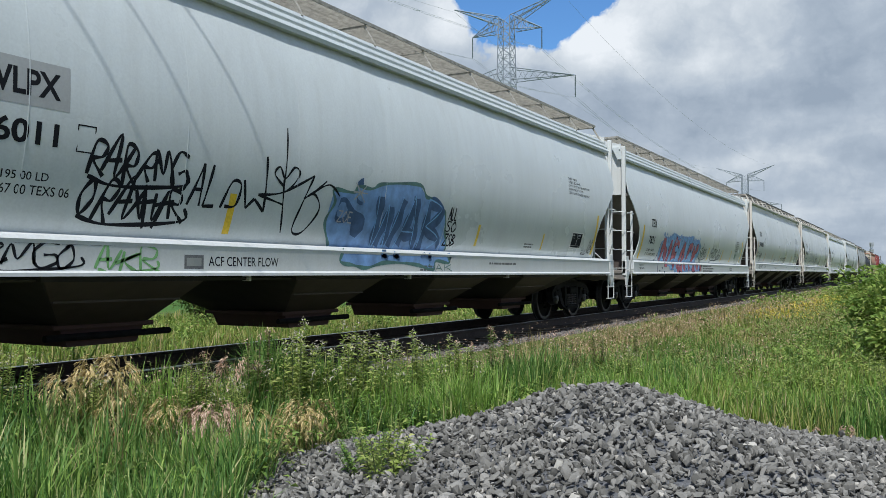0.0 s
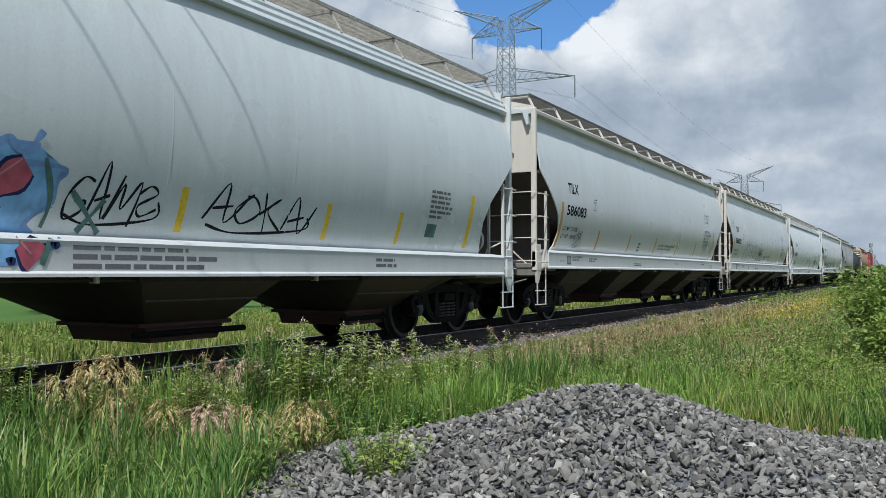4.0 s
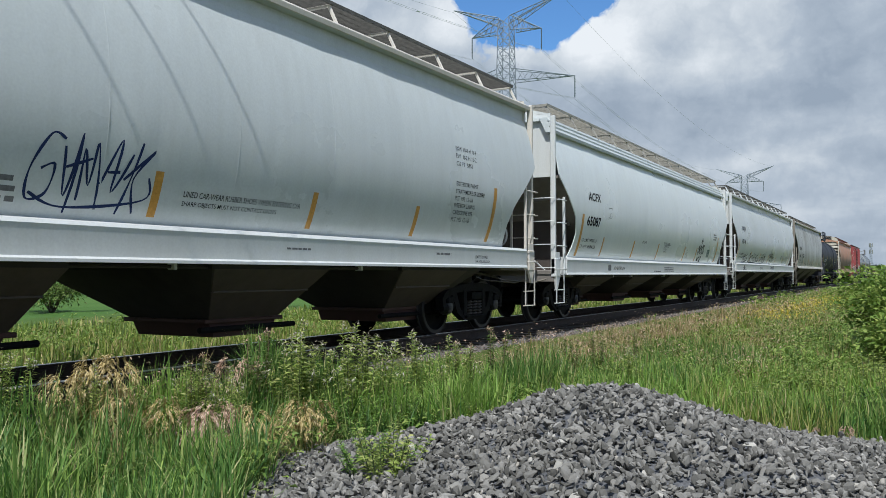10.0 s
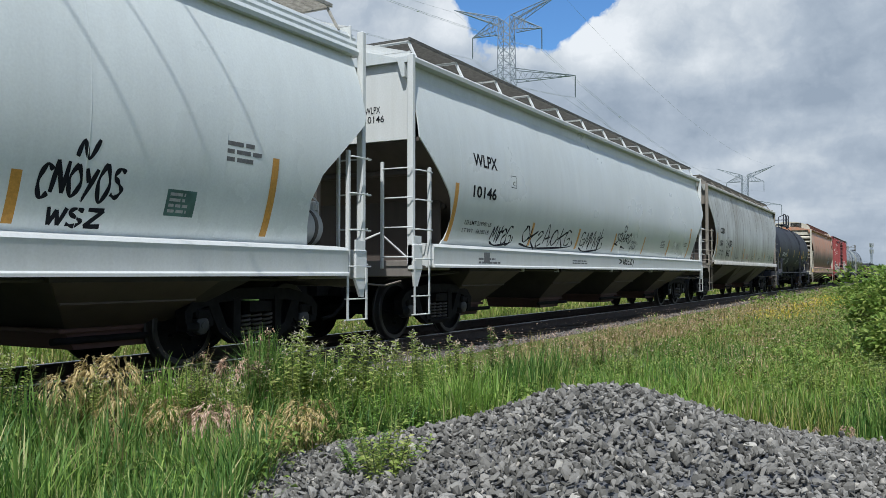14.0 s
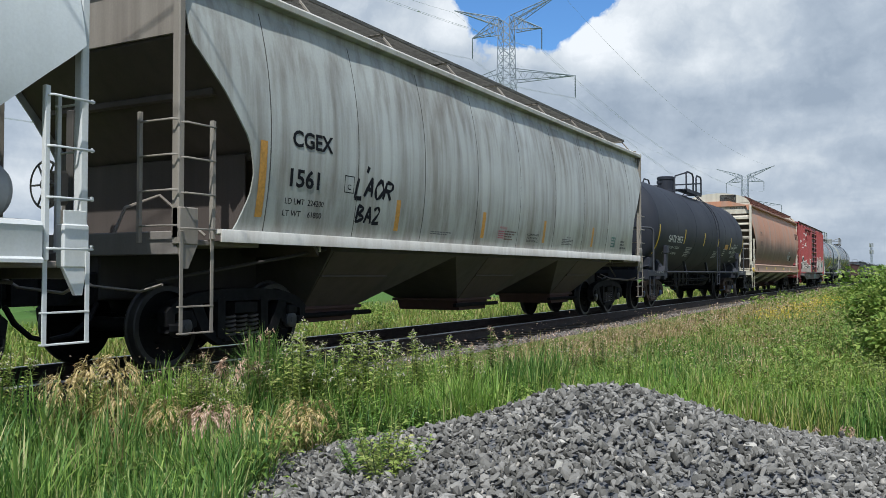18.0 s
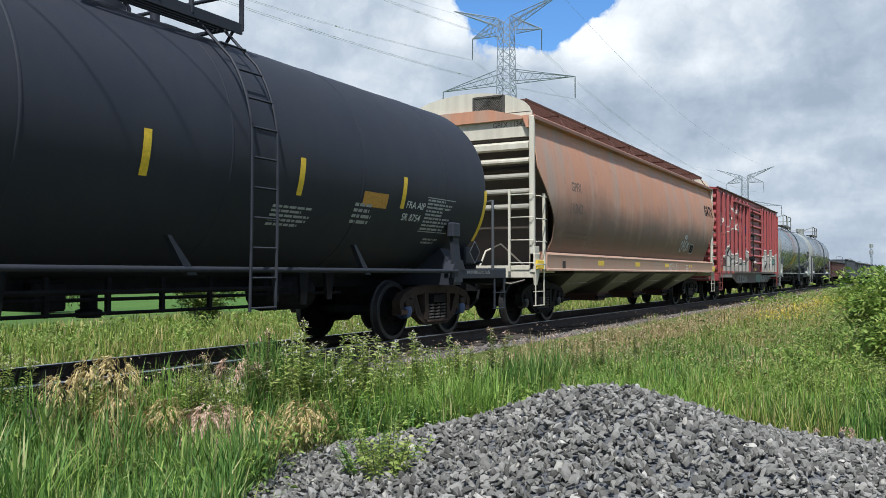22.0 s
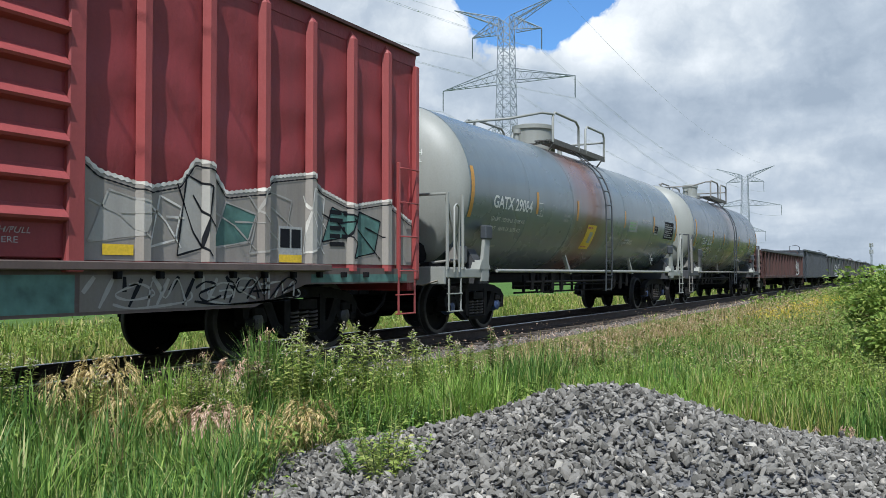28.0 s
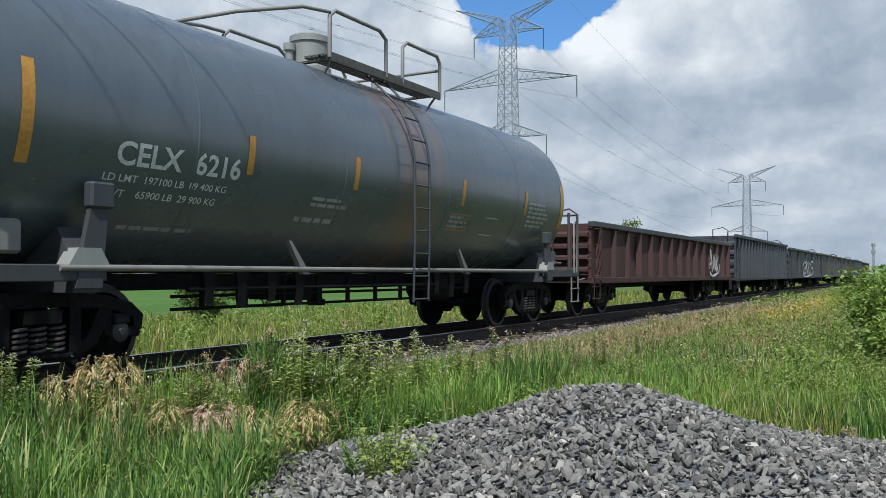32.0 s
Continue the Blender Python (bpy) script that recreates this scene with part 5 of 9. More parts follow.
# wires along the road crossing pass overhead and throw thin shadows on the train
for dx in (0.0, 0.85, 1.75):
    f = Form().tube([(1.45 + dx - 0.25 * (y - 4.83), y, 9.0 + 0.0006 * (y - 5) ** 2) for y in range(-40, 46, 5)], 0.013, 6)
    tagged(part("overhead_wire", f, M_WIRE, None, smooth=60, tidy=False), "dark overhead wire crossing above the track", "overhead wire", "wires over the crossing")


def mast(x, y, h):
    f = Form()
    for k in range(3):
        a = k * 2.094
        f.tube([(math.cos(a) * 0.9, math.sin(a) * 0.9, 0), (math.cos(a) * 0.5, math.sin(a) * 0.5, h)], 0.10, 4)
        for i in range(14):
            b = a + 2.094
            f.tube([(math.cos(a) * 0.85, math.sin(a) * 0.85, h * i / 14), (math.cos(b) * 0.7, math.sin(b) * 0.7, h * (i + 1) / 14)], 0.06, 3)
    root = tagged(new("radio_mast"), "thin steel radio mast on the horizon", "radio mast")
    root.location = (x, y, -0.6)
    part("lattice", f, M_GALV, root, smooth=0, tidy=False)
    g = Form()
    for z in (h - 1, h - 5):
        for k in range(3):
            a = k * 2.094 + 1
            g.box(math.cos(a) * 1.0 - 0.25, math.cos(a) * 1.0 + 0.25, math.sin(a) * 1.0 - 0.25, math.sin(a) * 1.0 + 0.25, z - 1.2, z + 1.2, 0.03)
    part("antenna", g, M_TANK_PALE, root)


mast(*spot(0.503 * 520, 520), 20.0)
# ---- houses and hedges far beyond the field ----
M_BRICK_FAR = plain("brown_brick_wall", (0.26, 0.17, 0.12), 0.85, 0.0, 0.3, 3, 0.2)
M_ROOF_FAR = plain("grey_shingle_roof", (0.30, 0.28, 0.27), 0.85, 0.0, 0.2, 2, 0.2)
M_TRIM_FAR = plain("white_house_trim", (0.72, 0.70, 0.66), 0.6, 0.0, 0.1, 3, 0.0)
M_PANE_FAR = plain("dark_window_pane", (0.03, 0.035, 0.045), 0.15, 0.0, 0.2, 2, 0.0)


def house(u, w, width, wall_h, roof_h, bays, label):
    """A low house that faces the track."""
    x, y = spot(u, w)
    root = tagged(new("house"), label, "house", "houses beyond the field")
    root.location, root.rotation_euler = (x, y, float(ground_z(x, y))), (0, 0, math.atan2(y, x) - math.pi / 2)
    h, d = width / 2, 4.0
    part("wall", Form().box(-h, h, -d, d, -0.5, wall_h, 0.03), M_BRICK_FAR, root)
    part("roof", Form().prism([(-d - 0.5, wall_h - 0.1), (0, wall_h + roof_h), (d + 0.5, wall_h - 0.1), (d + 0.5, wall_h + 0.06), (0, wall_h + roof_h + 0.18), (-d - 0.5, wall_h + 0.06)], -h - 0.4, h + 0.4, axis="x"), M_ROOF_FAR, root)
    part("gable", Form().prism([(-h + 0.01, wall_h), (-h + 0.01 + 3.4, wall_h), (-h + 1.71, wall_h + 1.5)], -d - 0.45, -d - 0.3), M_TRIM_FAR, root)
    for k in range(bays):
        xm = -h + width * (k + 0.5) / bays
        for z0, z1 in ((0.9, 2.2), (3.3, 4.5)):
            if z1 < wall_h:
                win = part("window", Form().box(xm - 0.75, xm + 0.75, -d - 0.06, -d + 0.02, z0, z1, 0.02), M_TRIM_FAR, root)
                part("pane", Form().box(xm - 0.62, xm + 0.62, -d - 0.075, -d - 0.05, z0 + 0.12, z1 - 0.12, 0.01), M_PANE_FAR, win)
    part("door", Form().box(-h + width * 0.5 - 0.5, -h + width * 0.5 + 0.5, -d - 0.08, -d + 0.02, 0, 2.1, 0.02), M_TRIM_FAR, root)
    part("chimney", Form().box(h * 0.3, h * 0.3 + 0.7, 0.3, 1.0, wall_h + roof_h * 0.5, wall_h + roof_h + 0.7, 0.03), M_BRICK_FAR, root)


house(-98.0, 200.0, 10.5, 3.5, 1.7, 4, "brown brick house with a grey roof beyond the field")
house(-88.5, 205.0, 6.5, 3.6, 1.7, 3, "small brown house with white windows beyond the field")
for k, (u, w, h, r) in enumerate([(-92.2, 198.0, 5.0, 1.5), (-83.5, 200.0, 3.8, 1.9), (-81.0, 202.0, 3.4, 1.8), (-104.5, 196.0, 3.2, 1.8), (-78.0, 200.0, 3.0, 2.0), (-86.0, 190.0, 2.6, 1.6)]):
    x, y = spot(u, w)
    shrub("tree", "rounded green garden tree beside the houses", x, y, h, r, 900, 0.45, M_LEAF, 80 + k, "tree")
# ---- rolling stock: each car stands with its front end at x = 0, its near side towards -y ----
TRAIN, WHEELS = [], []


def wheelset_mesh():
    f = Form()
    for s in (-1, 1):
        prof = [(0.0, 0.80), (0.11, 0.80), (0.115, 0.76), (0.15, 0.735), (0.27, 0.715), (0.37, 0.735), (0.385, 0.785), (0.44, 0.787), (0.452, 0.775),
                (0.457, 0.715), (0.462, 0.70), (0.485, 0.692), (0.487, 0.678), (0.475, 0.662), (0.39, 0.660), (0.37, 0.685), (0.20, 0.665), (0.14, 0.63), (0.09, 0.62)]
        f.lathe([(r, s * y) for r, y in prof[:7]], 40)
        f.lathe([(r, s * y) for r, y in prof[6:14]], 40, mat=1)
        f.lathe([(r, s * y) for r, y in prof[13:]], 40)
        for k in range(4):
            a = k * math.pi / 2 + 0.4
            f.lathe([(0.0, s * 0.80), (0.02, s * 0.80), (0.02, s * 0.728)], 8, centre=(0.2 * math.cos(a), 0, 0.2 * math.sin(a)))
    f.lathe([(0.085, -0.64), (0.08, 0.0), (0.085, 0.64)], 20)
    f.lathe([(0.0, -1.0), (0.075, -1.0), (0.075, -0.79)], 16).lathe([(0.0, 1.0), (0.075, 1.0), (0.075, 0.79)], 16)
    return f.mesh("wheelset", [M_WHEEL, M_RIM], 30, False)


def side_frame_mesh(mat):
    f = Form()
    top = [(-1.16, 0.62), (-1.02, 0.74), (-0.72, 0.82), (-0.3, 0.86), (0.3, 0.86), (0.72, 0.82), (1.02, 0.74), (1.16, 0.62),
           (1.14, 0.47), (1.05, 0.47), (1.04, 0.60), (0.86, 0.66), (0.66, 0.70), (0.3, 0.72), (-0.3, 0.72), (-0.66, 0.70), (-0.86, 0.66), (-1.04, 0.60), (-1.05, 0.47), (-1.14, 0.47)]
    f.prism(top, -1.07, -0.93)
    low = [(-0.80, 0.68), (-0.62, 0.36), (-0.36, 0.22), (0.36, 0.22), (0.62, 0.36), (0.80, 0.68), (0.64, 0.70), (0.50, 0.42), (0.32, 0.33), (-0.32, 0.33), (-0.50, 0.42), (-0.64, 0.70)]
    f.prism(low, -1.06, -0.94)
    for s in (-1, 1):
        f.prism([(s * 0.30, 0.28), (s * 0.42, 0.32), (s * 0.42, 0.74), (s * 0.30, 0.76)], -1.08, -0.92)
        f.prism([(s * 0.70, 0.66), (s * 0.80, 0.64), (s * 0.79, 0.42), (s * 0.71, 0.45)], -1.05, -0.95)
        f.box(s * 0.89 - 0.10, s * 0.89 + 0.10, -1.09, -0.91, 0.53, 0.64, 0.02)
        f.box(s * 0.98, s * 1.12, -1.09, -0.92, 0.40, 0.50, 0.02)
    f.box(-0.33, 0.33, -1.10, -0.92, 0.255, 0.30, 0.012)
    return f.mesh("side_frame", mat, 35)


def spring_mesh():
    f = Form()
    for x in (-0.19, 0.0, 0.19):
        for r, turns in ((0.075, 5.2),):
            pts = [(x + r * math.cos(a), -1.02 + r * math.sin(a), 0.30 + 0.26 * a / (turns * 2 * math.pi)) for a in (turns * 2 * math.pi * k / 52 for k in range(53))]
            f.tube(pts, 0.017, 5)
    return f.mesh("spring_nest", M_SPRING, 60, False)


def bolster_mesh(mat):
    f = Form()
    f.prism([(-1.12, 0.58), (-1.12, 0.70), (-0.5, 0.70), (-0.3, 0.74), (0.3, 0.74), (0.5, 0.70), (1.12, 0.70), (1.12, 0.58), (0.6, 0.46), (-0.6, 0.46)], -0.19, 0.19, axis="x")
    for s in (-1, 1):
        f.box(-0.55, 0.55, s * 0.55 - 0.03, s * 0.55 + 0.03, 0.36, 0.44, 0.01)
        f.box(-0.62, -0.5, s * 0.6 - 0.18, s * 0.6 + 0.25, 0.30, 0.56, 0.03).box(0.5, 0.62, s * 0.6 - 0.18, s * 0.6 + 0.25, 0.30, 0.56, 0.03)
    return f.mesh("truck", mat, 35)


def cap_mesh(mat):
    return Form().lathe([(0.0, -1.085), (0.03, -1.085), (0.035, -1.078), (0.085, -1.076), (0.10, -1.066), (0.105, -1.0)], 18).lathe([(0.12, -1.0), (0.125, -0.93), (0.11, -0.90)], 18).mesh("bearing_cap", mat, 40, False)


WHEELSET, SPRINGS = wheelset_mesh(), spring_mesh()
FRAME_D, FRAME_R = side_frame_mesh(M_TRUCK), side_frame_mesh(M_TRUCK_RUST)
BOLSTER = bolster_mesh(M_TRUCK)
CAPS = {"blue": cap_mesh(M_CAP_BLUE), "grey": cap_mesh(M_CAP)}


def truck(car, x, caps="grey", rusty=False):
    """A four-wheel truck with its centre at x."""
    t = part("truck", BOLSTER, None, car)
    t.location = (x, 0, 0)
    for turn in (0, math.pi):
        o = part("side_frame", FRAME_R if rusty else FRAME_D, None, t)
        o.rotation_euler = (0, 0, turn)
        o = part("spring_nest", SPRINGS, None, t)
        o.rotation_euler = (0, 0, turn)
        for s in (-1, 1):
            o = part("bearing_cap", CAPS[caps], None, t)
            o.location, o.rotation_euler = (s * 0.889, 0, 0.457), (0, 0, turn)
    for s in (-1, 1):
        o = part("wheelset", WHEELSET, None, t)
        o.location = (s * 0.889, 0, 0.457)
        WHEELS.append((o, s * 0.889))
    return t


def rod(car, pts, r, mat, name="grab_iron", n=6):
    return part(name, Form().tube(pts, r, n), mat, car, smooth=60)


def coupler(car, x, s):
    """Drawbar and knuckle out to x + 0.5 s, with its air hose."""
    f = Form()
    f.box(min(x - 0.5 * s, x + 0.22 * s), max(x - 0.5 * s, x + 0.22 * s), -0.08, 0.08, 0.76, 0.94, 0.02)
    f.prism([(x + 0.2 * s, -0.16), (x + 0.2 * s, 0.14), (x + 0.42 * s, 0.18), (x + 0.46 * s, 0.05), (x + 0.30 * s, 0.02), (x + 0.34 * s, -0.05), (x + 0.50 * s, -0.06), (x + 0.48 * s, -0.17)], 0.70, 0.98, axis="z")
    f.box(min(x - 0.06 * s, x + 0.02 * s), max(x - 0.06 * s, x + 0.02 * s), -0.3, 0.3, 0.68, 1.05, 0.02)
    c = part("coupler", f, M_TRUCK, car)
    rod(c, [(x, -0.35, 0.72), (x + 0.1 * s, -0.36, 0.55), (x + 0.3 * s, -0.33, 0.40), (x + 0.5 * s, -0.28, 0.36)], 0.028, M_TRUCK, "air_hose")
    rod(car, [(x + 0.03 * s, -1.35, 0.92), (x + 0.08 * s, -1.1, 0.85), (x + 0.1 * s, -0.4, 0.9), (x + 0.1 * s, -0.1, 1.02)], 0.016, M_DUSTY, "uncoupling_lever")


def ladder(car, x, s, mat, z0, z1, y=-1.56, width=0.42, step_low=0.42, rungs=6, across=True, end=True):
    """Corner ladder: stile, rungs on the side and on the end, and the hanging step."""
    xi = x + s * width
    lad = part("ladder", Form().box(min(xi, xi + 0.05 * s), max(xi, xi + 0.05 * s), y - 0.02, y + 0.03, z0 + 0.02, z1, 0.006), mat, car)
    for k in range(rungs):
        z = z0 + 0.12 + (z1 - z0 - 0.2) * k / (rungs - 1)
        rod(lad, [(x, y - 0.01, z), (x + 0.02 * s, y - 0.06, z), (xi, y - 0.06, z), (xi + 0.03 * s, y - 0.01, z)], 0.011, mat, "rung")
        if end:
            rod(lad, [(x - 0.02 * s, y + 0.02, z + 0.03), (x - 0.07 * s, y + 0.06, z + 0.03), (x - 0.07 * s, y + 0.5, z + 0.03), (x - 0.02 * s, y + 0.53, z + 0.03)], 0.011, mat, "rung")
    if end:
        part("stile", Form().box(min(x - 0.075 * s, x - 0.03 * s), max(x - 0.075 * s, x - 0.03 * s), y + 0.50, y + 0.545, z0 - 0.02, z1 + 0.06, 0.006), mat, lad)
    st = Form()
    st.box(min(x, x + 0.045 * s), max(x, x + 0.045 * s), y, y + 0.012, step_low, z0 + 0.1, 0.003).box(min(xi, xi + 0.045 * s), max(xi, xi + 0.045 * s), y, y + 0.012, step_low, z0 + 0.1, 0.003)
    for z in (step_low, step_low + 0.27):
        st.box(min(x, xi + 0.045 * s), max(x, xi + 0.045 * s), y - 0.005, y + 0.05, z, z + 0.016, 0.003)
    part("sill_step", st, mat, lad)
    return lad


def hand_brake(car, x, y, z, mat):
    f = Form().lathe([(0.26, -0.012), (0.275, 0.0), (0.26, 0.012), (0.245, 0.0), (0.26, -0.012)], 28, (x, y, z), "x")
    for k in range(6):
        a = k * math.pi / 3
        f.tube([(x, y, z), (x, y + 0.26 * math.cos(a), z + 0.26 * math.sin(a))], 0.012, 5)
    f.lathe([(0.0, -0.03), (0.06, -0.03), (0.06, 0.12), (0.0, 0.12)], 12, (x, y, z), "x")
    f.box(x + 0.06, x + 0.2, y - 0.14, y + 0.14, z - 0.22, z + 0.16, 0.03)
    return part("hand_brake", f, mat, car)


def hopper(label, front, rear, hull, sill, trim, spec, group="covered hopper cars of the train"):
    """A covered hopper car with curved sides."""
    L = rear - front
    car = tagged(new("covered_hopper_car"), label, "hopper car", group)
    zs, zb = spec["sill"]                   # top and bottom of the side sill
    zt, yt = spec.get("eave", (3.98, 1.36))  # where the curved side meets the roof lip
    ymax, zmax = 1.625, 2.6
    ys = spec.get("foot", 1.37)

    def prof(z):
        return ymax - (ymax - yt) * ((z - zmax) / (zt - zmax)) ** 2 if z > zmax else ymax - (ymax - ys) * ((zmax - z) / (zmax - zs)) ** 2

    def edge(z):
        """How far the side sheet stands back from the end."""
        pts = spec.get("edge", [(zs - 0.1, 1.0), (1.62, 1.17), (1.9, 1.2), (2.25, 1.03), (2.67, 0.53), (3.02, 0.09), (3.3, 0.10), (zt + 0.2, 0.12)])
        for (a, p), (b, q) in zip(pts, pts[1:]):
            if z <= b:
                u = max(0.0, (z - a) / (b - a))
                return p + (q - p) * u
        return pts[-1][1]

    rnd = random.Random(spec["seed"])
    dents = [(rnd.uniform(1, L - 1), rnd.uniform(zs + 0.3, zt - 0.2), rnd.uniform(0.3, 0.6), rnd.uniform(0.4, 0.9), rnd.uniform(-0.008, 0.005)) for _ in range(18)]
    # sharp upright creases between the seams
    dents += [(rnd.uniform(1, L - 1), rnd.uniform(zs + 0.4, zt - 0.4), 0.12, rnd.uniform(0.3, 0.7), rnd.choice((-0.007, 0.006, -0.005))) for _ in range(9)]
    seams = spec["seams"]
    bulge = spec.get("bulge", 0.009)

    def wave(x, z):
        d = sum(a * math.exp(-((x - p) / w) ** 2 - ((z - q) / h) ** 2) for p, q, w, h, a in dents)
        k = max([s for s in seams if s <= x], default=0.0), min([s for s in seams if s > x], default=L)
        return d + bulge * math.sin(math.pi * (x - k[0]) / max(k[1] - k[0], 0.1))

    for s in (-1, 1):
        def outer(u, v, inset=0.0):
            z = zs + (zt - zs) * v
            x = edge(z) + (L - 2 * edge(z)) * u
            return x, s * (prof(z) + wave(x, z) * min(1, 8 * u, 8 * (1 - u)) - inset), z
        f = Form()
        if s < 0:
            f.slab(lambda u, v: outer(u, v), lambda u, v: outer(u, v, 0.02), 210, 24)
        else:
            f.slab(lambda u, v: outer(u, v), lambda u, v: outer(u, v, 0.02), 10, 14)
        part("side_panel", f, hull, car, smooth=50)

    def side(x, z):
        """The near side's surface, for what is painted on it."""
        if z < zs - 0.01:
            return -spec.get("sill_y", 1.60) - 0.001
        return -(prof(z) + wave(x, z) * min(1, 8 * x / L, 8 * (1 - x / L)) + 0.001)

    for x in seams:
        f = Form()
        f.sheet(lambda u, v: (x - 0.016 + 0.032 * u, side(x, zs + 0.01 + (zt - zs - 0.02) * v) + 0.004 - 0.008 * (1 - abs(2 * u - 1)), zs + 0.01 + (zt - zs - 0.02) * v), 2, 14)
        part("seam", f, spec.get("seam_mat", hull), car, smooth=60)

    # roof: a lip over the side sheets, slopes up to a flat top
    lip0, lip1 = zt - 0.02, spec.get("lip", zt + 0.24)
    over = spec.get("over", 0.10)
    for s in (-1, 1):
        f = Form()
        if spec.get("steps"):
            pts = [(yt - 0.03, lip0)]
            n = 3
            for k in range(n):
                z0, z1 = lip0 + (lip1 - lip0) * k / n, lip0 + (lip1 - lip0) * (k + 1) / n
                y0 = yt + over - 0.05 * k
                pts += [(y0, z0), (y0 + 0.012, (z0 + z1) / 2), (y0 - 0.012, z1)]
            pts += [(yt - 0.18, lip1)]
        else:
            pts = [(yt - 0.05, lip0 - 0.01), (yt - 0.004, lip0), (yt - 0.004, lip1 - 0.095), (yt + over, lip1 - 0.085), (yt + over, lip1 - 0.005), (yt - 0.15, lip1 - 0.005)]
            rim = [(yt + over + 0.002, lip1 - 0.085), (yt + over + 0.02, lip1 - 0.08), (yt + over + 0.028, lip1 - 0.02), (yt + over + 0.01, lip1 + 0.004), (yt + over + 0.002, lip1 + 0.004)]
            part("roof_rail", Form().prism([(s * p, q) for p, q in rim], 0.02, L - 0.02, axis="x"), spec.get("lip_mat", trim), car)
        f.prism([(s * p, q) for p, q in pts], 0.02, L - 0.02, axis="x")
        part("roof_lip", f, spec.get("lip_mat", hull) if spec.get("steps") else hull, car)
    f = Form()
    f.prism([(-yt + 0.14, lip1 - 0.01), (-0.55, lip1 + 0.18), (0.55, lip1 + 0.18), (yt - 0.14, lip1 - 0.01), (yt - 0.14, lip1 - 0.06), (-yt + 0.14, lip1 - 0.06)], 0.05, L - 0.05, axis="x")
    part("roof", f, hull, car)
    f = Form()
    f.box(0.6, L - 0.6, -0.30, 0.30, lip1 + 0.17, lip1 + 0.26, 0.03)
    part("hatch_cover", f, trim, car)
    # running boards with their brackets
    rb, y0, y1 = spec.get("board", 4.58), spec.get("board_in", 0.22), spec.get("board_out", 1.235)
    x0, x1 = spec.get("board_x", (0.35, 0.35))
    for s in (-1, 1):
        f = Form()
        for k in range(9):
            y = y0 + (y1 - y0) * k / 8
            f.box(x0, L - x1, s * y - 0.004, s * y + 0.004, rb - 0.012, rb + 0.012, 0)
        n = int((L - x0 - x1) / (0.034 if s < 0 else 0.3))
        for k in range(n + 1):
            x = x0 + (L - x0 - x1) * k / n
            f.add([(x, s * y0, rb - 0.022), (x, s * y0, rb + 0.01), (x, s * y1, rb + 0.01), (x, s * y1, rb - 0.022)], [[0, 1, 2, 3]])
        f.box(x0, L - x1, min(s * y1, s * y1 + s * 0.03), max(s * y1, s * y1 + s * 0.03), rb - 0.03, rb + 0.02, 0.004)
        tagged(part("walkway", f, spec.get("board_mat", M_GRATE), car, smooth=0, tidy=False), kind="stuff")
        n = spec.get("brackets", 14)
        for k in range(n):
            x = x0 + 0.05 + (L - x0 - x1 - 0.1) * k / (n - 1)
            f = Form()
            f.box(x - 0.02, x + 0.02, min(s * y0, s * y1), max(s * y0, s * y1), rb - 0.055, rb - 0.02, 0.004)
            f.tube([(x, s * (yt + over - 0.10), lip1 - 0.02), (x, s * (y1 - 0.03), rb - 0.03)], spec.get("bracket_r", 0.022), 5)
            part("bracket", f, spec.get("bracket_mat", trim), car)
    # side sill
    sy = spec.get("sill_y", 1.60)
    for s in (-1, 1):
        f = Form()
        pts = [(ys - 0.04, zs - 0.005), (ys + 0.01, zs + 0.012), (sy - 0.01, zs - 0.015), (sy + 0.012, zs - 0.05), (sy, zs - 0.09), (sy, zb + 0.05), (sy + 0.02, zb + 0.03), (sy + 0.02, zb), (sy - 0.14, zb), (sy - 0.14, zb + 0.02), (ys - 0.04, zb + 0.05)]
        if spec.get("thin"):
            pts = [(ys - 0.04, zs - 0.005), (sy + 0.01, zs - 0.005), (sy + 0.02, zs - 0.02), (sy + 0.02, zb), (sy, zb), (sy, zs - 0.05), (ys - 0.04, zs - 0.06)]
        f.prism([(s * p, q) for p, q in pts], *spec.get("sill_x", (0.5, L - 0.5)), axis="x")
        part("side_sill", f, sill, car)
    # ends: white upper sheet, dark slope sheet, posts, platform
    for x, s in ((0.0, 1), (L, -1)):
        f = Form()
        f.box(min(x + 0.13 * s, x + 0.16 * s), max(x + 0.13 * s, x + 0.16 * s), -yt - 0.02, yt + 0.02, spec.get("end_low", 3.02), lip1 + 0.1, 0.005)
        if spec.get("arch"):
            f.prism([(yt * math.cos(a), lip1 + 0.08 + spec["arch"] * math.sin(a)) for a in (math.pi * k / 14 for k in range(15))], x + 0.13 * s, x + 0.16 * s, axis="x")
            g = Form()
            for k in range(13):
                y, z = -0.62 + 0.62 * k / 12 - 0.2, lip1 + 0.10
                for q in (-1, 1):
                    y1 = y + q * 0.36
                    g.tube([(x + 0.115 * s, y, z), (x + 0.115 * s, max(-0.84, min(-0.18, y1)), z + 0.36 * abs(max(-0.84, min(-0.18, y1)) - y) / 0.36)], 0.009, 4)
            for y in (-0.84, -0.18):
                g.box(min(x + 0.10 * s, x + 0.13 * s), max(x + 0.10 * s, x + 0.13 * s), y - 0.025, y + 0.025, lip1 + 0.07, lip1 + 0.46, 0.004)
            for z in (lip1 + 0.09, lip1 + 0.45):
                g.box(min(x + 0.10 * s, x + 0.13 * s), max(x + 0.10 * s, x + 0.13 * s), -0.84, -0.18, z - 0.02, z + 0.02, 0.004)
            part("vent_screen", g, M_UNDER_PALE, car, "dark lattice screen")
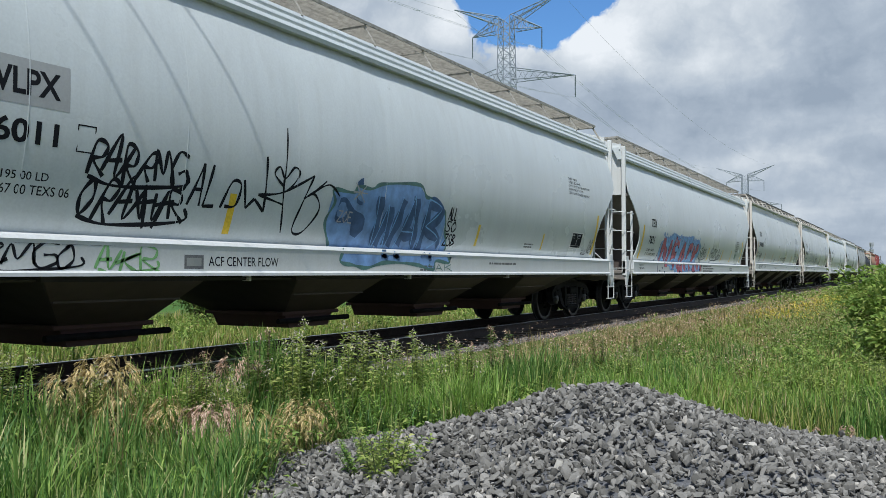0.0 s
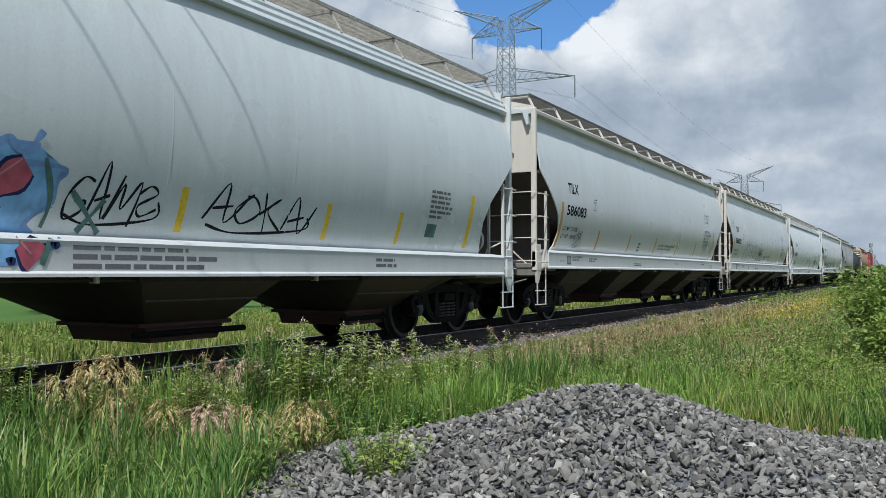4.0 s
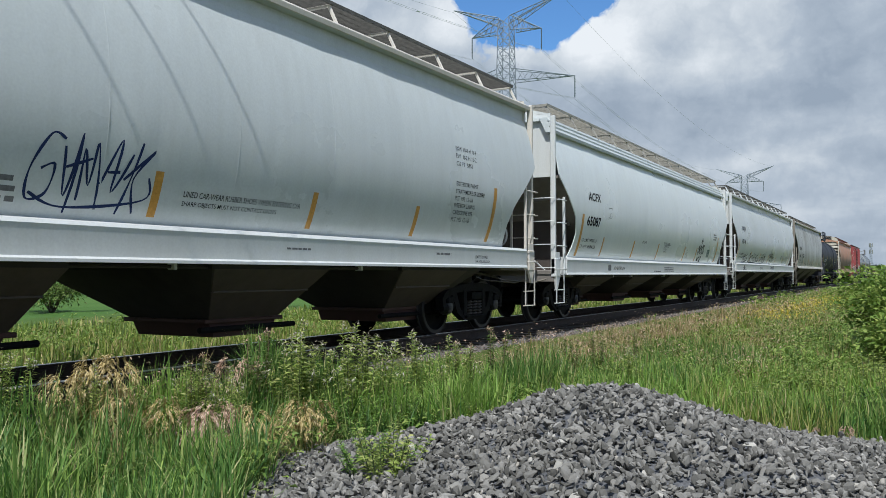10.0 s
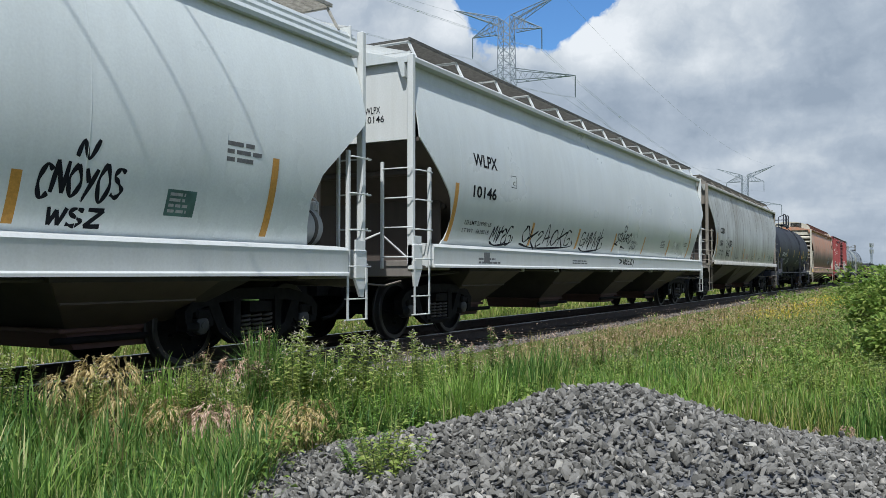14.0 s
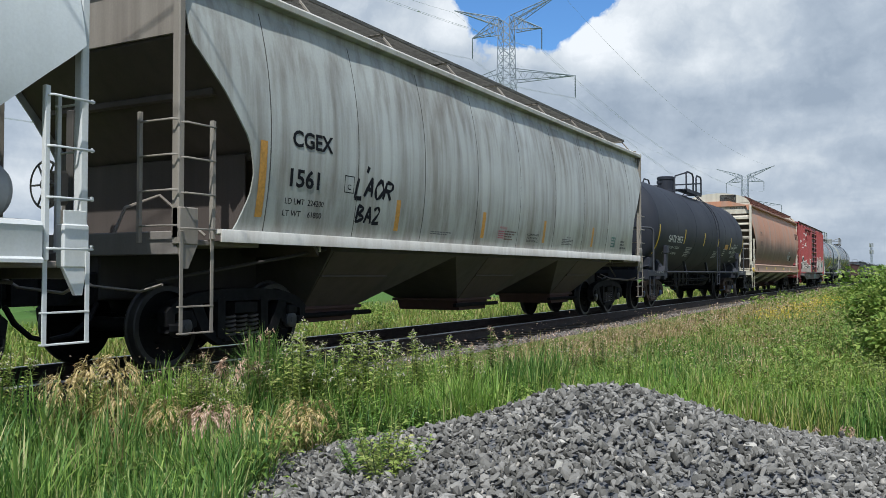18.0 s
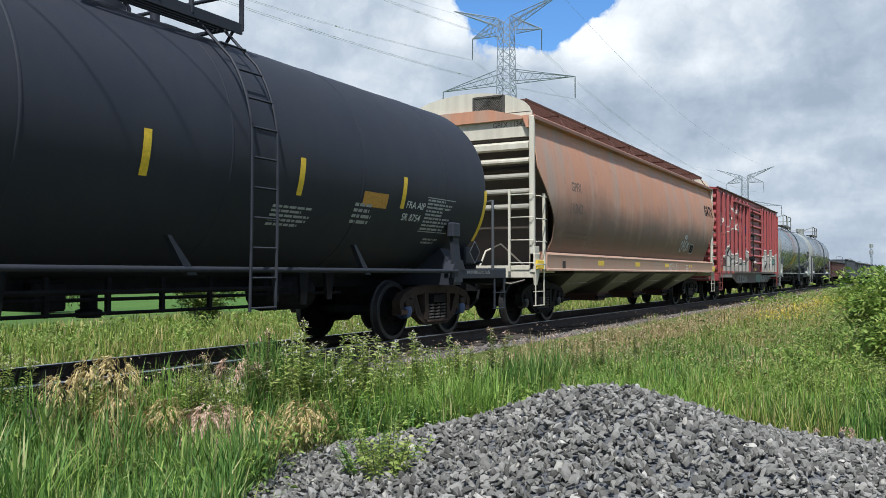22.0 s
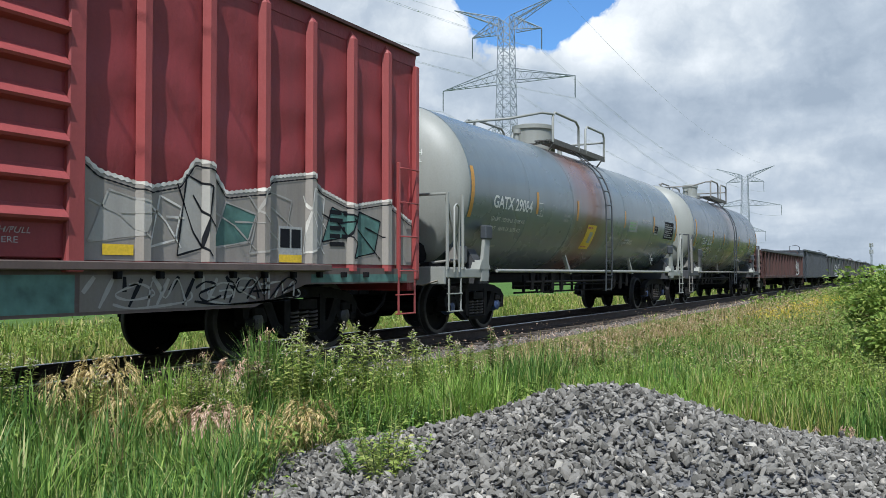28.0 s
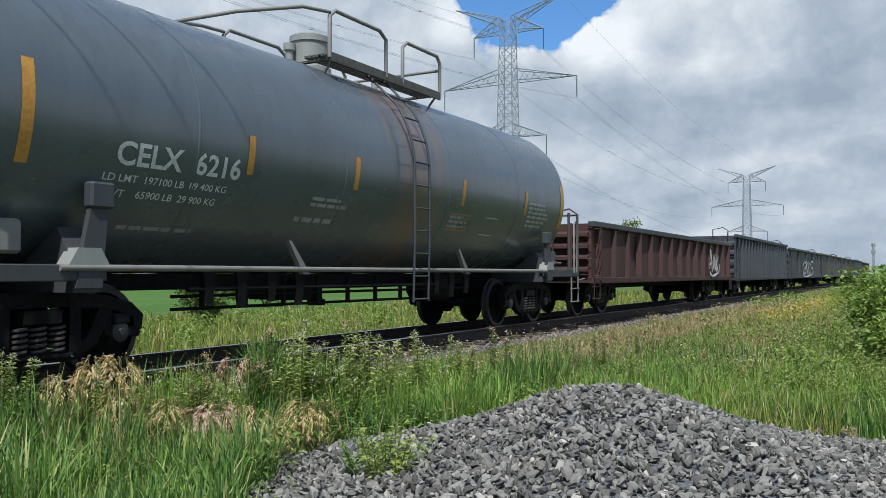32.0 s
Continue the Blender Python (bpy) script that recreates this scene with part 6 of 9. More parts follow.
            part("end_tag", Form().box(min(x + 0.03 * s, x + 0.36 * s), max(x + 0.03 * s, x + 0.36 * s), -1.59, -1.53, 1.13, 1.30, 0.006), M_YELLOW, car, "yellow reflective tag")
        else:
            f.prism([(-yt, lip1 + 0.09), (-0.6, lip1 + 0.3), (0.6, lip1 + 0.3), (yt, lip1 + 0.09)], x + 0.13 * s, x + 0.16 * s, axis="x")
        part("end_panel", f, trim, car)
        f = Form()
        low_end = spec.get("end_low", 3.02) + 0.03

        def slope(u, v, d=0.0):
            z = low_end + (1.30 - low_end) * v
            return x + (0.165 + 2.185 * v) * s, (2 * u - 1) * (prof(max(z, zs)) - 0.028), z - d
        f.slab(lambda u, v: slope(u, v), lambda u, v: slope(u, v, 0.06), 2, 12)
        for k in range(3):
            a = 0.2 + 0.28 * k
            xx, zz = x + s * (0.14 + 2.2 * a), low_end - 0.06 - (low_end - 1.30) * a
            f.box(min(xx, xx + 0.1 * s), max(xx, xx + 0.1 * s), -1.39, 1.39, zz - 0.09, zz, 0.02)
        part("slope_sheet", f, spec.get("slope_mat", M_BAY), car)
        part("shear_plate", Form().box(min(x + 1.16 * s, x + 1.19 * s), max(x + 1.16 * s, x + 1.19 * s), -1.34, 1.34, zb + 0.02, low_end - 0.86 if low_end < 3.2 else low_end - 1.15, 0.004), spec.get("shear_mat", M_BAY), car)
        # beams below 3.1 m have their shade put into a duller colour
        for z0, z1 in spec.get("beams", []):
            part("end_beam", Form().prism([(x + 0.16 * s, z0), (x + 0.03 * s, z0 + 0.02), (x + 0.03 * s, z1), (x + 0.16 * s, z1 + 0.06)], -1.40, 1.40), trim if z0 > 3.1 else M_BAY_LIGHT, car)
        for y in (-1.46, 1.46):
            ztop = spec.get("post_top", lip1 + 0.02)
            f = Form().box(min(x, x + 0.085 * s), max(x, x + 0.085 * s), y - 0.07, y + 0.03, zb + 0.02, ztop, 0.012)
            f.box(min(x + 0.02 * s, x + 0.25 * s), max(x + 0.02 * s, x + 0.25 * s), y - 0.076, y - 0.058, zb + 0.02, zs + 0.1, 0.004)
            part("corner_post", f, trim, car)
        f = Form().box(min(x + 0.10 * s, x + 1.3 * s), max(x + 0.10 * s, x + 1.3 * s), -1.44, 1.44, zb - 0.04, zb + 0.02, 0.01)
        f.box(min(x + 0.02 * s, x + 0.09 * s), max(x + 0.02 * s, x + 0.09 * s), -1.5, 1.5, zb - 0.14, zb + 0.10, 0.01)
        part("end_platform", f, spec.get("platform_mat", M_SLOPE), car)
        f = Form().prism([(x + 0.02 * s, zb - 0.03), (x + 0.26 * s, zb - 0.03), (x + 0.13 * s, zb - 0.28), (x + 0.06 * s, zb - 0.28)], -1.54, -1.50)
        f.box(min(x, x + 0.26 * s), max(x, x + 0.26 * s), -1.55, -1.44, zb - 0.04, zb + 0.34, 0.012)
        part("corner_gusset", f, trim, car)
        f = Form().box(min(x + 0.1 * s, x + 2.6 * s), max(x + 0.1 * s, x + 2.6 * s), -0.26, 0.26, 0.74, zb, 0.02)
        part("centre_sill", f, M_UNDER, car)
        for y in (0.5,):
            f = Form().box(min(x + 0.28 * s, x + 0.40 * s), max(x + 0.28 * s, x + 0.40 * s), y - 0.06, y + 0.06, zb, 2.9, 0.01)
            part("slope_brace", f, M_UNDER_PALE, car)
        if s < 0 and "tank_mat" not in spec:
            f = Form().lathe([(0.0, -0.45), (0.20, -0.45), (0.25, -0.38), (0.25, 0.38), (0.20, 0.45), (0.0, 0.45)], 24, (x - 0.95, -1.0, zb + 0.62), "x")
            tank = part("air_reservoir", f, M_PLATE, car)
            for k in (-0.25, 0.25):
                part("strap", Form().lathe([(0.25, k - 0.03), (0.258, k - 0.03), (0.258, k + 0.03), (0.25, k + 0.03)], 24, (x - 0.95, -1.0, zb + 0.62), "x").box(x - 0.98 + k, x - 0.92 + k, -1.05, -0.95, zb, zb + 0.4, 0.004), M_UNDER_PALE, tank)
        rod(car, [(x + 0.3 * s, -0.2, zb + 0.05), (x + 0.4 * s, -0.3, zb + 0.4), (x + 0.7 * s, -0.5, zb + 0.55), (x + 1.0 * s, -0.9, zb + 0.1)], 0.02, trim, "brake_pipe")
        ladder(car, x, s, trim, zb, spec.get("ladder_top", 2.62), rungs=4, end=True)
        coupler(car, x, -s)
        truck(car, x + spec.get("truck", 1.6) * s, spec.get("caps", "grey"))
    hand_brake(car, -0.12 + 0.0, 0.35, 2.0, trim)
    # number on the front end sheet
    for k, text in enumerate(spec.get("end_text", [])):
        v, f = glyphs(text, 0.01)
        w, z = 0.07 * len(text), spec.get("end_z", 3.92) - 0.14 * k
        part("lettering", Form().add([(0.126, -0.60 - w * p[0], z + 0.105 * p[1]) for p in v], f), spec.get("end_ink", M_INK), car, smooth=0, tidy=False)
    # bays with their outlet gates
    bays, b0 = spec.get("bays", 4), spec.get("bay0", 2.3)
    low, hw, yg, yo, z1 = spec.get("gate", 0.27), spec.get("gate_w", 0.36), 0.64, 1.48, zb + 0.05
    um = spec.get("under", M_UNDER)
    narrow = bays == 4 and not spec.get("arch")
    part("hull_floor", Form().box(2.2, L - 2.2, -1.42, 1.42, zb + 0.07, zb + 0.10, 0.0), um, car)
    g0 = b0 + 1.1
    gates = [g0 + (L - 2 * g0) * k / (bays - 1) for k in range(bays)]
    gates = spec.get("gates", gates)
    tops = [b0] + [(p + q) / 2 for p, q in zip(gates, gates[1:])] + [L - b0]
    for k, xm in enumerate(gates):
        xa, xb, zg = tops[k], tops[k + 1], low + 0.20
        if narrow:
            xa, xb = xm - hw - 0.80, xm + hw + 0.04 if k < bays - 1 else L - b0
        zc = z1 - 0.10
        vs = [(xa, -yo, z1), (xb, -yo, z1), (xb, yo, z1), (xa, yo, z1), (xa, -yo, zc), (xb, -yo, zc), (xb, yo, zc), (xa, yo, zc)]
        vs += [(xm - hw, -yg, zg), (xm + hw, -yg, zg), (xm + hw, yg, zg), (xm - hw, yg, zg)]
        fs = [[a + o, (a + 1) % 4 + o, (a + 1) % 4 + o + 4, a + o + 4] for o in (0, 4) for a in range(4)] + [[0, 1, 2, 3], [8, 9, 10, 11]]
        # the bay's colour is darkened for the shade under the hull
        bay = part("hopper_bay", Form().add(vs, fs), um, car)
        # the steep outer plate over the gate, its colour lightened for a lit face
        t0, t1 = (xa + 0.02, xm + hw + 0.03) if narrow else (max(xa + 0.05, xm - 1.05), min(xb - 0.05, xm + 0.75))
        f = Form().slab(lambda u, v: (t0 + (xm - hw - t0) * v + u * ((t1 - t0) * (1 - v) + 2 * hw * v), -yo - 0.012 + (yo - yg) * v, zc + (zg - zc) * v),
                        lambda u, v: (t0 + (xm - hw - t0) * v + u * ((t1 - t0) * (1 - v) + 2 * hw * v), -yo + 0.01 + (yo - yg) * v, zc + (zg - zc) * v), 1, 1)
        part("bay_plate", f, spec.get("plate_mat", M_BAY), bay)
        v = 0.42
        f = Form().box(t0 + (xm - hw - t0) * v, t0 + (xm - hw - t0) * v + (t1 - t0) * (1 - v) + 2 * hw * v, -yo - 0.035 + (yo - yg) * v, -yo + 0.02 + (yo - yg) * v, zc + (zg - zc) * v - 0.012, zc + (zg - zc) * v + 0.012, 0.004)
        part("plate_rib", f, spec.get("plate_mat", M_BAY), bay)
        f = Form().box(xm - hw - 0.10, xm + hw + 0.10, -yg - 0.05, yg + 0.05, zg - 0.03, zg + 0.02, 0.01)
        f.prism([(xm - hw, zg - 0.02), (xm + hw, zg - 0.02), (xm + hw - 0.1, low), (xm - hw + 0.1, low)], -yg, yg)
        gate = part("outlet_gate", f, M_GATE, bay)
        part("gate_pinion", Form().tube([(xm - hw - 0.2, -yg - 0.06, low + 0.10), (xm + hw + 0.3, -yg - 0.06, low + 0.10)], 0.035, 8), M_TRUCK, bay)
    for k in range(9):
        x = 2.4 + (L - 4.8) * k / 8
        part("pipe_clip", Form().box(x - 0.02, x + 0.02, -1.46, -1.36, zb - 0.06, zb + 0.01, 0.004), sill, car)
    part("train_pipe", Form().tube([(0.3, -0.9, 0.95), (2.6, -1.40, zb - 0.03), (L - 2.6, -1.40, zb - 0.03), (L - 0.3, -0.9, 0.95)], 0.022, 6), M_UNDER, car)
    # writing, tape and paint on the near side
    kind = ""
    for item in spec["marks"]:
        was, kind, a = kind, item[0], item[1:]
        if kind == "T":
            lettering(*a[:5], lambda x, z: side(x, z) - 0.0006, a[5] if len(a) > 5 else M_INK, car, a[6] if len(a) > 6 else 0.026 if a[4] - a[3] > 0.15 else 0.006)
        elif kind == "B":
            bars(*a[:5], lambda x, z: side(x, z) - 0.0006, a[5] if len(a) > 5 else M_FAINT, car, spec["seed"])
        elif kind == "Y":
            patch(a[0], a[0] + a[3], a[1], a[2], side, a[4] if len(a) > 4 else M_AMBER, car)
        elif kind == "F":
            frame_box(*a[:4], 0.012, side, M_INK, car)
        elif kind == "P":
            deep = 0.0007 if was == "P" else 0.0
            patch(*a[:4], lambda x, z: side(x, z) - deep, a[4], car, "plate")
        elif kind == "G":
            lines = scrawl(*a[:6])
            brush(lines, a[6], lambda x, z: side(x, z) - 0.0012, a[7], car, label=a[8] if len(a) > 8 else "")
        elif kind == "W":
            brush(a[0], a[1], lambda x, z: side(x, z) - 0.0012, a[2], car, label=a[3] if len(a) > 3 else "")
        elif kind in ("W1", "W2", "W3"):
            deep = {"W1": 0.003, "W2": 0.0055, "W3": 0.0075}[kind]
            brush(a[0], a[1], lambda x, z: side(x, z) - deep, a[2], car, label=a[3] if len(a) > 3 else "")
        elif kind == "PIECE":
            decal("graffiti", a[0], [tuple(range(len(a[0])))], lambda x, z: side(x, z) - 0.0005, a[1], car, "sprayed ground of a painted piece")
            brush([a[0] + [a[0][0]]], 0.06, lambda x, z: side(x, z) - 0.0011, a[2], car)
    TRAIN.append((car, front))
    return car


def blob(x0, x1, z0, z1, n, seed, depth=0.2):
    """A cloud-like outline, filled, for the ground of a painted piece."""
    rnd = random.Random(seed)
    pts = []
    for k in range(n):
        a = 2 * math.pi * k / n
        r = 1 - depth * rnd.random()
        c, s = math.cos(a), math.sin(a)
        pts.append(((x0 + x1) / 2 + (x1 - x0) / 2 * r * math.copysign(abs(c) ** 0.6, c), (z0 + z1) / 2 + (z1 - z0) / 2 * r * math.copysign(abs(s) ** 0.6, s)))
    return pts


def tank_car(label, front, rear, mat, head, spec):
    """A tank car: cylinder with dished heads on stub sills."""
    L = rear - front
    car = tagged(new("tank_car"), label, "tank car", "tank cars of the train")
    R, zc = spec["R"], spec["zc"]
    h0, h1 = spec["ends"]
    dish = 0.55
    frame_mat, rail_mat = spec["frame"], spec["rails"]

    def side(x, z):
        return -math.sqrt(max(R * R - (z - zc) ** 2, 0.01)) - 0.0045

    n = 24
    f = Form()
    f.lathe([(R + 0.003 * math.sin(2.1 * k) * (0 < k < n), h0 + dish + (h1 - h0 - 2 * dish) * k / n) for k in range(n + 1)], 72, (0, 0, zc), "x")
    shell = part("tank", f, mat, car, smooth=60)
    for x, s in ((h0, 1), (h1, -1)):
        prof = [(R * math.cos(a), x + s * dish * (1 - math.sin(a))) for a in (math.pi / 2 * k / 12 for k in range(13))]
        part("tank_head", Form().lathe(prof, 72, (0, 0, zc), "x"), head, car, smooth=60)
    for x in spec.get("rings", []):
        part("weld_ring", Form().lathe([(R, x - 0.02), (R + 0.007, x - 0.01), (R + 0.007, x + 0.01), (R, x + 0.02)], 60, (0, 0, zc), "x"), mat, car, smooth=60)
    for xa, xb in spec.get("bands", []):
        part("stained_band", Form().lathe([(R + 0.003, xa), (R + 0.006, (xa + xb) / 2), (R + 0.003, xb)], 60, (0, 0, zc), "x"), M_STAIN, car, "rust-stained band", smooth=60)
    # dome, platform and its rails
    xm = spec["dome"]
    top = zc + R
    dr, dh = spec["dome_size"]
    d = Form().lathe([(dr * 1.15, -0.12), (dr * 1.15, 0.06), (dr, 0.08), (dr, dh - 0.12), (dr * 1.08, dh - 0.12), (dr * 1.08, dh - 0.03), (dr * 0.9, dh), (0.0, dh)], 28, (xm, 0, top), "z")
    part("manway", d, spec.get("dome_mat", mat), car)
    pf = Form()
    p0, p1 = spec["deck"]
    for s in (-1, 1):
        pf.box(p0, p1, min(s * 0.96, s * 0.99), max(s * 0.96, s * 0.99), top - 0.10, top + 0.03, 0.005)
        for x in (p0 + 0.1, p1 - 0.1):
            pf.tube([(x, s * 0.95, top - 0.05), (x, s * 0.8, zc + math.sqrt(R * R - 0.64))], 0.02, 5)
    pf.box(p0 + 0.08, p0 + 0.14, -0.97, 0.97, top - 0.06, top - 0.025, 0.004).box(p1 - 0.14, p1 - 0.08, -0.97, 0.97, top - 0.06, top - 0.025, 0.004)
    deck = part("platform", pf, spec.get("deck_mat", rail_mat), car)
    for s in (-1, 1):
        for k in range(6):
            y = s * (0.55 + 0.07 * k)
            part("slat", Form().box(p0, p1, y - 0.02, y + 0.02, top - 0.02, top + 0.02, 0.004), spec.get("deck_mat", rail_mat), deck)
    for x in (p0 + 0.45, p1 - 0.35):
        part("valve", Form().lathe([(0.0, 0.4), (0.09, 0.4), (0.09, 0.3), (0.06, 0.28), (0.06, 0.0)], 12, (x, 0.1, top - 0.02), "z"), spec.get("dome_mat", mat), car)
    hr = spec.get("rail_h", 0.62)
    for s in (-1, 1):
        y = s * 0.97
        rod(car, [(p0, y, top - 0.05), (p0, y, top + hr - 0.1), (p0 + 0.12, y, top + hr), ((p0 + p1) / 2 - 0.3, y, top + hr), ((p0 + p1) / 2 - 0.12, y, top + hr - 0.1), ((p0 + p1) / 2 - 0.12, y, top - 0.05)], 0.03, rail_mat, "hand_rail", 8)
        rod(car, [((p0 + p1) / 2 + 0.35, y, top - 0.05), ((p0 + p1) / 2 + 0.35, y, top + hr - 0.1), ((p0 + p1) / 2 + 0.47, y, top + hr), (p1 - 0.1, y, top + hr), (p1, y, top + hr - 0.1), (p1, y, top - 0.05)], 0.03, rail_mat, "hand_rail", 8)
    if spec.get("nose", True):
        rod(car, [(p0, -0.97, top + hr - 0.05), (p0 - 0.5, -0.9, top + hr - 0.10), (p0 - 1.3, -0.5, top + 0.30), (p0 - 1.36, 0.5, top + 0.30), (p0 - 0.5, 0.9, top + hr - 0.10), (p0, 0.97, top + hr - 0.05)], 0.026, rail_mat, "hand_rail", 8)
    else:
        for q in (-0.8, 0.8):
            rod(car, [(p0 - 0.95, q, top - 0.2), (p0 - 0.95, q, top + 0.28), (p0 - 0.85, q, top + 0.38), (p0, q * 1.2, top + hr - 0.05)], 0.026, rail_mat, "hand_rail", 8)
    rod(car, [(p1, -0.97, top + 0.4), (p1, 0.97, top + 0.4)], 0.026, rail_mat, "hand_rail", 8)
    # side ladder over the curve
    xl = spec["ladder"]
    lad = None
    for dx in (-0.21, 0.21):
        pts = [(xl + dx, -0.75, top + 0.02)]
        for k in range(9):
            a = math.pi * (0.30 + 0.20 * k / 8)
            pts.append((xl + dx, -(R + 0.14) * math.sin(a), zc + (R + 0.14) * math.cos(a)))
        pts += [(xl + dx, -R - 0.14, 1.5), (xl + dx, -R - 0.12, 0.62)]
        o = part("ladder" if lad is None else "stile", Form().tube(pts, 0.018, 6), spec.get("ladder_mat", rail_mat), car if lad is None else lad, smooth=60)
        lad = lad or o
    for k in range(11):
        z = 0.66 + k * 0.33
        if z < zc:
            y = -R - 0.13
        else:
            y = -math.sqrt(max((R + 0.14) ** 2 - (z - zc) ** 2, 0.3))
        rod(lad, [(xl - 0.21, y, z), (xl + 0.21, y, z)], 0.014, spec.get("ladder_mat", rail_mat), "rung")
    # sills, bolsters, side rods, platforms at the ends
    f = Form().box(0.1, 2.9, -0.24, 0.24, 0.72, 1.02, 0.02).box(L - 2.9, L - 0.1, -0.24, 0.24, 0.72, 1.02, 0.02).box(2.7, L - 2.7, -0.30, 0.30, 0.84, 1.03, 0.01)
    part("centre_sill", f, M_TRUCK, car)
    rod(car, [(1.9, -1.46, 1.08), (L - 1.9, -1.46, 1.08)], 0.032, rail_mat, "side_rod", 8)
    for k in range(spec.get("stays", 2)):
        x = 1.9 + (L - 3.8) * (k + 0.8) / (spec.get("stays", 2) + 0.6)
        part("stay", Form().prism([(x - 0.05, 1.02), (x + 0.08, 1.02), (x - 0.28, 1.42), (x - 0.33, 1.42)], -1.47, -1.40), rail_mat, car)
    for x, s in ((spec.get("start", 0.0), 1), (L, -1)):
        tx = x + spec.get("saddle", 1.85) * s
        f = Form().prism([(tx - 0.14 * s, 0.90), (tx + 0.14 * s, 0.90), (tx + 0.20 * s, 1.72), (tx + 0.03 * s, 1.72)], -1.47, -1.41)
        part("saddle_strap", f, frame_mat, car)
        f = Form()
        f.prism([(-1.44, 0.86), (1.44, 0.86), (1.44, 1.1), (1.2, 1.45), (0.7, 1.12), (-0.7, 1.12), (-1.2, 1.45), (-1.44, 1.1)], tx - 0.14, tx + 0.14, axis="x")
        part("saddle", f, spec.get("cradle", frame_mat), car)
        part("saddle_cap", Form().box(tx + 0.12 * s - 0.13, tx + 0.12 * s + 0.13, -1.50, -1.38, 1.62, 1.86, 0.02), M_BLACK_CAR if frame_mat is M_BLACK_CAR else M_SLATE, car)
        part("saddle_foot", Form().prism([(tx - 0.22, 1.10), (tx + 0.22, 1.10), (tx + 0.12, 1.26), (tx - 0.12, 1.26)], -1.475, -1.30), spec.get("saddle_cap", frame_mat), car)
        part("valve_box", Form().box(min(x + 0.85 * s, x + 1.2 * s), max(x + 0.85 * s, x + 1.2 * s), -1.25, -1.0, 1.2, 1.5, 0.03).tube([(x + 1.0 * s, -1.2, 1.28), (x + 0.6 * s, -1.25, 1.25), (x + 0.3 * s, -0.8, 1.18)], 0.022, 6), M_BLACK_CAR if frame_mat is M_BLACK_CAR else M_PLATE_DIM, car)
        if spec.get("brace"):
            rod(car, [(x + 0.12 * s, -1.42, 2.25), (x + 0.62 * s, -1.42, 1.14)], 0.032, frame_mat, "diagonal_brace")
        f = Form().box(min(x + 0.05 * s, tx + 0.2 * s), max(x + 0.05 * s, tx + 0.2 * s), -1.46, -1.38, 0.96, 1.11, 0.01)
        f.box(min(x + 0.05 * s, x + 0.75 * s), max(x + 0.05 * s, x + 0.75 * s), -1.45, 1.45, 1.08, 1.13, 0.01)
        f.box(min(x, x + 0.07 * s), max(x, x + 0.07 * s), -1.45, 1.45, 0.86, 1.14, 0.01)
        part("end_platform", f, frame_mat, car)
        part("brake_cylinder", Form().lathe([(0.0, -0.55), (0.15, -0.55), (0.2, -0.48), (0.2, 0.48), (0.15, 0.55), (0.0, 0.55)], 18, (x + 0.50 * s, -0.2, 1.36), "y").box(min(x + 0.30 * s, x + 0.72 * s), max(x + 0.30 * s, x + 0.72 * s), -1.0, 0.7, 1.12, 1.22, 0.01), M_TRUCK, car)
        if spec.get("hoops", True):
            for xx in (x + 0.10 * s, x + 0.62 * s):
                rod(car, [(xx, -1.45, 1.1), (xx, -1.45, 2.32)], 0.03, frame_mat, "rail_post", 6)
            rod(car, [(x + 0.10 * s, -1.45, 2.30), (x + 0.10 * s, 1.45, 2.30)], 0.024, frame_mat, "hand_rail")
        else:
            hoop = [(x + 0.55 * s, -1.45, 1.1), (x + 0.55 * s, -1.45, 2.18), (x + 0.53 * s, -1.44, 2.27), (x + 0.45 * s, -1.40, 2.32), (x + 0.25 * s, -1.25, 2.33), (x + 0.14 * s, -1.0, 2.33)]
            rod(car, hoop + [(p, -q, z) for p, q, z in hoop[::-1]], 0.028, M_SLATE_DARK, "hand_rail", 8)
        if spec.get("hoops", True):
            rod(car, [(x + 0.26 * s, -1.49, 1.05), (x + 0.26 * s, -1.49, 2.1), (x + 0.33 * s, -1.49, 2.15), (x + 0.42 * s, -1.49, 2.1), (x + 0.42 * s, -1.49, 1.05)], 0.018, rail_mat, "grab_iron")
        st = Form()
        for dx in (0.1, 0.5):
            st.box(min(x + dx * s, x + (dx + 0.04) * s), max(x + dx * s, x + (dx + 0.04) * s), -1.48, -1.46, 0.42, 0.95, 0.003)
        for z in (0.42, 0.70):
            st.box(min(x + 0.1 * s, x + 0.54 * s), max(x + 0.1 * s, x + 0.54 * s), -1.5, -1.44, z, z + 0.018, 0.003)
        part("sill_step", st, rail_mat, car)
        coupler(car, x, -s)
        truck(car, x + (spec.get("truck", 1.85) if s > 0 else 1.85) * s, spec["caps"], spec.get("rusty", False))
    f = Form().lathe([(0.0, -0.5), (0.18, -0.5), (0.22, -0.42), (0.22, 0.42), (0.18, 0.5), (0.0, 0.5)], 16, (L * 0.66, -0.6, 0.78), "x")
    part("air_reservoir", f, M_TRUCK, car)
    f = Form()
    for k in range(7):
        x = L * 0.28 + k * 0.7
        f.box(x, x + 0.05, -0.9, -0.85, 0.62, 1.0, 0.004)
    f.tube([(L * 0.25, -0.88, 0.78), (L * 0.72, -0.88, 0.78)], 0.02, 5).tube([(L * 0.25, -0.88, 0.64), (L * 0.60, -0.88, 0.64)], 0.02, 5)
    f.box(L * 0.43, L * 0.455, -0.45, 0.45, 0.66, 0.95, 0.02)
    part("brake_rigging", f, M_TRUCK, car)
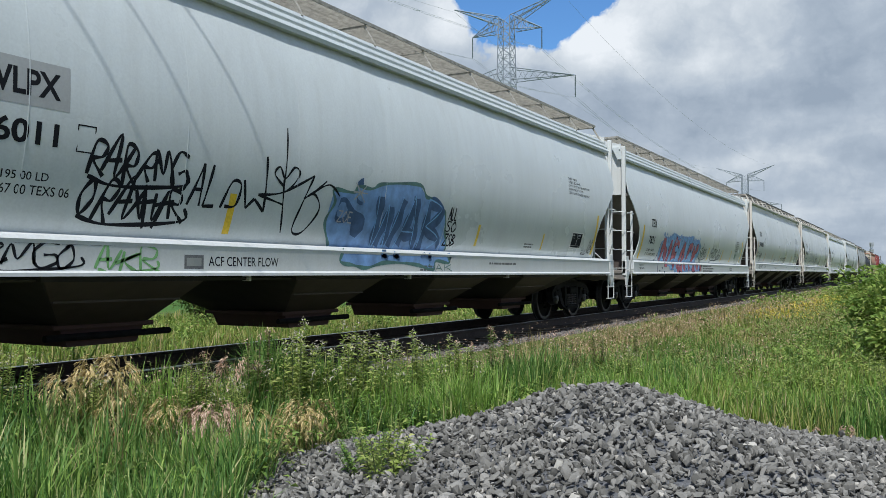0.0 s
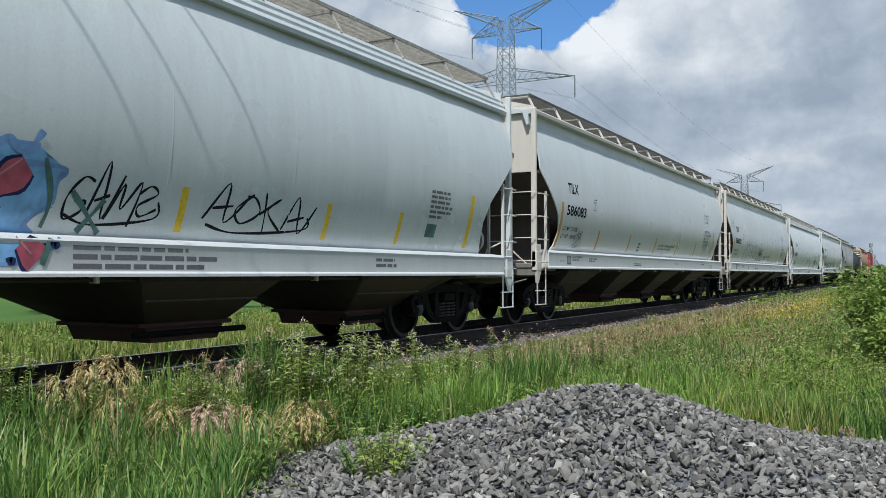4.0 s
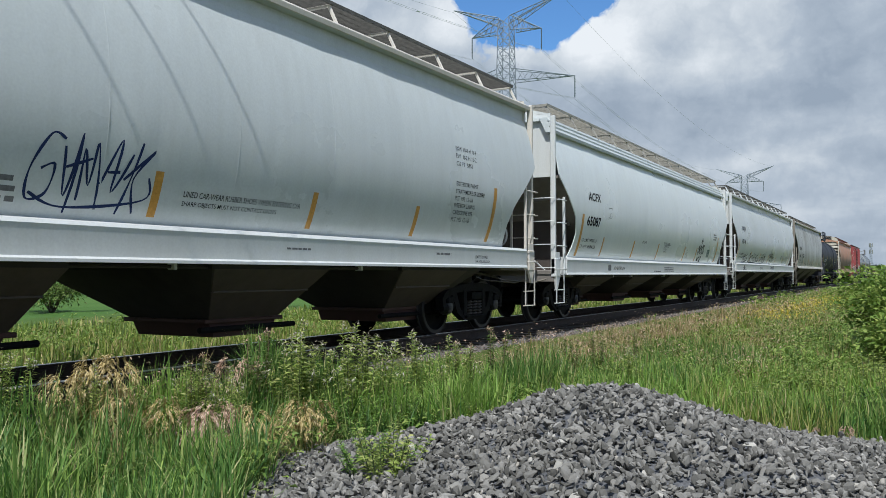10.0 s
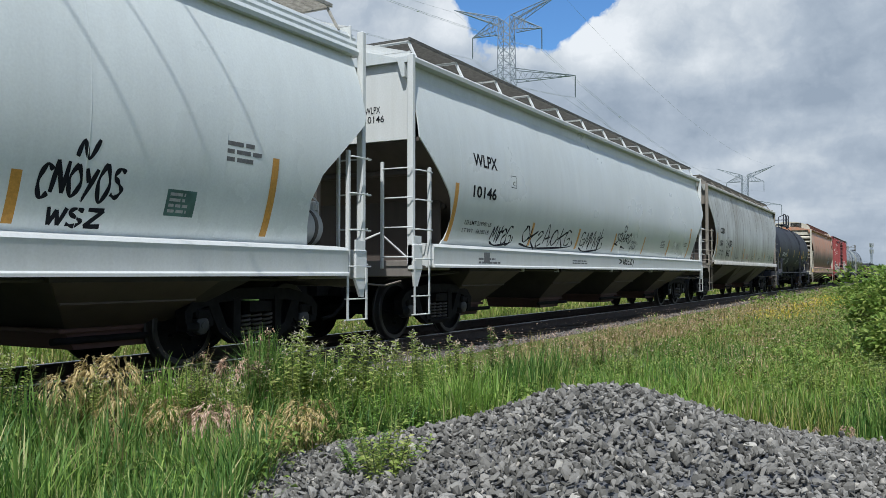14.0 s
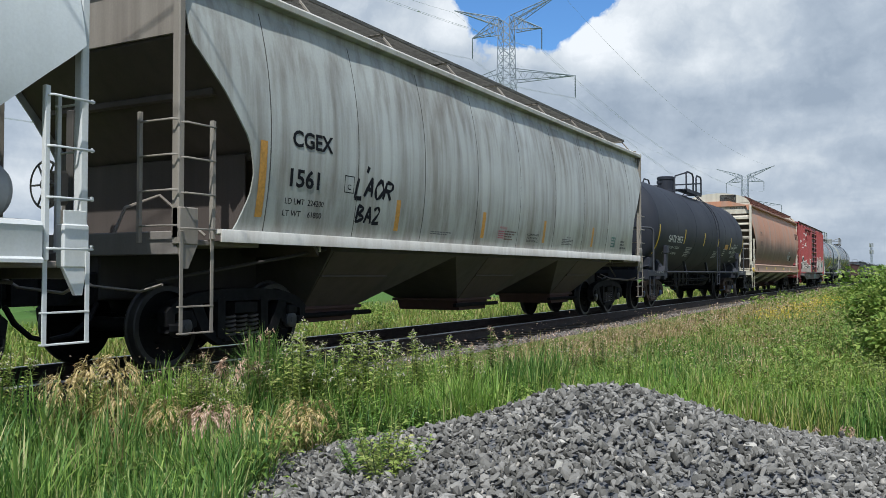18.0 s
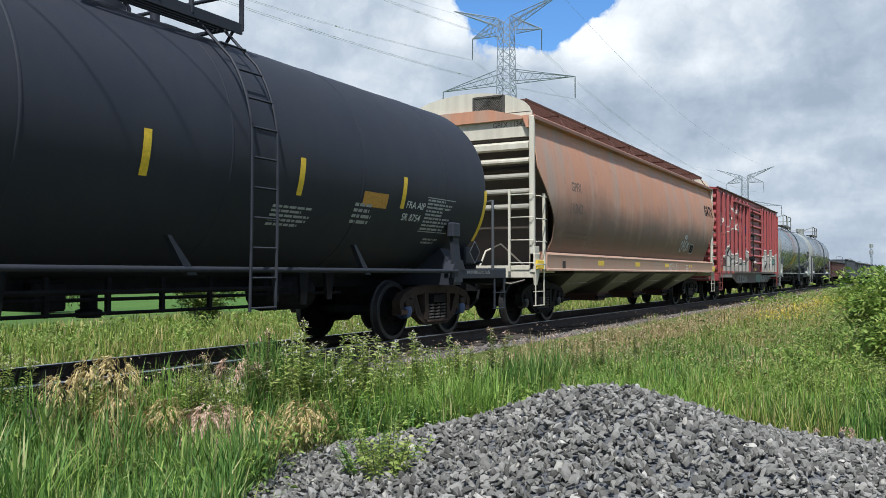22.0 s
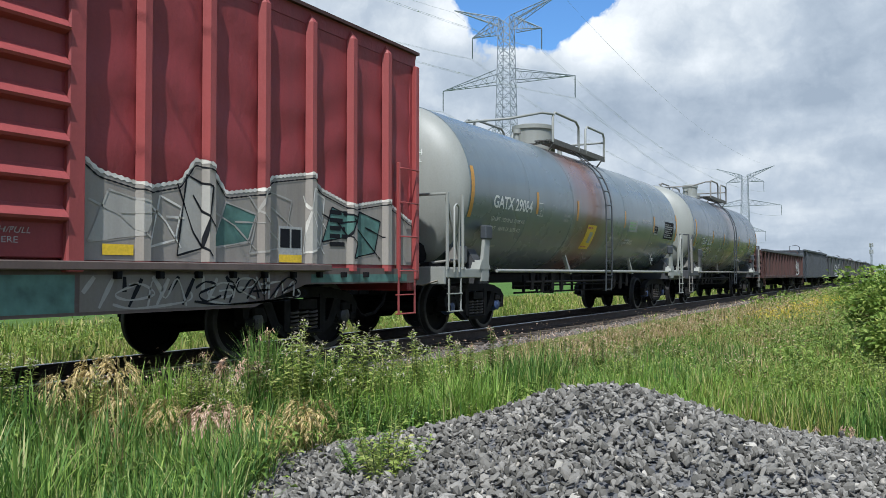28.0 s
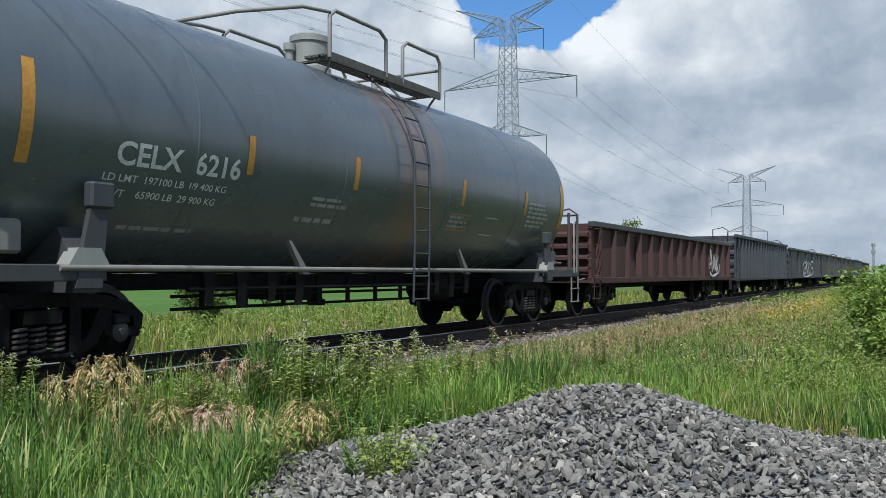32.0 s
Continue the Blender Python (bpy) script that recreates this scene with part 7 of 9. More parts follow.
    for k in range(7):
        x = L * (0.27 + 0.035 * k) + (L * 0.2 if k > 3 else 0.0)
        f = Form().prism([(x - 0.10, 1.06), (x + 0.10, 1.06), (x + 0.045, 0.70 - 0.06 * (k % 2)), (x - 0.045, 0.70 - 0.06 * (k % 2))], -1.16, -1.11)
        part("pipe_hanger", f, M_TRUCK, car)
    part("loading_pipe", Form().tube([(L * 0.25, -1.13, 0.86), (L * 0.62, -1.13, 0.86)], 0.03, 6), M_TRUCK, car)
    part("bottom_outlet", Form().lathe([(0.0, 0.56), (0.13, 0.56), (0.14, 0.64), (0.09, 0.66), (0.09, 1.0)], 16, (L * 0.49, -0.1, 0), "z"), M_TRUCK, car)
    hand_brake(car, 0.12, 0.5, 1.75, frame_mat)
    kind = ""
    for item in spec["marks"]:
        was, kind, a = kind, item[0], item[1:]
        if kind == "T":
            lettering(*a[:5], side, a[5] if len(a) > 5 else M_CHALK, car, 0.022 if a[4] - a[3] > 0.15 else 0.008, a[6] if len(a) > 6 else 0.0)
        elif kind == "B":
            bars(*a[:5], lambda x, z: side(x, z) - 0.0006, a[5] if len(a) > 5 else M_CHALK_DIM, car, 7)
        elif kind == "Y":
            patch(a[0], a[0] + a[3], a[1], a[2], side, a[4] if len(a) > 4 else M_YELLOW, car)
        elif kind == "P":
            deep = 0.0007 if was == "P" else 0.0
            patch(*a[:4], lambda x, z: side(x, z) - deep, a[4], car, "plate")
        elif kind == "F":
            frame_box(*a[:4], 0.014, side, a[4], car)
        elif kind == "D":
            x, z, r = a[:3]
            side_was, side = side, (lambda p, q: -1.47)
            decal("placard", [(x - r, z), (x, z - r), (x + r, z), (x, z + r)], [(0, 1, 2, 3)], side, M_CHALK if a[3] else M_FAINT, car, step=0)
            decal("placard", [(x - r * 0.86, z), (x, z - r * 0.86), (x + r * 0.86, z), (x, z + r * 0.86)], [(0, 1, 2, 3)], lambda p, q: side(p, q) - 0.003, M_INK, car, step=0)
            if a[3]:
                lettering(a[3], x - r * 0.5, x + r * 0.5, z - 0.04, z + 0.04, lambda p, q: -1.476, M_CHALK, car)
            side = side_was
        elif kind == "S":
            lettering(*a[:5], lambda p, q: -1.4625, M_CHALK_DIM, car)
        elif kind == "H":
            # writing on the front head
            v, f = glyphs(a[0])
            vs = []
            for p in v:
                y = a[1] + (a[2] - a[1]) * p[0]
                z = a[3] + (a[4] - a[3]) * p[1]
                q = min(1.0, math.hypot(y, z - zc) / R)
                vs.append((h0 + dish * (1 - math.sqrt(1 - q * q)) - 0.008, -y, z))
            fm = Form()
            fm.add(vs, f)
            part("lettering", fm, M_CHALK, car, smooth=0, tidy=False)
    TRAIN.append((car, front))
    return car
def box_car(label, front, rear):
    """A red box car with posts on its sides and a ribbed sliding door."""
    L = rear - front
    car = tagged(new("box_car"), label, "box car")
    Y, z0, z1 = 1.52, 1.04, 4.06
    d0, d1 = 6.25, 9.25
    for s in (-1, 1):
        def wall(u, v, d=0.0):
            x, z = 0.06 + (L - 0.12) * u, z0 + (z1 - z0) * v
            sag = 0.020 * (1 + math.sin(7.39 * x + 1.2)) * (0.55 + 0.45 * math.sin(2.6 * z + 2.1 * math.sin(1.1 * x)))
            sag += 0.013 * (1 + math.sin(9.0 * z + 3.0 * math.sin(1.7 * x)))
            return x, s * (Y - d - sag * math.sin(math.pi * v) ** 0.5), z
        part("side_wall", Form().slab(lambda u, v: wall(u, v), lambda u, v: wall(u, v, 0.05), 180, 22), M_RED, car, smooth=50)
        f = Form()
        f.prism([(s * (Y - 0.05), z1 - 0.005), (s * (Y + 0.008), z1 - 0.005), (s * (Y + 0.008), z1 + 0.17), (s * (Y - 0.05), z1 + 0.17)], 0.02, L - 0.02, axis="x")
        part("top_plate", f, M_RED, car)
        f = Form().prism([(s * (Y - 0.05), z1 + 0.172), (s * (Y + 0.07), z1 + 0.172), (s * (Y + 0.07), z1 + 0.215), (s * (Y + 0.02), z1 + 0.24), (s * (Y - 0.05), z1 + 0.25)], 0, L, axis="x")
        part("eave", f, M_BROWN, car)
        f = Form().prism([(0.0, z0 + 0.06), (L, z0 + 0.06), (L, 0.90), (L - 2.6, 0.90), (L - 3.5, 0.66), (3.5, 0.66), (2.6, 0.90), (0.0, 0.90)], s * (Y + 0.005), s * (Y + 0.035))
        part("side_sill", f, M_SILL, car)
    ribs = [0.85 * k for k in range(1, 8)] + [10.05, 10.9, 11.75, 12.6, 13.45, 14.28]
    for x in ribs:
        f = Form()
        f.prism([(x - 0.075, -Y), (x - 0.04, -Y - 0.085), (x + 0.04, -Y - 0.085), (x + 0.075, -Y)], z0 + 0.02, z1 + 0.02, axis="z")
        f.add([(x - 0.075, -Y, z1 + 0.02), (x - 0.04, -Y - 0.085, z1 + 0.02), (x + 0.04, -Y - 0.085, z1 + 0.02), (x + 0.075, -Y, z1 + 0.02), (x, -Y, z1 + 0.15)], [[0, 1, 4], [1, 2, 4], [2, 3, 4]])
        part("side_post", f, M_RED_LIGHT, car)
    for x in (0.05, L - 0.05):
        part("corner_post", Form().box(x - 0.05, x + 0.05, -Y - 0.07, -Y + 0.04, z0 - 0.1, z1, 0.012), M_RED_LIGHT, car)
    # door with pressed ribs
    f = Form().box(d0, d1, -Y - 0.06, -Y - 0.005, z0 + 0.12, z1 - 0.06, 0.01)
    door = part("door", f, M_RED, car, "dark red ribbed sliding door")
    for k in range(8):
        z = 1.45 + k * 0.325
        f = Form().prism([(-Y - 0.05, z), (-Y - 0.14, z + 0.03), (-Y - 0.155, z + 0.055), (-Y - 0.14, z + 0.08), (-Y - 0.05, z + 0.17)], d0 + 0.12, d1 - 0.1, axis="x")
        part("door_rib", f, M_RED_LIGHT, door)
    for x in (d0, d1):
        part("door_post", Form().box(x - 0.09, x + 0.09, -Y - 0.12, -Y, z0, z1 - 0.02, 0.015), M_RED_LIGHT, car)
    part("door_track", Form().box(2.8, d1 + 0.3, -Y - 0.10, -Y - 0.02, z1 - 0.14, z1 - 0.05, 0.01), M_RED_LIGHT, car)
    part("door_track", Form().box(2.8, L - 2.2, -Y - 0.13, -Y, z0 + 0.02, z0 + 0.10, 0.01), M_SILL, car)
    f = Form().tube([(d0 + 0.25, -Y - 0.19, z0 + 0.25), (d0 + 0.25, -Y - 0.19, z1 - 0.2)], 0.02, 6)
    for z in (1.7, 2.7, 3.6):
        f.box(d0 + 0.18, d0 + 0.34, -Y - 0.22, -Y - 0.06, z - 0.06, z + 0.06, 0.015)
    f.box(d0 - 0.1, d0 + 0.5, -Y - 0.24, -Y - 0.05, 1.62, 1.80, 0.03)
    part("door_latch", f, M_TRUCK, door)
    # roof with seams, ends with deep ribs
    f = Form().prism([(-Y - 0.02, z1 + 0.20), (0, z1 + 0.42), (Y + 0.02, z1 + 0.20), (Y, z1 + 0.12), (0, z1 + 0.34), (-Y, z1 + 0.12)], 0.0, L, axis="x")
    part("roof", f, M_RED, car)
    for k in range(12):
        x = 0.6 + k * (L - 1.2) / 11
        part("roof_seam", Form().prism([(-Y - 0.02, z1 + 0.22), (0, z1 + 0.44), (Y + 0.02, z1 + 0.22), (0, z1 + 0.41)], x - 0.03, x + 0.03, axis="x"), M_RED, car)
    for x, s in ((0.0, 1), (L, -1)):
        part("end_wall", Form().box(min(x + 0.1 * s, x + 0.16 * s), max(x + 0.1 * s, x + 0.16 * s), -Y, Y, z0 - 0.1, z1 + 0.22, 0.01), M_RED, car)
        for k in range(10):
            z = z0 + 0.22 + k * 0.295
            f = Form().prism([(x + 0.12 * s, z - 0.10), (x + 0.02 * s, z - 0.05), (x - 0.0 * s, z + 0.0), (x + 0.02 * s, z + 0.06), (x + 0.12 * s, z + 0.11)], -Y + 0.08, Y - 0.08)
            part("end_rib", f, M_RED_LIGHT, car)
        part("end_sill", Form().box(min(x, x + 0.2 * s), max(x, x + 0.2 * s), -Y, Y, 0.78, z0, 0.02), M_RED, car)
        ladder(car, x + 0.05 * s, s, M_RED_LIGHT, 0.95, 2.6, y=-Y - 0.04, width=0.44, rungs=4, step_low=0.45)
        coupler(car, x, -s)
        truck(car, x + 2.0 * s, "grey")
    part("centre_sill", Form().box(0.2, L - 0.2, -0.25, 0.25, 0.72, 1.05, 0.02), M_TRUCK, car)
    part("air_reservoir", Form().lathe([(0.0, -0.5), (0.18, -0.5), (0.22, -0.4), (0.22, 0.4), (0.18, 0.5), (0.0, 0.5)], 16, (7.4, -0.8, 0.62), "x"), M_TRUCK, car)

    def side(x, z):
        if z < z0 + 0.02:
            return -Y - 0.042
        if d0 + 0.1 < x < d1 - 0.1:
            return -Y - 0.066
        return -Y - 0.006

    def proud(x, z):
        """Over posts and door ribs."""
        for r in ribs:
            e = abs(x - r)
            if e < 0.079 and z > z0:
                return -Y - 0.004 - 0.085 * min(1.0, (0.079 - e) / 0.035)
        if d0 + 0.1 < x < d1 - 0.1 and z > 1.4:
            k = (z - 1.45) % 0.325
            return -Y - (0.16 if 0.0 < k < 0.12 else 0.09)
        return side(x, z)

    CUTS[:] = [r + k for r in ribs for k in (-0.079, -0.044, 0.044, 0.079)]
    # grey painted skirt with a waved white edge
    def crest(x):
        if x > d1:
            return float(np.interp(x, [9.32, 9.56, 10.13, 10.53, 10.74, 10.95, 11.18, 11.78, 11.92, 12.6, 12.83, 13.48, 14.29, 14.95], [2.12, 1.96, 1.86, 1.95, 2.20, 2.15, 1.89, 1.98, 2.13, 2.24, 2.07, 1.91, 2.04, 1.78]))
        return 1.66 + 0.42 * (1 - abs(math.sin(1.55 * x + 0.5))) ** 1.6 + 0.22 * (1 - abs(math.sin(2.7 * x))) ** 2 + 0.10 * math.sin(0.9 * x)

    for xa, xb in [(0.12, d0 - 0.1), (d1 + 0.1, L - 0.12)]:
        n = int((xb - xa) / 0.025)
        v, f = [], []
        for k in range(n + 1):
            x = xa + (xb - xa) * k / n
            v += [(x, z0 + 0.11), (x, crest(x))]
        f = [(2 * k, 2 * k + 2, 2 * k + 3, 2 * k + 1) for k in range(n)]
        decal("graffiti", v, f, proud, M_DULL_SPRAY, car, "grey-brown painted skirt of graffiti")
        brush([[(xa + (xb - xa) * k / 90, crest(xa + (xb - xa) * k / 90)) for k in range(91)]], 0.045, lambda x, z: proud(x, z) - 0.004, M_WHITE_SPRAY, car)
        brush([[(xa + (xb - xa) * k / 90, crest(xa + (xb - xa) * k / 90) - 0.06) for k in range(91)]], 0.02, lambda x, z: proud(x, z) - 0.006, M_INK, car)
        rnd = random.Random(int(xa * 10))
        x = xa + 0.1
        while x < xb - 0.7:
            w = rnd.uniform(0.35, 0.75)
            t = crest(x + w / 2) - 0.12
            b = z0 + rnd.uniform(0.16, 0.4)
            q = [(x, b), (x + w * 0.8, b + 0.08), (x + w, t - 0.1), (x + w * 0.3, t)]
            m = rnd.choice([M_TEAL_SPRAY, M_DULL_SPRAY, M_STONE_SPRAY, M_BROWN, M_STONE_SPRAY, M_STONE_SPRAY])
            nn, vv, ff = 8, [], []
            for i in range(nn + 1):
                for j in range(5):
                    a, c = i / nn, j / 4
                    vv.append(((1 - a) * ((1 - c) * q[0][0] + c * q[3][0]) + a * ((1 - c) * q[1][0] + c * q[2][0]), (1 - a) * ((1 - c) * q[0][1] + c * q[3][1]) + a * ((1 - c) * q[1][1] + c * q[2][1])))
            ff = [(i * 5 + j, (i + 1) * 5 + j, (i + 1) * 5 + j + 1, i * 5 + j + 1) for i in range(nn) for j in range(4)]
            if m is not M_DULL_SPRAY:
                decal("graffiti", vv, ff, lambda x, z: proud(x, z) - 0.003, m, car)
            brush([[q[i], q[(i + 1) % 4]] for i in range(4)] + [[(x, t - 0.1), (x + w * 0.5, b + 0.25)], [(x + w * 0.5, b + 0.25), (x + w, b)], [(x + w * 0.5, t - 0.2), (x + w * 1.1, b + 0.3)]], 0.024, lambda x, z: proud(x, z) - 0.007, rnd.choice([M_INK, M_WHITE_SPRAY, M_STONE_SPRAY]), car)
            x += w * rnd.uniform(0.8, 1.3)
    for k, (xa, xb, m) in enumerate([(3.3, 5.6, M_STONE_SPRAY), (9.7, 10.6, M_STONE_SPRAY), (10.7, 12.4, M_INK), (10.9, 12.3, M_STONE_SPRAY)]):
        brush(scrawl(xa, xb, 0.72, 1.0, int((xb - xa) / 0.35), 33 + k), 0.028, lambda p, q: -Y - 0.041, m, car)
    for xa, xb, m in ((0.3, 2.4, M_DULL_SPRAY), (3.6, 5.9, M_SLOPE), (8.2, 9.3, M_TEAL_SPRAY), (9.35, L - 3.6, M_SLOPE), (L - 2.5, L - 0.3, M_TEAL_SPRAY)):
        patch(xa, xb, 0.69 if 3.5 < xa < L - 3.5 else 0.92, 1.02, lambda p, q: -Y - 0.0375, m, car, "graffiti")
    # sill ticks: the black ones are painted shadows, the pale ones spray
    for k in range(16):
        xa = 9.5 + 0.33 * k if k < 6 else 3.7 + 0.22 * (k - 6)
        brush([[(xa, 1.0), (xa + 0.12 * (k % 3 - 1), 0.86)], [(xa + 0.2, 0.98), (xa + 0.05, 0.72)]], 0.05, lambda p, q: -Y - 0.0405, M_INK if k % 2 else M_STONE_SPRAY, car)
    for k in range(9):
        part("door_stop", Form().box(9.7 + 0.5 * k, 9.76 + 0.5 * k, -Y - 0.10, -Y - 0.03, 0.98, 1.05, 0.006), M_TRUCK, car)
    # white outlined letters, too worn to read, and chalk marks
    tall = drawn("LODDR", 1.2, 4.95, 2.75, 3.72, -0.05, 0.12)
    brush(tall, 0.36, lambda x, z: proud(x, z) - 0.004, M_WHITE_SPRAY, car, label="tall white outlined letters, worn thin")
    brush(tall, 0.27, lambda x, z: proud(x, z) - 0.008, M_RED_LIGHT, car)
    brush(scrawl(0.25, 0.75, 2.9, 3.5, 2, 4), 0.025, proud, M_WHITE_SPRAY, car)
    lettering("HC", 1.88, 2.24, 2.17, 2.36, side, M_CHALK, car)
    lettering("RY", 2.62, 2.90, 2.17, 2.36, side, M_CHALK, car)
    bars(5.2, 5.85, 2.35, 2.65, 4, side, M_CHALK_DIM, car, 3)
    patch(5.2, 5.85, 2.75, 3.1, side, M_NAVY_SPRAY, car, "plate")
    lettering("226 VIDE", 6.62, 7.9, 2.62, 2.84, proud, M_CHALK_DIM, car)
    lettering("57x2", 6.6, 7.25, 2.32, 2.55, proud, M_CHALK_DIM, car)
    lettering("56x2", 6.8, 7.45, 1.98, 2.2, proud, M_CHALK_DIM, car)
    brush(scrawl(6.5, 7.6, 1.45, 1.75, 5, 8), 0.03, lambda x, z: proud(x, z) - 0.01, M_WHITE_SPRAY, car)
    lettering("PUSH/PULL", 6.75, 7.2, 1.36, 1.41, proud, M_CHALK_DIM, car)
    lettering("HERE", 6.86, 7.08, 1.28, 1.33, proud, M_CHALK_DIM, car)
    lettering("PUSH/PULL", 8.42, 8.85, 1.36, 1.41, proud, M_CHALK_DIM, car)
    lettering("HERE", 8.53, 8.74, 1.28, 1.33, proud, M_CHALK_DIM, car)
    patch(7.55, 8.05, 1.18, 1.29, lambda x, z: proud(x, z) - 0.004, M_YELLOW, car)
    patch(9.60, 9.95, 1.20, 1.30, lambda x, z: proud(x, z) - 0.009, M_YELLOW, car)
    patch(12.02, 12.45, 1.18, 1.58, lambda x, z: side(x, z) - 0.009, M_CHALK_DIM, car, "plate")
    patch(12.05, 12.22, 1.33, 1.55, lambda x, z: side(x, z) - 0.011, M_INK, car, "plate")
    patch(12.25, 12.42, 1.33, 1.55, lambda x, z: side(x, z) - 0.011, M_INK, car, "plate")
    patch(12.03, 12.44, 1.16, 1.25, lambda x, z: side(x, z) - 0.011, M_YELLOW, car)
    bars(13.0, 13.45, 1.35, 1.85, 5, lambda x, z: side(x, z) - 0.008, M_INK, car, 5)
    patch(0.3, 0.7, 1.16, 1.26, lambda x, z: proud(x, z) - 0.009, M_YELLOW, car)
    CUTS.clear()
    TRAIN.append((car, front))
    return car


def gondola(label, front, rear, mat, z0, z1, ribs, rib_mat, chord_mat, seed, mark=None):
    """An open car with posts on its sides."""
    L = rear - front
    car = tagged(new("gondola_car"), label, "gondola car", "open cars of the train")
    Y = 1.46
    rnd = random.Random(seed)
    for s in (-1, 1):
        dn = [(rnd.uniform(0, L), rnd.uniform(0.3, 0.8), rnd.uniform(-0.05, 0.03)) for _ in range(14)]

        def face(u, v, d=0.0):
            x = 0.1 + (L - 0.2) * u
            k = sum(a * math.exp(-((x - p) / w) ** 2) for p, w, a in dn) * math.sin(math.pi * v)
            return x, s * (Y + k - d), z0 + (z1 - z0) * v
        part("side_wall", Form().slab(lambda u, v: face(u, v), lambda u, v: face(u, v, 0.02), 60, 4), mat, car, smooth=50)
        part("top_chord", Form().box(0, L, min(s * (Y - 0.05), s * (Y + 0.11)), max(s * (Y - 0.05), s * (Y + 0.11)), z1 - 0.03, z1 + 0.10, 0.015), chord_mat, car)
        part("side_sill", Form().box(0, L, min(s * (Y - 0.02), s * (Y + 0.09)), max(s * (Y - 0.02), s * (Y + 0.09)), z0 - 0.06, z0 + 0.08, 0.012), mat, car)
    for k in range(ribs):
        x = 0.5 + (L - 1.0) * k / (ribs - 1)
        f = Form()
        for z, w, d in ((z0, 0.10, 0.11), (z1 - 0.03, 0.07, 0.10)):
            f.add([(x - w, -Y + 0.03, z), (x - w * 0.5, -Y - d, z), (x + w * 0.5, -Y - d, z), (x + w, -Y + 0.03, z)], [[0, 1, 2, 3]])
        f.f += [(0, 1, 5, 4), (1, 2, 6, 5), (2, 3, 7, 6)]
        f.m += [0, 0, 0]
        part("side_post", f, rib_mat, car)
    for x, s in ((0.0, 1), (L, -1)):
        part("end_wall", Form().box(min(x + 0.06 * s, x + 0.12 * s), max(x + 0.06 * s, x + 0.12 * s), -Y, Y, z0 - 0.05, z1 + 0.05, 0.01), mat, car)
        for k in range(4):
            z = z0 + 0.15 + k * (z1 - z0 - 0.2) / 4
            h = (z1 - z0 - 0.2) / 4
            part("end_rib", Form().prism([(x + 0.08 * s, z), (x - 0.06 * s, z + h * 0.25), (x - 0.06 * s, z + h * 0.5), (x + 0.08 * s, z + h * 0.75)], -Y + 0.05, Y - 0.05), rib_mat, car)
        ladder(car, x, s, rib_mat, z0, min(z1, 2.3), y=-Y - 0.09, width=0.4, rungs=4, step_low=0.45, end=True)
        rod(car, [(x - 0.1 * s, -1.2, z0), (x - 0.1 * s, -1.2, z1 + 0.25), (x - 0.1 * s, -1.0, z1 + 0.38), (x - 0.1 * s, -0.6, z1 + 0.3), (x - 0.1 * s, -0.6, z0 + 0.3)], 0.02, rib_mat, "hand_rail")
        coupler(car, x, -s)
        truck(car, x + 1.9 * s, "grey")
    part("floor_plate", Form().box(0.1, L - 0.1, -Y + 0.03, Y - 0.03, z0, z0 + 0.05, 0.01), mat, car)
    part("centre_sill", Form().box(0.2, L - 0.2, -0.3, 0.3, 0.62, z0, 0.02), M_TRUCK, car)
    if mark:
        brush(scrawl(*mark), 0.10, lambda x, z: -Y - 0.125, M_CHALK, car, label="white painted scrawl")
    TRAIN.append((car, front))
    return car


# ---- the train, front to rear ----
def stripes(xs, z0, z1, w, mat=M_AMBER):
    return [("Y", x, z0, z1, w, mat) for x in xs]


PIECE_A = blob(7.05, 10.5, 1.03, 2.32, 26, 5, 0.24)
# chunky strokes of the red letters, from one end of the piece to the other
BLOCKS = drawn("N", 3.62, 4.75, 1.20, 2.02) + drawn("E", 4.92, 5.72, 1.16, 1.98) + drawn("A", 5.82, 6.66, 1.12, 1.98) + drawn("C", 6.78, 7.42, 1.14, 1.92) + drawn("K", 7.58, 8.28, 1.14, 1.92)
PIECE_B = blob(3.25, 8.62, 1.02, 2.22, 34, 9, 0.20)


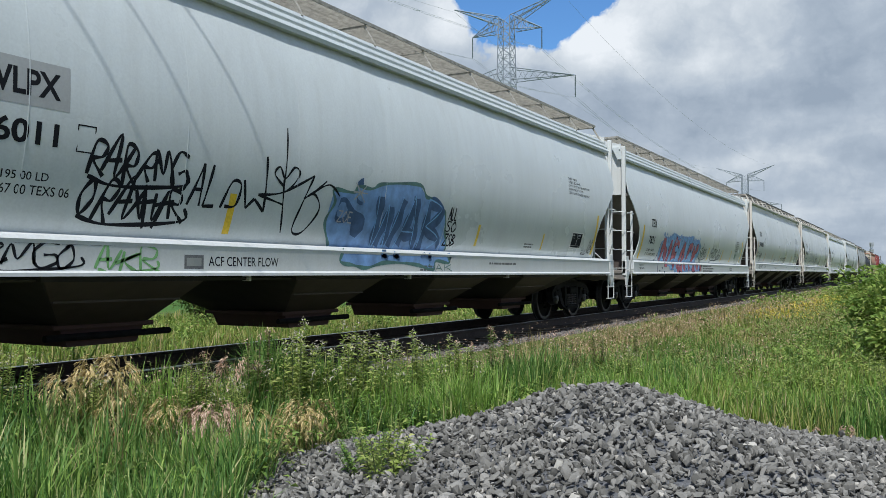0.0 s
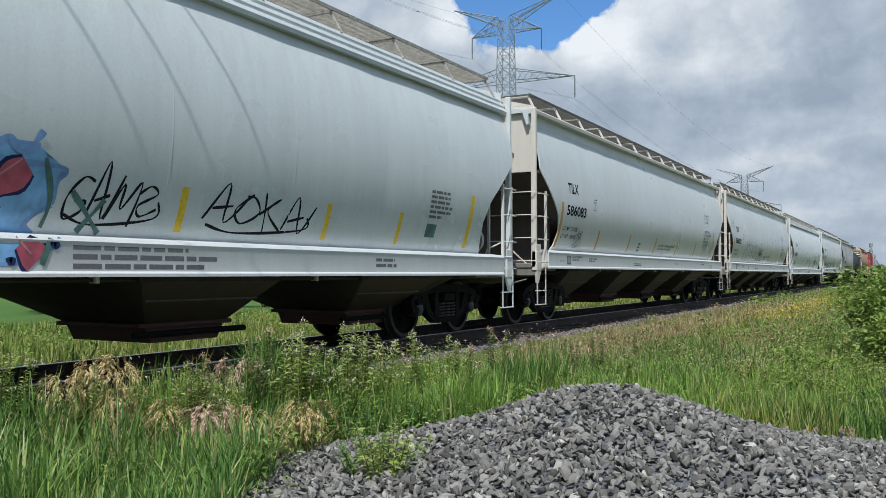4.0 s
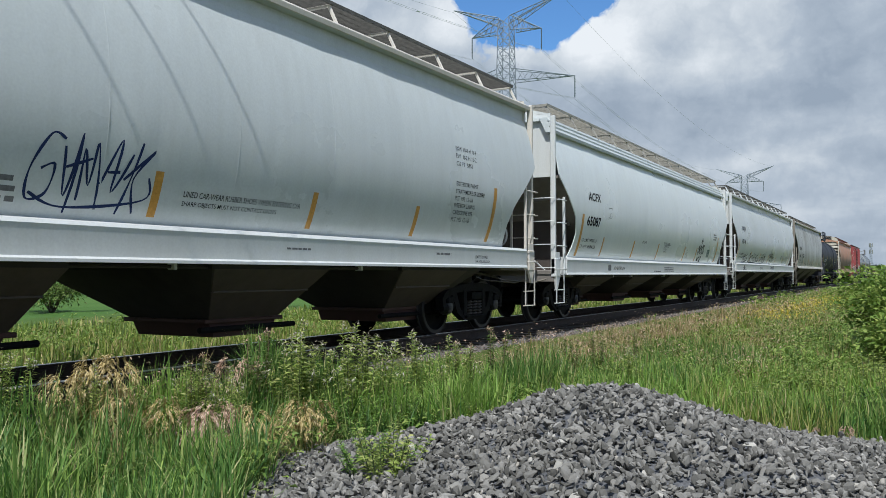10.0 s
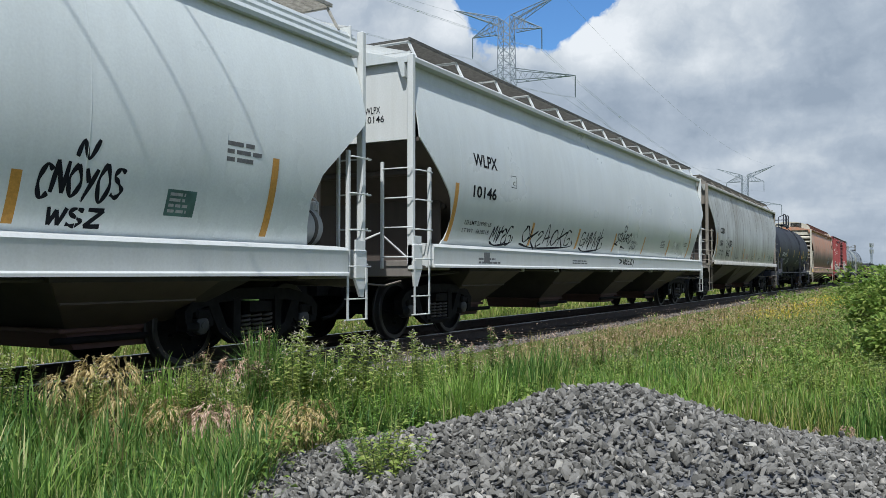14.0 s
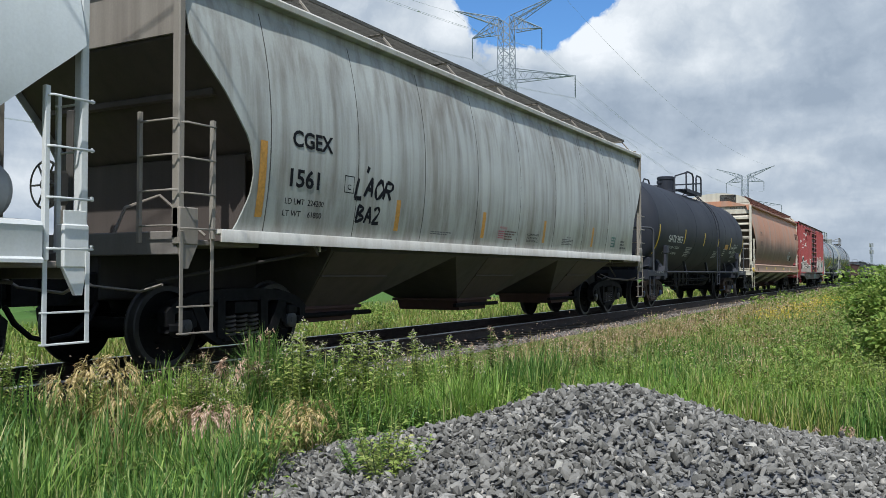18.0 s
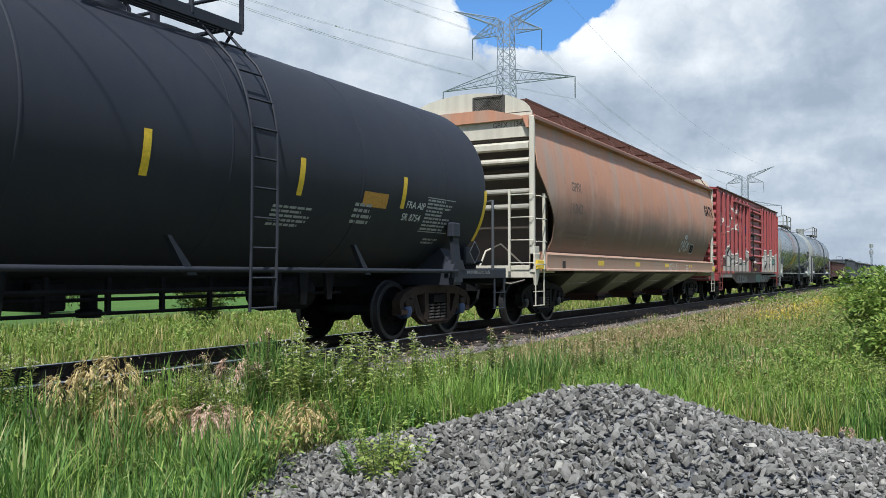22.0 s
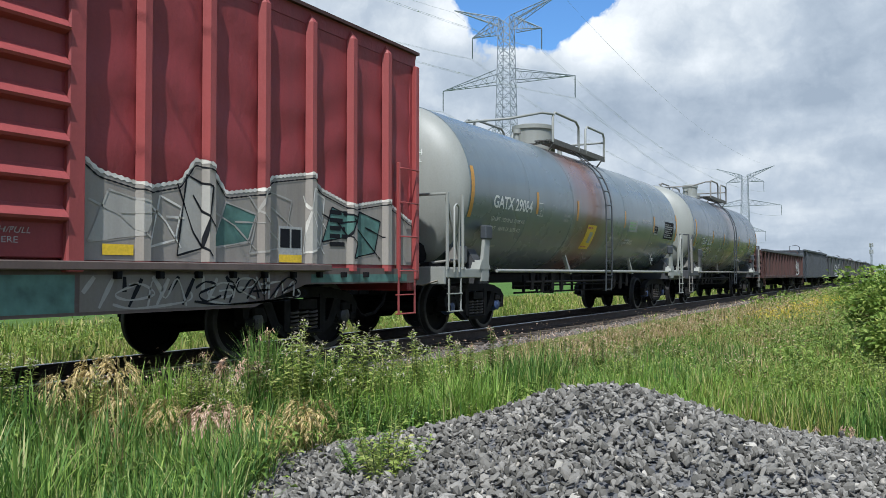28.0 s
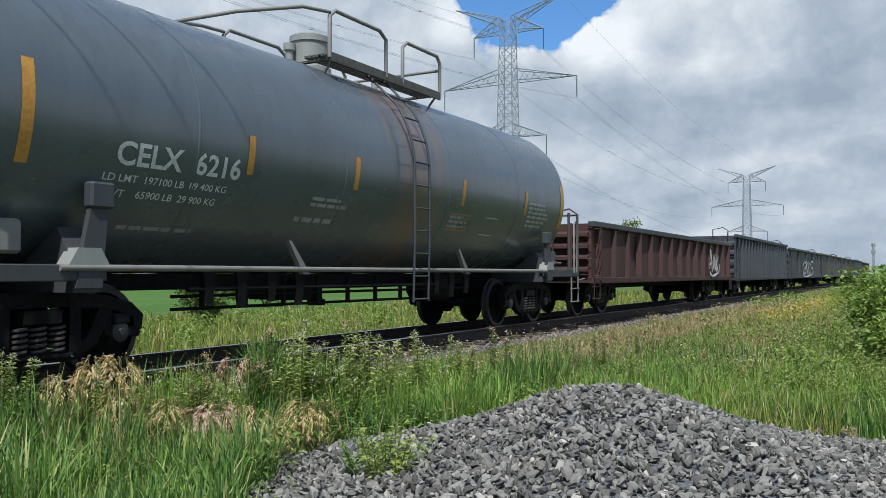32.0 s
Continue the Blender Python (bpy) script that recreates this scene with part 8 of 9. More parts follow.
hopper("pale grey covered hopper car with black and blue graffiti", 1.4, 19.93, M_GREY_B, M_WHITE, M_WHITE,
       dict(seed=1, end_text=["WLPX", "6011"], sill=(1.36, 1.0), eave=(3.93, 1.36), lip=4.22, steps=True, lip_mat=M_GREY_B, seams=[3.0, 4.75, 6.5, 8.4, 10.2, 12.0, 13.8, 15.6], board=4.55, board_out=1.2, board_mat=M_GRATE_PALE,
            bracket_mat=M_GRATE_PALE, brackets=12, bays=4, gates=[4.55, 7.93, 11.25, 14.6], gate_w=0.52, gate=0.30, under=M_UNDER, slope_mat=M_SLOPE, marks=[
                ("P", 2.45, 3.38, 2.40, 2.78, M_PLATE), ("T", "WLPX", 2.56, 3.29, 2.48, 2.70), ("T", "6011", 2.70, 3.29, 2.09, 2.29), ("F", 3.47, 3.66, 2.08, 2.32),
                ("T", "195 00 LD", 2.82, 3.25, 1.80, 1.87), ("T", "67 00 TEXS 06", 2.82, 3.47, 1.68, 1.76),
                ("G", 3.62, 4.75, 1.85, 2.25, 6, 11, 0.045, M_INK, "black spray-painted tag"), ("G", 3.58, 4.8, 1.5, 1.9, 6, 12, 0.045, M_INK),
                ("W", drawn("AL", 4.88, 5.3, 1.72, 2.15, 0.2) + [[(5.3, 1.72), (5.42, 2.0), (5.56, 1.98), (5.52, 1.76), (5.36, 1.74)], [(5.6, 2.04), (5.68, 1.74)], [(5.68, 1.74), (5.8, 1.85)], [(5.8, 1.85), (5.98, 1.72)], [(5.98, 1.72), (5.93, 2.33)]], 0.04, M_INK, "black spray-painted tag"),
                ("W", [[(6.27, 2.02), (6.08, 2.15), (6.16, 2.24), (6.27, 2.12), (6.42, 2.26), (6.53, 2.2), (6.4, 2.03), (6.27, 1.96)], [(5.85, 1.9), (6.27, 1.96), (6.8, 2.2)], [(5.85, 1.9), (6.3, 1.82)], [(6.25, 2.1), (6.3, 1.8), (6.37, 1.5)], [(6.8, 2.2), (6.66, 1.9), (6.56, 1.55), (6.75, 1.52), (6.98, 1.8), (6.85, 1.98), (6.66, 1.92)], [(6.72, 1.95), (7.1, 2.12), (7.35, 2.0)], [(6.8, 1.98), (7.05, 2.16)]], 0.035, M_INK), ("W", [[(6.26, 2.0), (6.265, 2.35), (6.26, 2.7)]], 0.03, M_INK),
                ("PIECE", PIECE_A, M_BLUE_SPRAY, M_TEAL_SPRAY), ("W1", [[(7.35, 1.85), (7.75, 1.75), (7.95, 1.55)]], 0.34, M_SLATE_SPRAY), ("W1", [[(7.72, 2.08), (7.86, 2.1)]], 0.36, M_SLATE_SPRAY), ("W2", drawn("WAB", 8.25, 10.25, 1.22, 2.12, 0.12, 0.06), 0.21, M_SLATE_SPRAY, "slate blue letters of a painted piece"),
                ("W3", drawn("WAB", 8.20, 10.20, 1.26, 2.16, 0.12, 0.06), 0.022, M_SKY_SPRAY), ("W3", [[(7.66, 2.2), (7.92, 1.96)], [(7.66, 1.98), (7.92, 2.18)], [(7.62, 2.08), (7.96, 2.08)]], 0.025, M_CHALK_DIM), ("W3", drawn("ZOE", 7.38, 7.72, 1.68, 1.82), 0.018, M_CHALK_DIM), ("W3", drawn("AAK", 9.45, 10.3, 1.06, 1.16), 0.014, M_TEAL_SPRAY),
                ("W", drawn("ALL", 10.28, 10.55, 1.86, 2.06, 0.1) + drawn("SO", 10.25, 10.6, 1.68, 1.84, 0.1) + drawn("ZSB", 10.28, 10.66, 1.46, 1.64, 0.1), 0.03, M_INK), ("Y", 5.42, 1.45, 1.88, 0.10, M_YELLOW), ("Y", 7.97, 1.45, 1.84, 0.10, M_YELLOW), ("Y", 11.34, 1.48, 1.84, 0.08, M_YELLOW), ("Y", 14.2, 1.48, 1.8, 0.06, M_YELLOW),
                ("T", "ACF CENTER FLOW", 5.05, 6.14, 1.10, 1.20), ("P", 4.72, 4.98, 1.07, 1.21, M_FAINT), ("P", 4.75, 4.95, 1.10, 1.18, M_TANK_PALE), ("G", 2.6, 3.5, 1.06, 1.3, 4, 17, 0.03, M_INK),
                ("G", 3.7, 4.35, 1.04, 1.28, 3, 18, 0.035, M_GREEN_SPRAY, "green leaf-like scribble"), ("P", 15.78, 16.40, 1.56, 1.90, M_CHALK), ("P", 15.80, 16.09, 1.62, 1.88, M_INK), ("P", 16.10, 16.38, 1.62, 1.88, M_INK), ("P", 15.80, 16.38, 1.58, 1.615, M_INK), ("B", 15.84, 16.0, 1.76, 1.86, 2, M_CHALK_DIM), ("B", 16.14, 16.3, 1.76, 1.86, 2, M_CHALK_DIM), ("Y", 17.17, 1.45, 2.33, 0.10, M_YELLOW), ("G", 16.9, 17.15, 1.5, 1.8, 3, 19, 0.012, M_INK), ("G", 16.55, 16.85, 1.44, 1.56, 3, 20, 0.012, M_INK), ("T", "SIGMA 7488 II", 15.36, 15.85, 2.98, 3.03), ("T", "APPLIED ZRC EA 4-95", 15.36, 16.04, 2.905, 2.955), ("T", "CAUTION DO NOT USE STEAM, BOILING WATER", 15.36, 16.62, 2.83, 2.88), ("T", "OR SHARP OBJECTS TO CLEAN", 15.36, 16.18, 2.755, 2.805), ("T", "ENTER CAR WITH CLEAN SOFT SOLED SHOES", 15.36, 16.58, 2.68, 2.73), ("B", 13.4, 14.0, 1.5, 1.6, 2),
                ("B", 9.3, 9.8, 1.05, 1.15, 2), ("B", 11.6, 13.0, 1.16, 1.22, 1), ("B", 2.9, 4.0, 1.26, 1.31, 1)]))
hopper("pale grey covered hopper car with red and blue graffiti", 20.95, 38.7, M_GREY_B, M_WHITE, M_WHITE,
       dict(seed=2, end_text=["TEIX", "7831"], sill=(1.36, 1.0), eave=(3.93, 1.36), lip=4.22, steps=True, lip_mat=M_GREY_B, seams=[2.0, 3.9, 5.8, 7.7, 9.6, 11.5, 13.4, 15.3], board=4.55, board_out=1.2, board_mat=M_GRATE_PALE,
            bracket_mat=M_GRATE_PALE, brackets=12, bays=4, bay0=2.2, gate_w=0.6, gate=0.27, slope_mat=M_SLOPE, marks=[
                ("T", "TEIX", 2.14, 2.66, 2.29, 2.51), ("T", "7831", 2.08, 2.63, 1.83, 2.05), ("T", "LD LMT  194400", 2.03, 2.75, 1.63, 1.70), ("T", "LT WT  68600 NEW 8-78", 2.02, 3.0, 1.52, 1.59),
                ("Y", 1.40, 1.42, 2.31, 0.12, M_YELLOW), ("PIECE", PIECE_B, M_SKY_SPRAY, M_BLUE_SPRAY),
                ("W1", BLOCKS, 0.34, M_NAVY_SPRAY), ("W2", BLOCKS, 0.27, M_RED_SPRAY, "red block letters of a painted piece"), ("W3", [[(x - 0.06, z + 0.05) for x, z in line] for line in BLOCKS], 0.018, M_PINK_SPRAY), ("W3", [[(3.5 + 0.1 * k, 2.08 + 0.09 * math.sin(1.9 * k) + 0.05 * math.sin(0.7 * k)) for k in range(48)]], 0.07, M_BLUE_SPRAY),
                ("W3", [[(x, z), (x + 0.02, z - 0.05), (x + 0.05, z)] for x, z in ((2.95, 1.12), (3.2, 1.2), (3.45, 1.08), (4.3, 1.16), (5.2, 1.1), (6.1, 1.18), (7.0, 1.1), (7.9, 1.16), (8.3, 1.3))], 0.06, M_NAVY_SPRAY), ("W3", [[(8.2, 1.1), (8.35, 1.6), (8.25, 2.0)], [(8.6, 1.3), (8.9, 1.7)], [(8.55, 1.75), (8.95, 1.35)]], 0.06, M_TEAL_SPRAY), ("W", [[(2.75, 1.05), (2.8, 1.3), (3.2, 1.45), (3.35, 1.9)]], 0.04, M_NAVY_SPRAY),
                ("G", 8.5, 9.5, 1.5, 2.0, 4, 24, 0.03, M_INK), ("G", 10.2, 11.8, 1.5, 1.95, 4, 25, 0.035, M_INK), ("T", "2 INCH HF", 0.95, 1.35, 1.21, 1.26), ("T", "COMP SHOES", 0.95, 1.42, 1.13, 1.18)]
            + stripes([4.0, 6.2, 9.8, 12.2, 13.9], 1.45, 1.9, 0.09, M_YELLOW) + [("Y", 16.0, 1.45, 2.3, 0.12, M_YELLOW), ("B", 14.7, 15.4, 1.85, 2.3, 6), ("P", 14.7, 15.0, 1.58, 1.78, M_TEAL_SPRAY), ("B", 8.5, 10.4, 1.05, 1.3, 3), ("B", 13.2, 13.8, 1.1, 1.25, 2)]))
for nm, fr, re, num, ld, lt, seed in (("586083", 39.8, 57.65, "586083", "LD LMT  221000", "LT  WT   65000", 3), ("586033", 58.7, 76.6, "586033", "LD LMT  221200", "LT  WT   64800", 4)):
    tags = [("G", 2.2, 2.6, 1.62, 1.98, 4, 41, 0.012, M_INK, "thin black scribble")] if seed == 3 else [
        ("W", drawn("CNACN", 4.1, 6.95, 1.72, 2.38, 0.1, 0.12), 0.03, M_NAVY_SPRAY, "dark blue thin-lined tag"), ("W", [[(3.7, 1.58), (3.9, 2.1), (4.2, 2.42)], [(4.4, 1.16), (4.42, 1.7), (4.5, 2.1)], [(5.6, 1.16), (5.62, 1.75), (5.5, 2.0)], [(6.2, 1.18), (6.25, 1.8)]], 0.03, M_NAVY_SPRAY),
        ("G", 7.3, 8.5, 1.65, 2.3, 5, 43, 0.03, M_NAVY_SPRAY), ("G", 0.55, 1.2, 2.6, 3.4, 3, 44, 0.007, M_FAINT)]
    hopper("pale grey covered hopper car with white sill and open roof walks", fr, re, M_GREY, M_WHITE, M_WHITE_WARM,
           dict(seed=seed, end_text=["TILX", num], end_z=3.45, sill=(1.50, 1.13), eave=(3.96, 1.38), lip=4.24, seams=[1.45, 3.0, 4.6, 6.3, 8.0, 9.7, 11.4, 13.1, 14.8, 16.4], board=4.60, board_out=1.235, bracket_r=0.026, brackets=13, bays=4, bay0=2.2, gate_w=0.6, gate=0.27, under=M_UNDER,
                ladder_top=2.66, marks=[
                    ("T", "TILX", 1.54, 2.14, 2.71, 2.93), ("T", num, 1.49, 2.65, 2.245, 2.465), ("T", ld, 1.41, 2.26, 1.93, 2.02), ("T", lt, 1.40, 2.25, 1.77, 1.86), ("F", 3.11, 3.33, 2.44, 2.69), ("T", "PLATE", 3.15, 3.29, 2.60, 2.64), ("T", "C", 3.19, 3.26, 2.48, 2.57),
                    ("Y", 1.18, 1.58, 2.50, 0.12), ("Y", 15.97, 1.58, 2.50, 0.12)] + stripes([3.66, 6.14, 8.60, 11.05, 13.48], 1.58, 2.02, 0.10) + [
                    ("P", 1.49, 1.73, 1.22, 1.40, M_FAINT), ("P", 1.52, 1.70, 1.25, 1.37, M_TANK_PALE), ("T", "HAND BRAKE APPLIES UND", 1.8, 2.4, 1.36, 1.40), ("T", "ON B END TRUCK", 1.8, 2.2, 1.30, 1.34),
                    ("T", "JACK HERE", 1.1, 1.35, 1.27, 1.31), ("B", 2.85, 3.5, 1.28, 1.38, 2), ("T", "LINED CAR-WEAR RUBBER SHOES WHEN ENTERING CAR", 9.0, 10.85, 1.80, 1.86), ("T", "SHARP OBJECTS MUST NOT CONTACT LINING", 9.0, 10.45, 1.70, 1.76), ("B", 7.0, 7.25, 1.60, 1.85, 3), ("T", "EXTERIOR PAINT", 14.6, 15.35, 2.42, 2.49),
                    ("T", "STRATHMORE EE-2020RP", 14.6, 15.6, 2.30, 2.37), ("T", "PLT 192 12-16", 14.6, 15.2, 2.19, 2.26), ("T", "INTERIOR LINING", 14.6, 15.3, 2.08, 2.15), ("T", "CARBOLINE 995", 14.6, 15.25, 1.97, 2.04), ("T", "PLT 192 12-16", 14.6, 15.2, 1.86, 1.93),
                    ("T", "EXW 10-8 H  8-3", 14.6, 15.3, 2.98, 3.05), ("T", "EW   8-2 H 15-2", 14.6, 15.3, 2.86, 2.93), ("T", "CU FT  5851", 14.6, 15.15, 2.74, 2.81), ("T", "EMPTY LOAD", 15.3, 15.75, 1.28, 1.33), ("T", "1/4 ADJ. BLOCK", 15.3, 15.85, 1.20, 1.25), ("B", 6.3, 7.2, 1.22, 1.3, 2), ("B", 10.5, 11.2, 1.3, 1.34, 1), ("B", 14.0, 14.6, 1.3, 1.36, 1)] + tags))
hopper("pale grey covered hopper car with small print and one black tag", 77.7, 95.5, M_GREY_C, M_WHITE, M_WHITE,
       dict(seed=5, slope_mat=M_SLOPE, end_text=["ACFX", "65087"], sill=(1.37, 1.0), eave=(3.95, 1.36), lip=4.24, steps=True, lip_mat=M_GREY_B, seams=[1.75, 3.15, 4.9, 6.6, 8.3, 10.0, 11.7, 13.4, 15.1], board=4.58, board_out=1.2, board_mat=M_GRATE_PALE,
            bracket_mat=M_GRATE_PALE, brackets=13, bays=4, bay0=2.2, gate_w=0.6, gate=0.27, marks=[
                ("T", "ACFX", 1.78, 2.61, 2.65, 2.84), ("T", "65087", 1.76, 2.66, 2.09, 2.31), ("T", "LD LMT 195000 LB", 1.65, 2.61, 1.74, 1.81), ("T", "LT WT  68000 LB", 1.63, 2.60, 1.60, 1.67), ("F", 3.22, 3.46, 2.34, 2.58), ("T", "C", 3.3, 3.38, 2.38, 2.46),
                ("Y", 1.42, 1.42, 2.33, 0.13), ("Y", 15.82, 1.45, 2.33, 0.11)] + stripes([3.07, 5.5, 7.92, 11.06, 12.7], 1.44, 1.88, 0.10) + [
                ("T", "OF CAR", 6.3, 6.72, 1.84, 1.91), ("T", "AMERICOAT 426", 8.6, 9.1, 1.79, 1.83), ("T", "INTERIOR", 8.6, 8.9, 1.72, 1.76), ("T", "COATED", 8.6, 8.85, 1.65, 1.69), ("B", 8.5, 9.3, 1.84, 1.94, 3),
                ("W", drawn("CNOYOS", 12.95, 13.85, 1.66, 2.02, 0.1, 0.08) + [[(13.3, 2.05), (13.36, 2.2), (13.42, 2.04), (13.52, 2.22)]], 0.05, M_INK, "black spray-painted tag"), ("W", drawn("WSZ", 13.1, 13.7, 1.45, 1.6, 0.1), 0.045, M_INK), ("P", 14.36, 14.75, 1.6, 1.86, M_TEAL_SPRAY), ("B", 14.4, 14.72, 1.62, 1.84, 4, M_CHALK_DIM), ("B", 15.1, 15.7, 2.2, 2.45, 3), ("B", 8.3, 9.6, 1.08, 1.22, 3), ("B", 7.2, 8.2, 1.06, 1.12, 1), ("T", "ACF CENTER FLOW", 3.6, 4.5, 1.12, 1.20), ("P", 3.2, 3.42, 1.1, 1.24, M_FAINT)]))
hopper("pale grey covered hopper car with a row of thin tags", 96.7, 115.75, M_GREY, M_WHITE, M_WHITE,
       dict(seed=6, end_text=["WLPX", "10146"], end_z=3.45, sill=(1.48, 1.12), eave=(3.96, 1.38), lip=4.24, seams=[1.35, 3.1, 4.9, 6.7, 8.5, 10.3, 12.1, 13.9, 15.7, 17.4], board=4.60, board_out=1.235, bracket_r=0.026, brackets=13, bays=4, bay0=2.2, gate_w=0.6, gate=0.27, under=M_UNDER, marks=[
                ("T", "WLPX", 1.78, 2.68, 2.80, 3.01), ("T", "10146", 1.78, 2.65, 2.28, 2.48), ("T", "LD LMT 219900 LB", 1.66, 2.64, 1.83, 1.90), ("T", "LT WT   66100 LB", 1.64, 2.62, 1.70, 1.77), ("F", 3.26, 3.46, 2.56, 2.78), ("T", "C", 3.32, 3.40, 2.60, 2.68),
                ("Y", 1.16, 1.54, 2.46, 0.12), ("Y", 17.05, 1.54, 2.46, 0.12)] + stripes([4.4, 6.95, 9.5, 12.05, 14.57], 1.56, 2.0, 0.10) + [
                ("G", 2.75, 3.6, 1.55, 1.9, 4, 61, 0.04, M_INK, "thin black tag"), ("G", 4.0, 6.6, 1.55, 1.95, 7, 62, 0.04, M_INK), ("G", 7.2, 8.6, 1.55, 2.0, 5, 63, 0.04, M_INK), ("W", drawn("SQARO", 9.65, 10.85, 1.78, 2.05, 0.3, 0.06) + [[(10.2, 2.05), (10.16, 2.16), (10.28, 2.22), (10.34, 2.12), (10.22, 2.05)], [(9.55, 1.76), (9.85, 1.72)], [(10.1, 1.7), (10.5, 1.66)]], 0.045, M_INK, "black looping tag"), ("W", drawn("2020", 10.92, 11.38, 1.66, 1.86, 0.2), 0.03, M_INK), ("W", drawn("WEEZY", 9.9, 10.9, 1.24, 1.42, 0.2, 0.03) + [[(9.58, 1.38), (9.85, 1.33)], [(9.85, 1.33), (9.6, 1.26)]], 0.035, M_INK, "black tag on the white sill"),
                ("B", 13.8, 14.35, 1.76, 1.98, 5), ("B", 16.5, 16.9, 1.85, 2.0, 3), ("G", 15.1, 15.4, 1.7, 2.0, 3, 66, 0.01, M_FAINT), ("G", 15.6, 15.95, 1.65, 2.0, 3, 67, 0.01, M_FAINT), ("P", 2.2, 2.42, 1.2, 1.38, M_FAINT), ("B", 2.0, 2.9, 1.18, 1.3, 2), ("B", 6.4, 7.4, 1.22, 1.32, 2)]))
hopper("weathered grey covered hopper car with seamed sides and dusty streaks", 116.8, 133.1, M_GREY_OLD, M_WHITE_OLD, M_DUSTY,
       dict(seed=7, sill=(1.50, 1.36), thin=True, sill_y=1.62, foot=1.50, eave=(4.0, 1.42), lip=4.20, lip_mat=M_WHITE_OLD, seams=[1.28, 3.0, 4.72, 6.45, 8.18, 9.92, 11.6, 13.25, 14.95], seam_mat=M_UNDER_PALE, bulge=0.018, board=4.56, board_in=0.3, board_out=1.15,
            bracket_r=0.018, brackets=9, bays=3, bay0=2.6, gate=0.36, gate_w=0.62, under=M_UNDER_PALE, plate_mat=M_BAY, truck=1.45, end_low=3.5, tank_mat=M_UNDER_PALE, edge=[(1.4, 0.75), (1.56, 0.85), (1.9, 1.0), (2.15, 1.03), (2.48, 0.94), (2.96, 0.56), (3.4, 0.14), (4.2, 0.06)], marks=[
                ("T", "CGEX", 1.65, 2.42, 2.51, 2.71), ("T", "1561", 1.63, 2.18, 2.04, 2.26), ("T", "LD LMT  224200", 1.58, 2.3, 1.84, 1.91), ("T", "LT WT    61800", 1.56, 2.28, 1.70, 1.77), ("F", 2.70, 2.92, 2.06, 2.28), ("T", "C", 2.77, 2.85, 2.10, 2.17),
                ("Y", 1.10, 1.66, 2.51, 0.12), ("Y", 14.9, 1.66, 2.5, 0.12)] + stripes([3.95, 6.68, 9.34, 12.16], 1.63, 2.06, 0.11) + [
                ("W", drawn("LAOR", 2.98, 3.85, 2.0, 2.32, 0.25, 0.06) + [[(3.2, 2.36), (3.24, 2.44)]], 0.06, M_INK, "thick black tag"), ("W", drawn("BA2", 3.05, 3.6, 1.70, 1.92, 0.15), 0.05, M_INK), ("B", 7.6, 8.1, 1.62, 1.8, 4, M_FAINT_TAN), ("B", 5.0, 5.7, 1.62, 1.68, 2), ("T", "WARNING", 7.36, 7.68, 1.815, 1.86, M_RED_SPRAY), ("B", 7.33, 7.7, 1.64, 1.79, 4, M_RED_SPRAY), ("T", "CLOSE HOPPER GATES", 8.6, 9.13, 1.745, 1.785), ("T", "AND ROOF HATCHES", 8.6, 9.08, 1.685, 1.725), ("T", "BEFORE CAR IS MOVED", 8.6, 9.14, 1.625, 1.665), ("T", "CAUTION", 10.62, 10.85, 1.765, 1.80), ("B", 10.41, 11.05, 1.62, 1.75, 4), ("P", 13.58, 13.88, 1.66, 1.9, M_TEAL_SPRAY), ("B", 13.60, 13.86, 1.68, 1.88, 3, M_CHALK_DIM), ("B", 14.3, 14.8, 1.62, 1.85, 3)]))
tank_car("matt black tank car with white lettering and yellow tape", 134.0, 149.3, M_BLACK_CAR, M_BLACK_CAR,
         dict(R=1.51, zc=2.46, ends=(0.45, 14.85), frame=M_BLACK_CAR, rails=M_BLACK_CAR, dome=7.6, dome_size=(0.29, 0.58), deck=(6.6, 8.9), dome_mat=M_BLACK_CAR, ladder=8.55, caps="blue", rusty=True, nose=False, hoops=False, stays=3, rings=[3.2, 5.7, 8.2, 10.7, 13.0], marks=[
             ("T", "GATX 9953", 2.21, 3.92, 1.98, 2.20), ("T", "LD LMT 215000   LB 97500 KG", 2.13, 3.79, 1.80, 1.87), ("T", "LT WT    71000   LB 32200 KG", 2.09, 3.72, 1.63, 1.70)] + [("Y", x, 1.98, 2.43, 0.10) for x in (4.14, 6.98, 9.35, 11.7)] + [
             ("Y", 1.03, 1.60, 2.45, 0.10), ("Y", 14.3, 1.60, 2.45, 0.10), ("B", 4.7, 5.6, 1.58, 1.9, 6), ("B", 9.0, 9.9, 1.6, 1.86, 5), ("B", 10.6, 11.2, 1.7, 2.0, 4), ("P", 10.75, 11.35, 1.95, 2.15, M_AMBER),
             ("T", "FRA AIP", 11.87, 12.4, 2.0, 2.10), ("T", "SR 8754", 11.82, 12.34, 1.82, 1.92), ("B", 12.45, 13.3, 1.70, 2.18, 9, M_CHALK_DIM), ("F", 12.42, 13.33, 1.68, 2.20, M_CHALK_DIM), ("B", 12.7, 13.2, 1.5, 1.6, 2), ("D", 14.02, 1.40, 0.20, ""), ("S", "2 INCH TREAD COND. SHOES", 0.72, 1.6, 1.04, 1.09), ("S", "2 INCH TREAD COND. SHOES", 13.75, 14.6, 1.04, 1.09), ("H", "GATX 9953", 0.15, 0.75, 2.98, 3.08), ("H", "CAPY 20000 GAL", 0.15, 0.75, 2.86, 2.92)]))
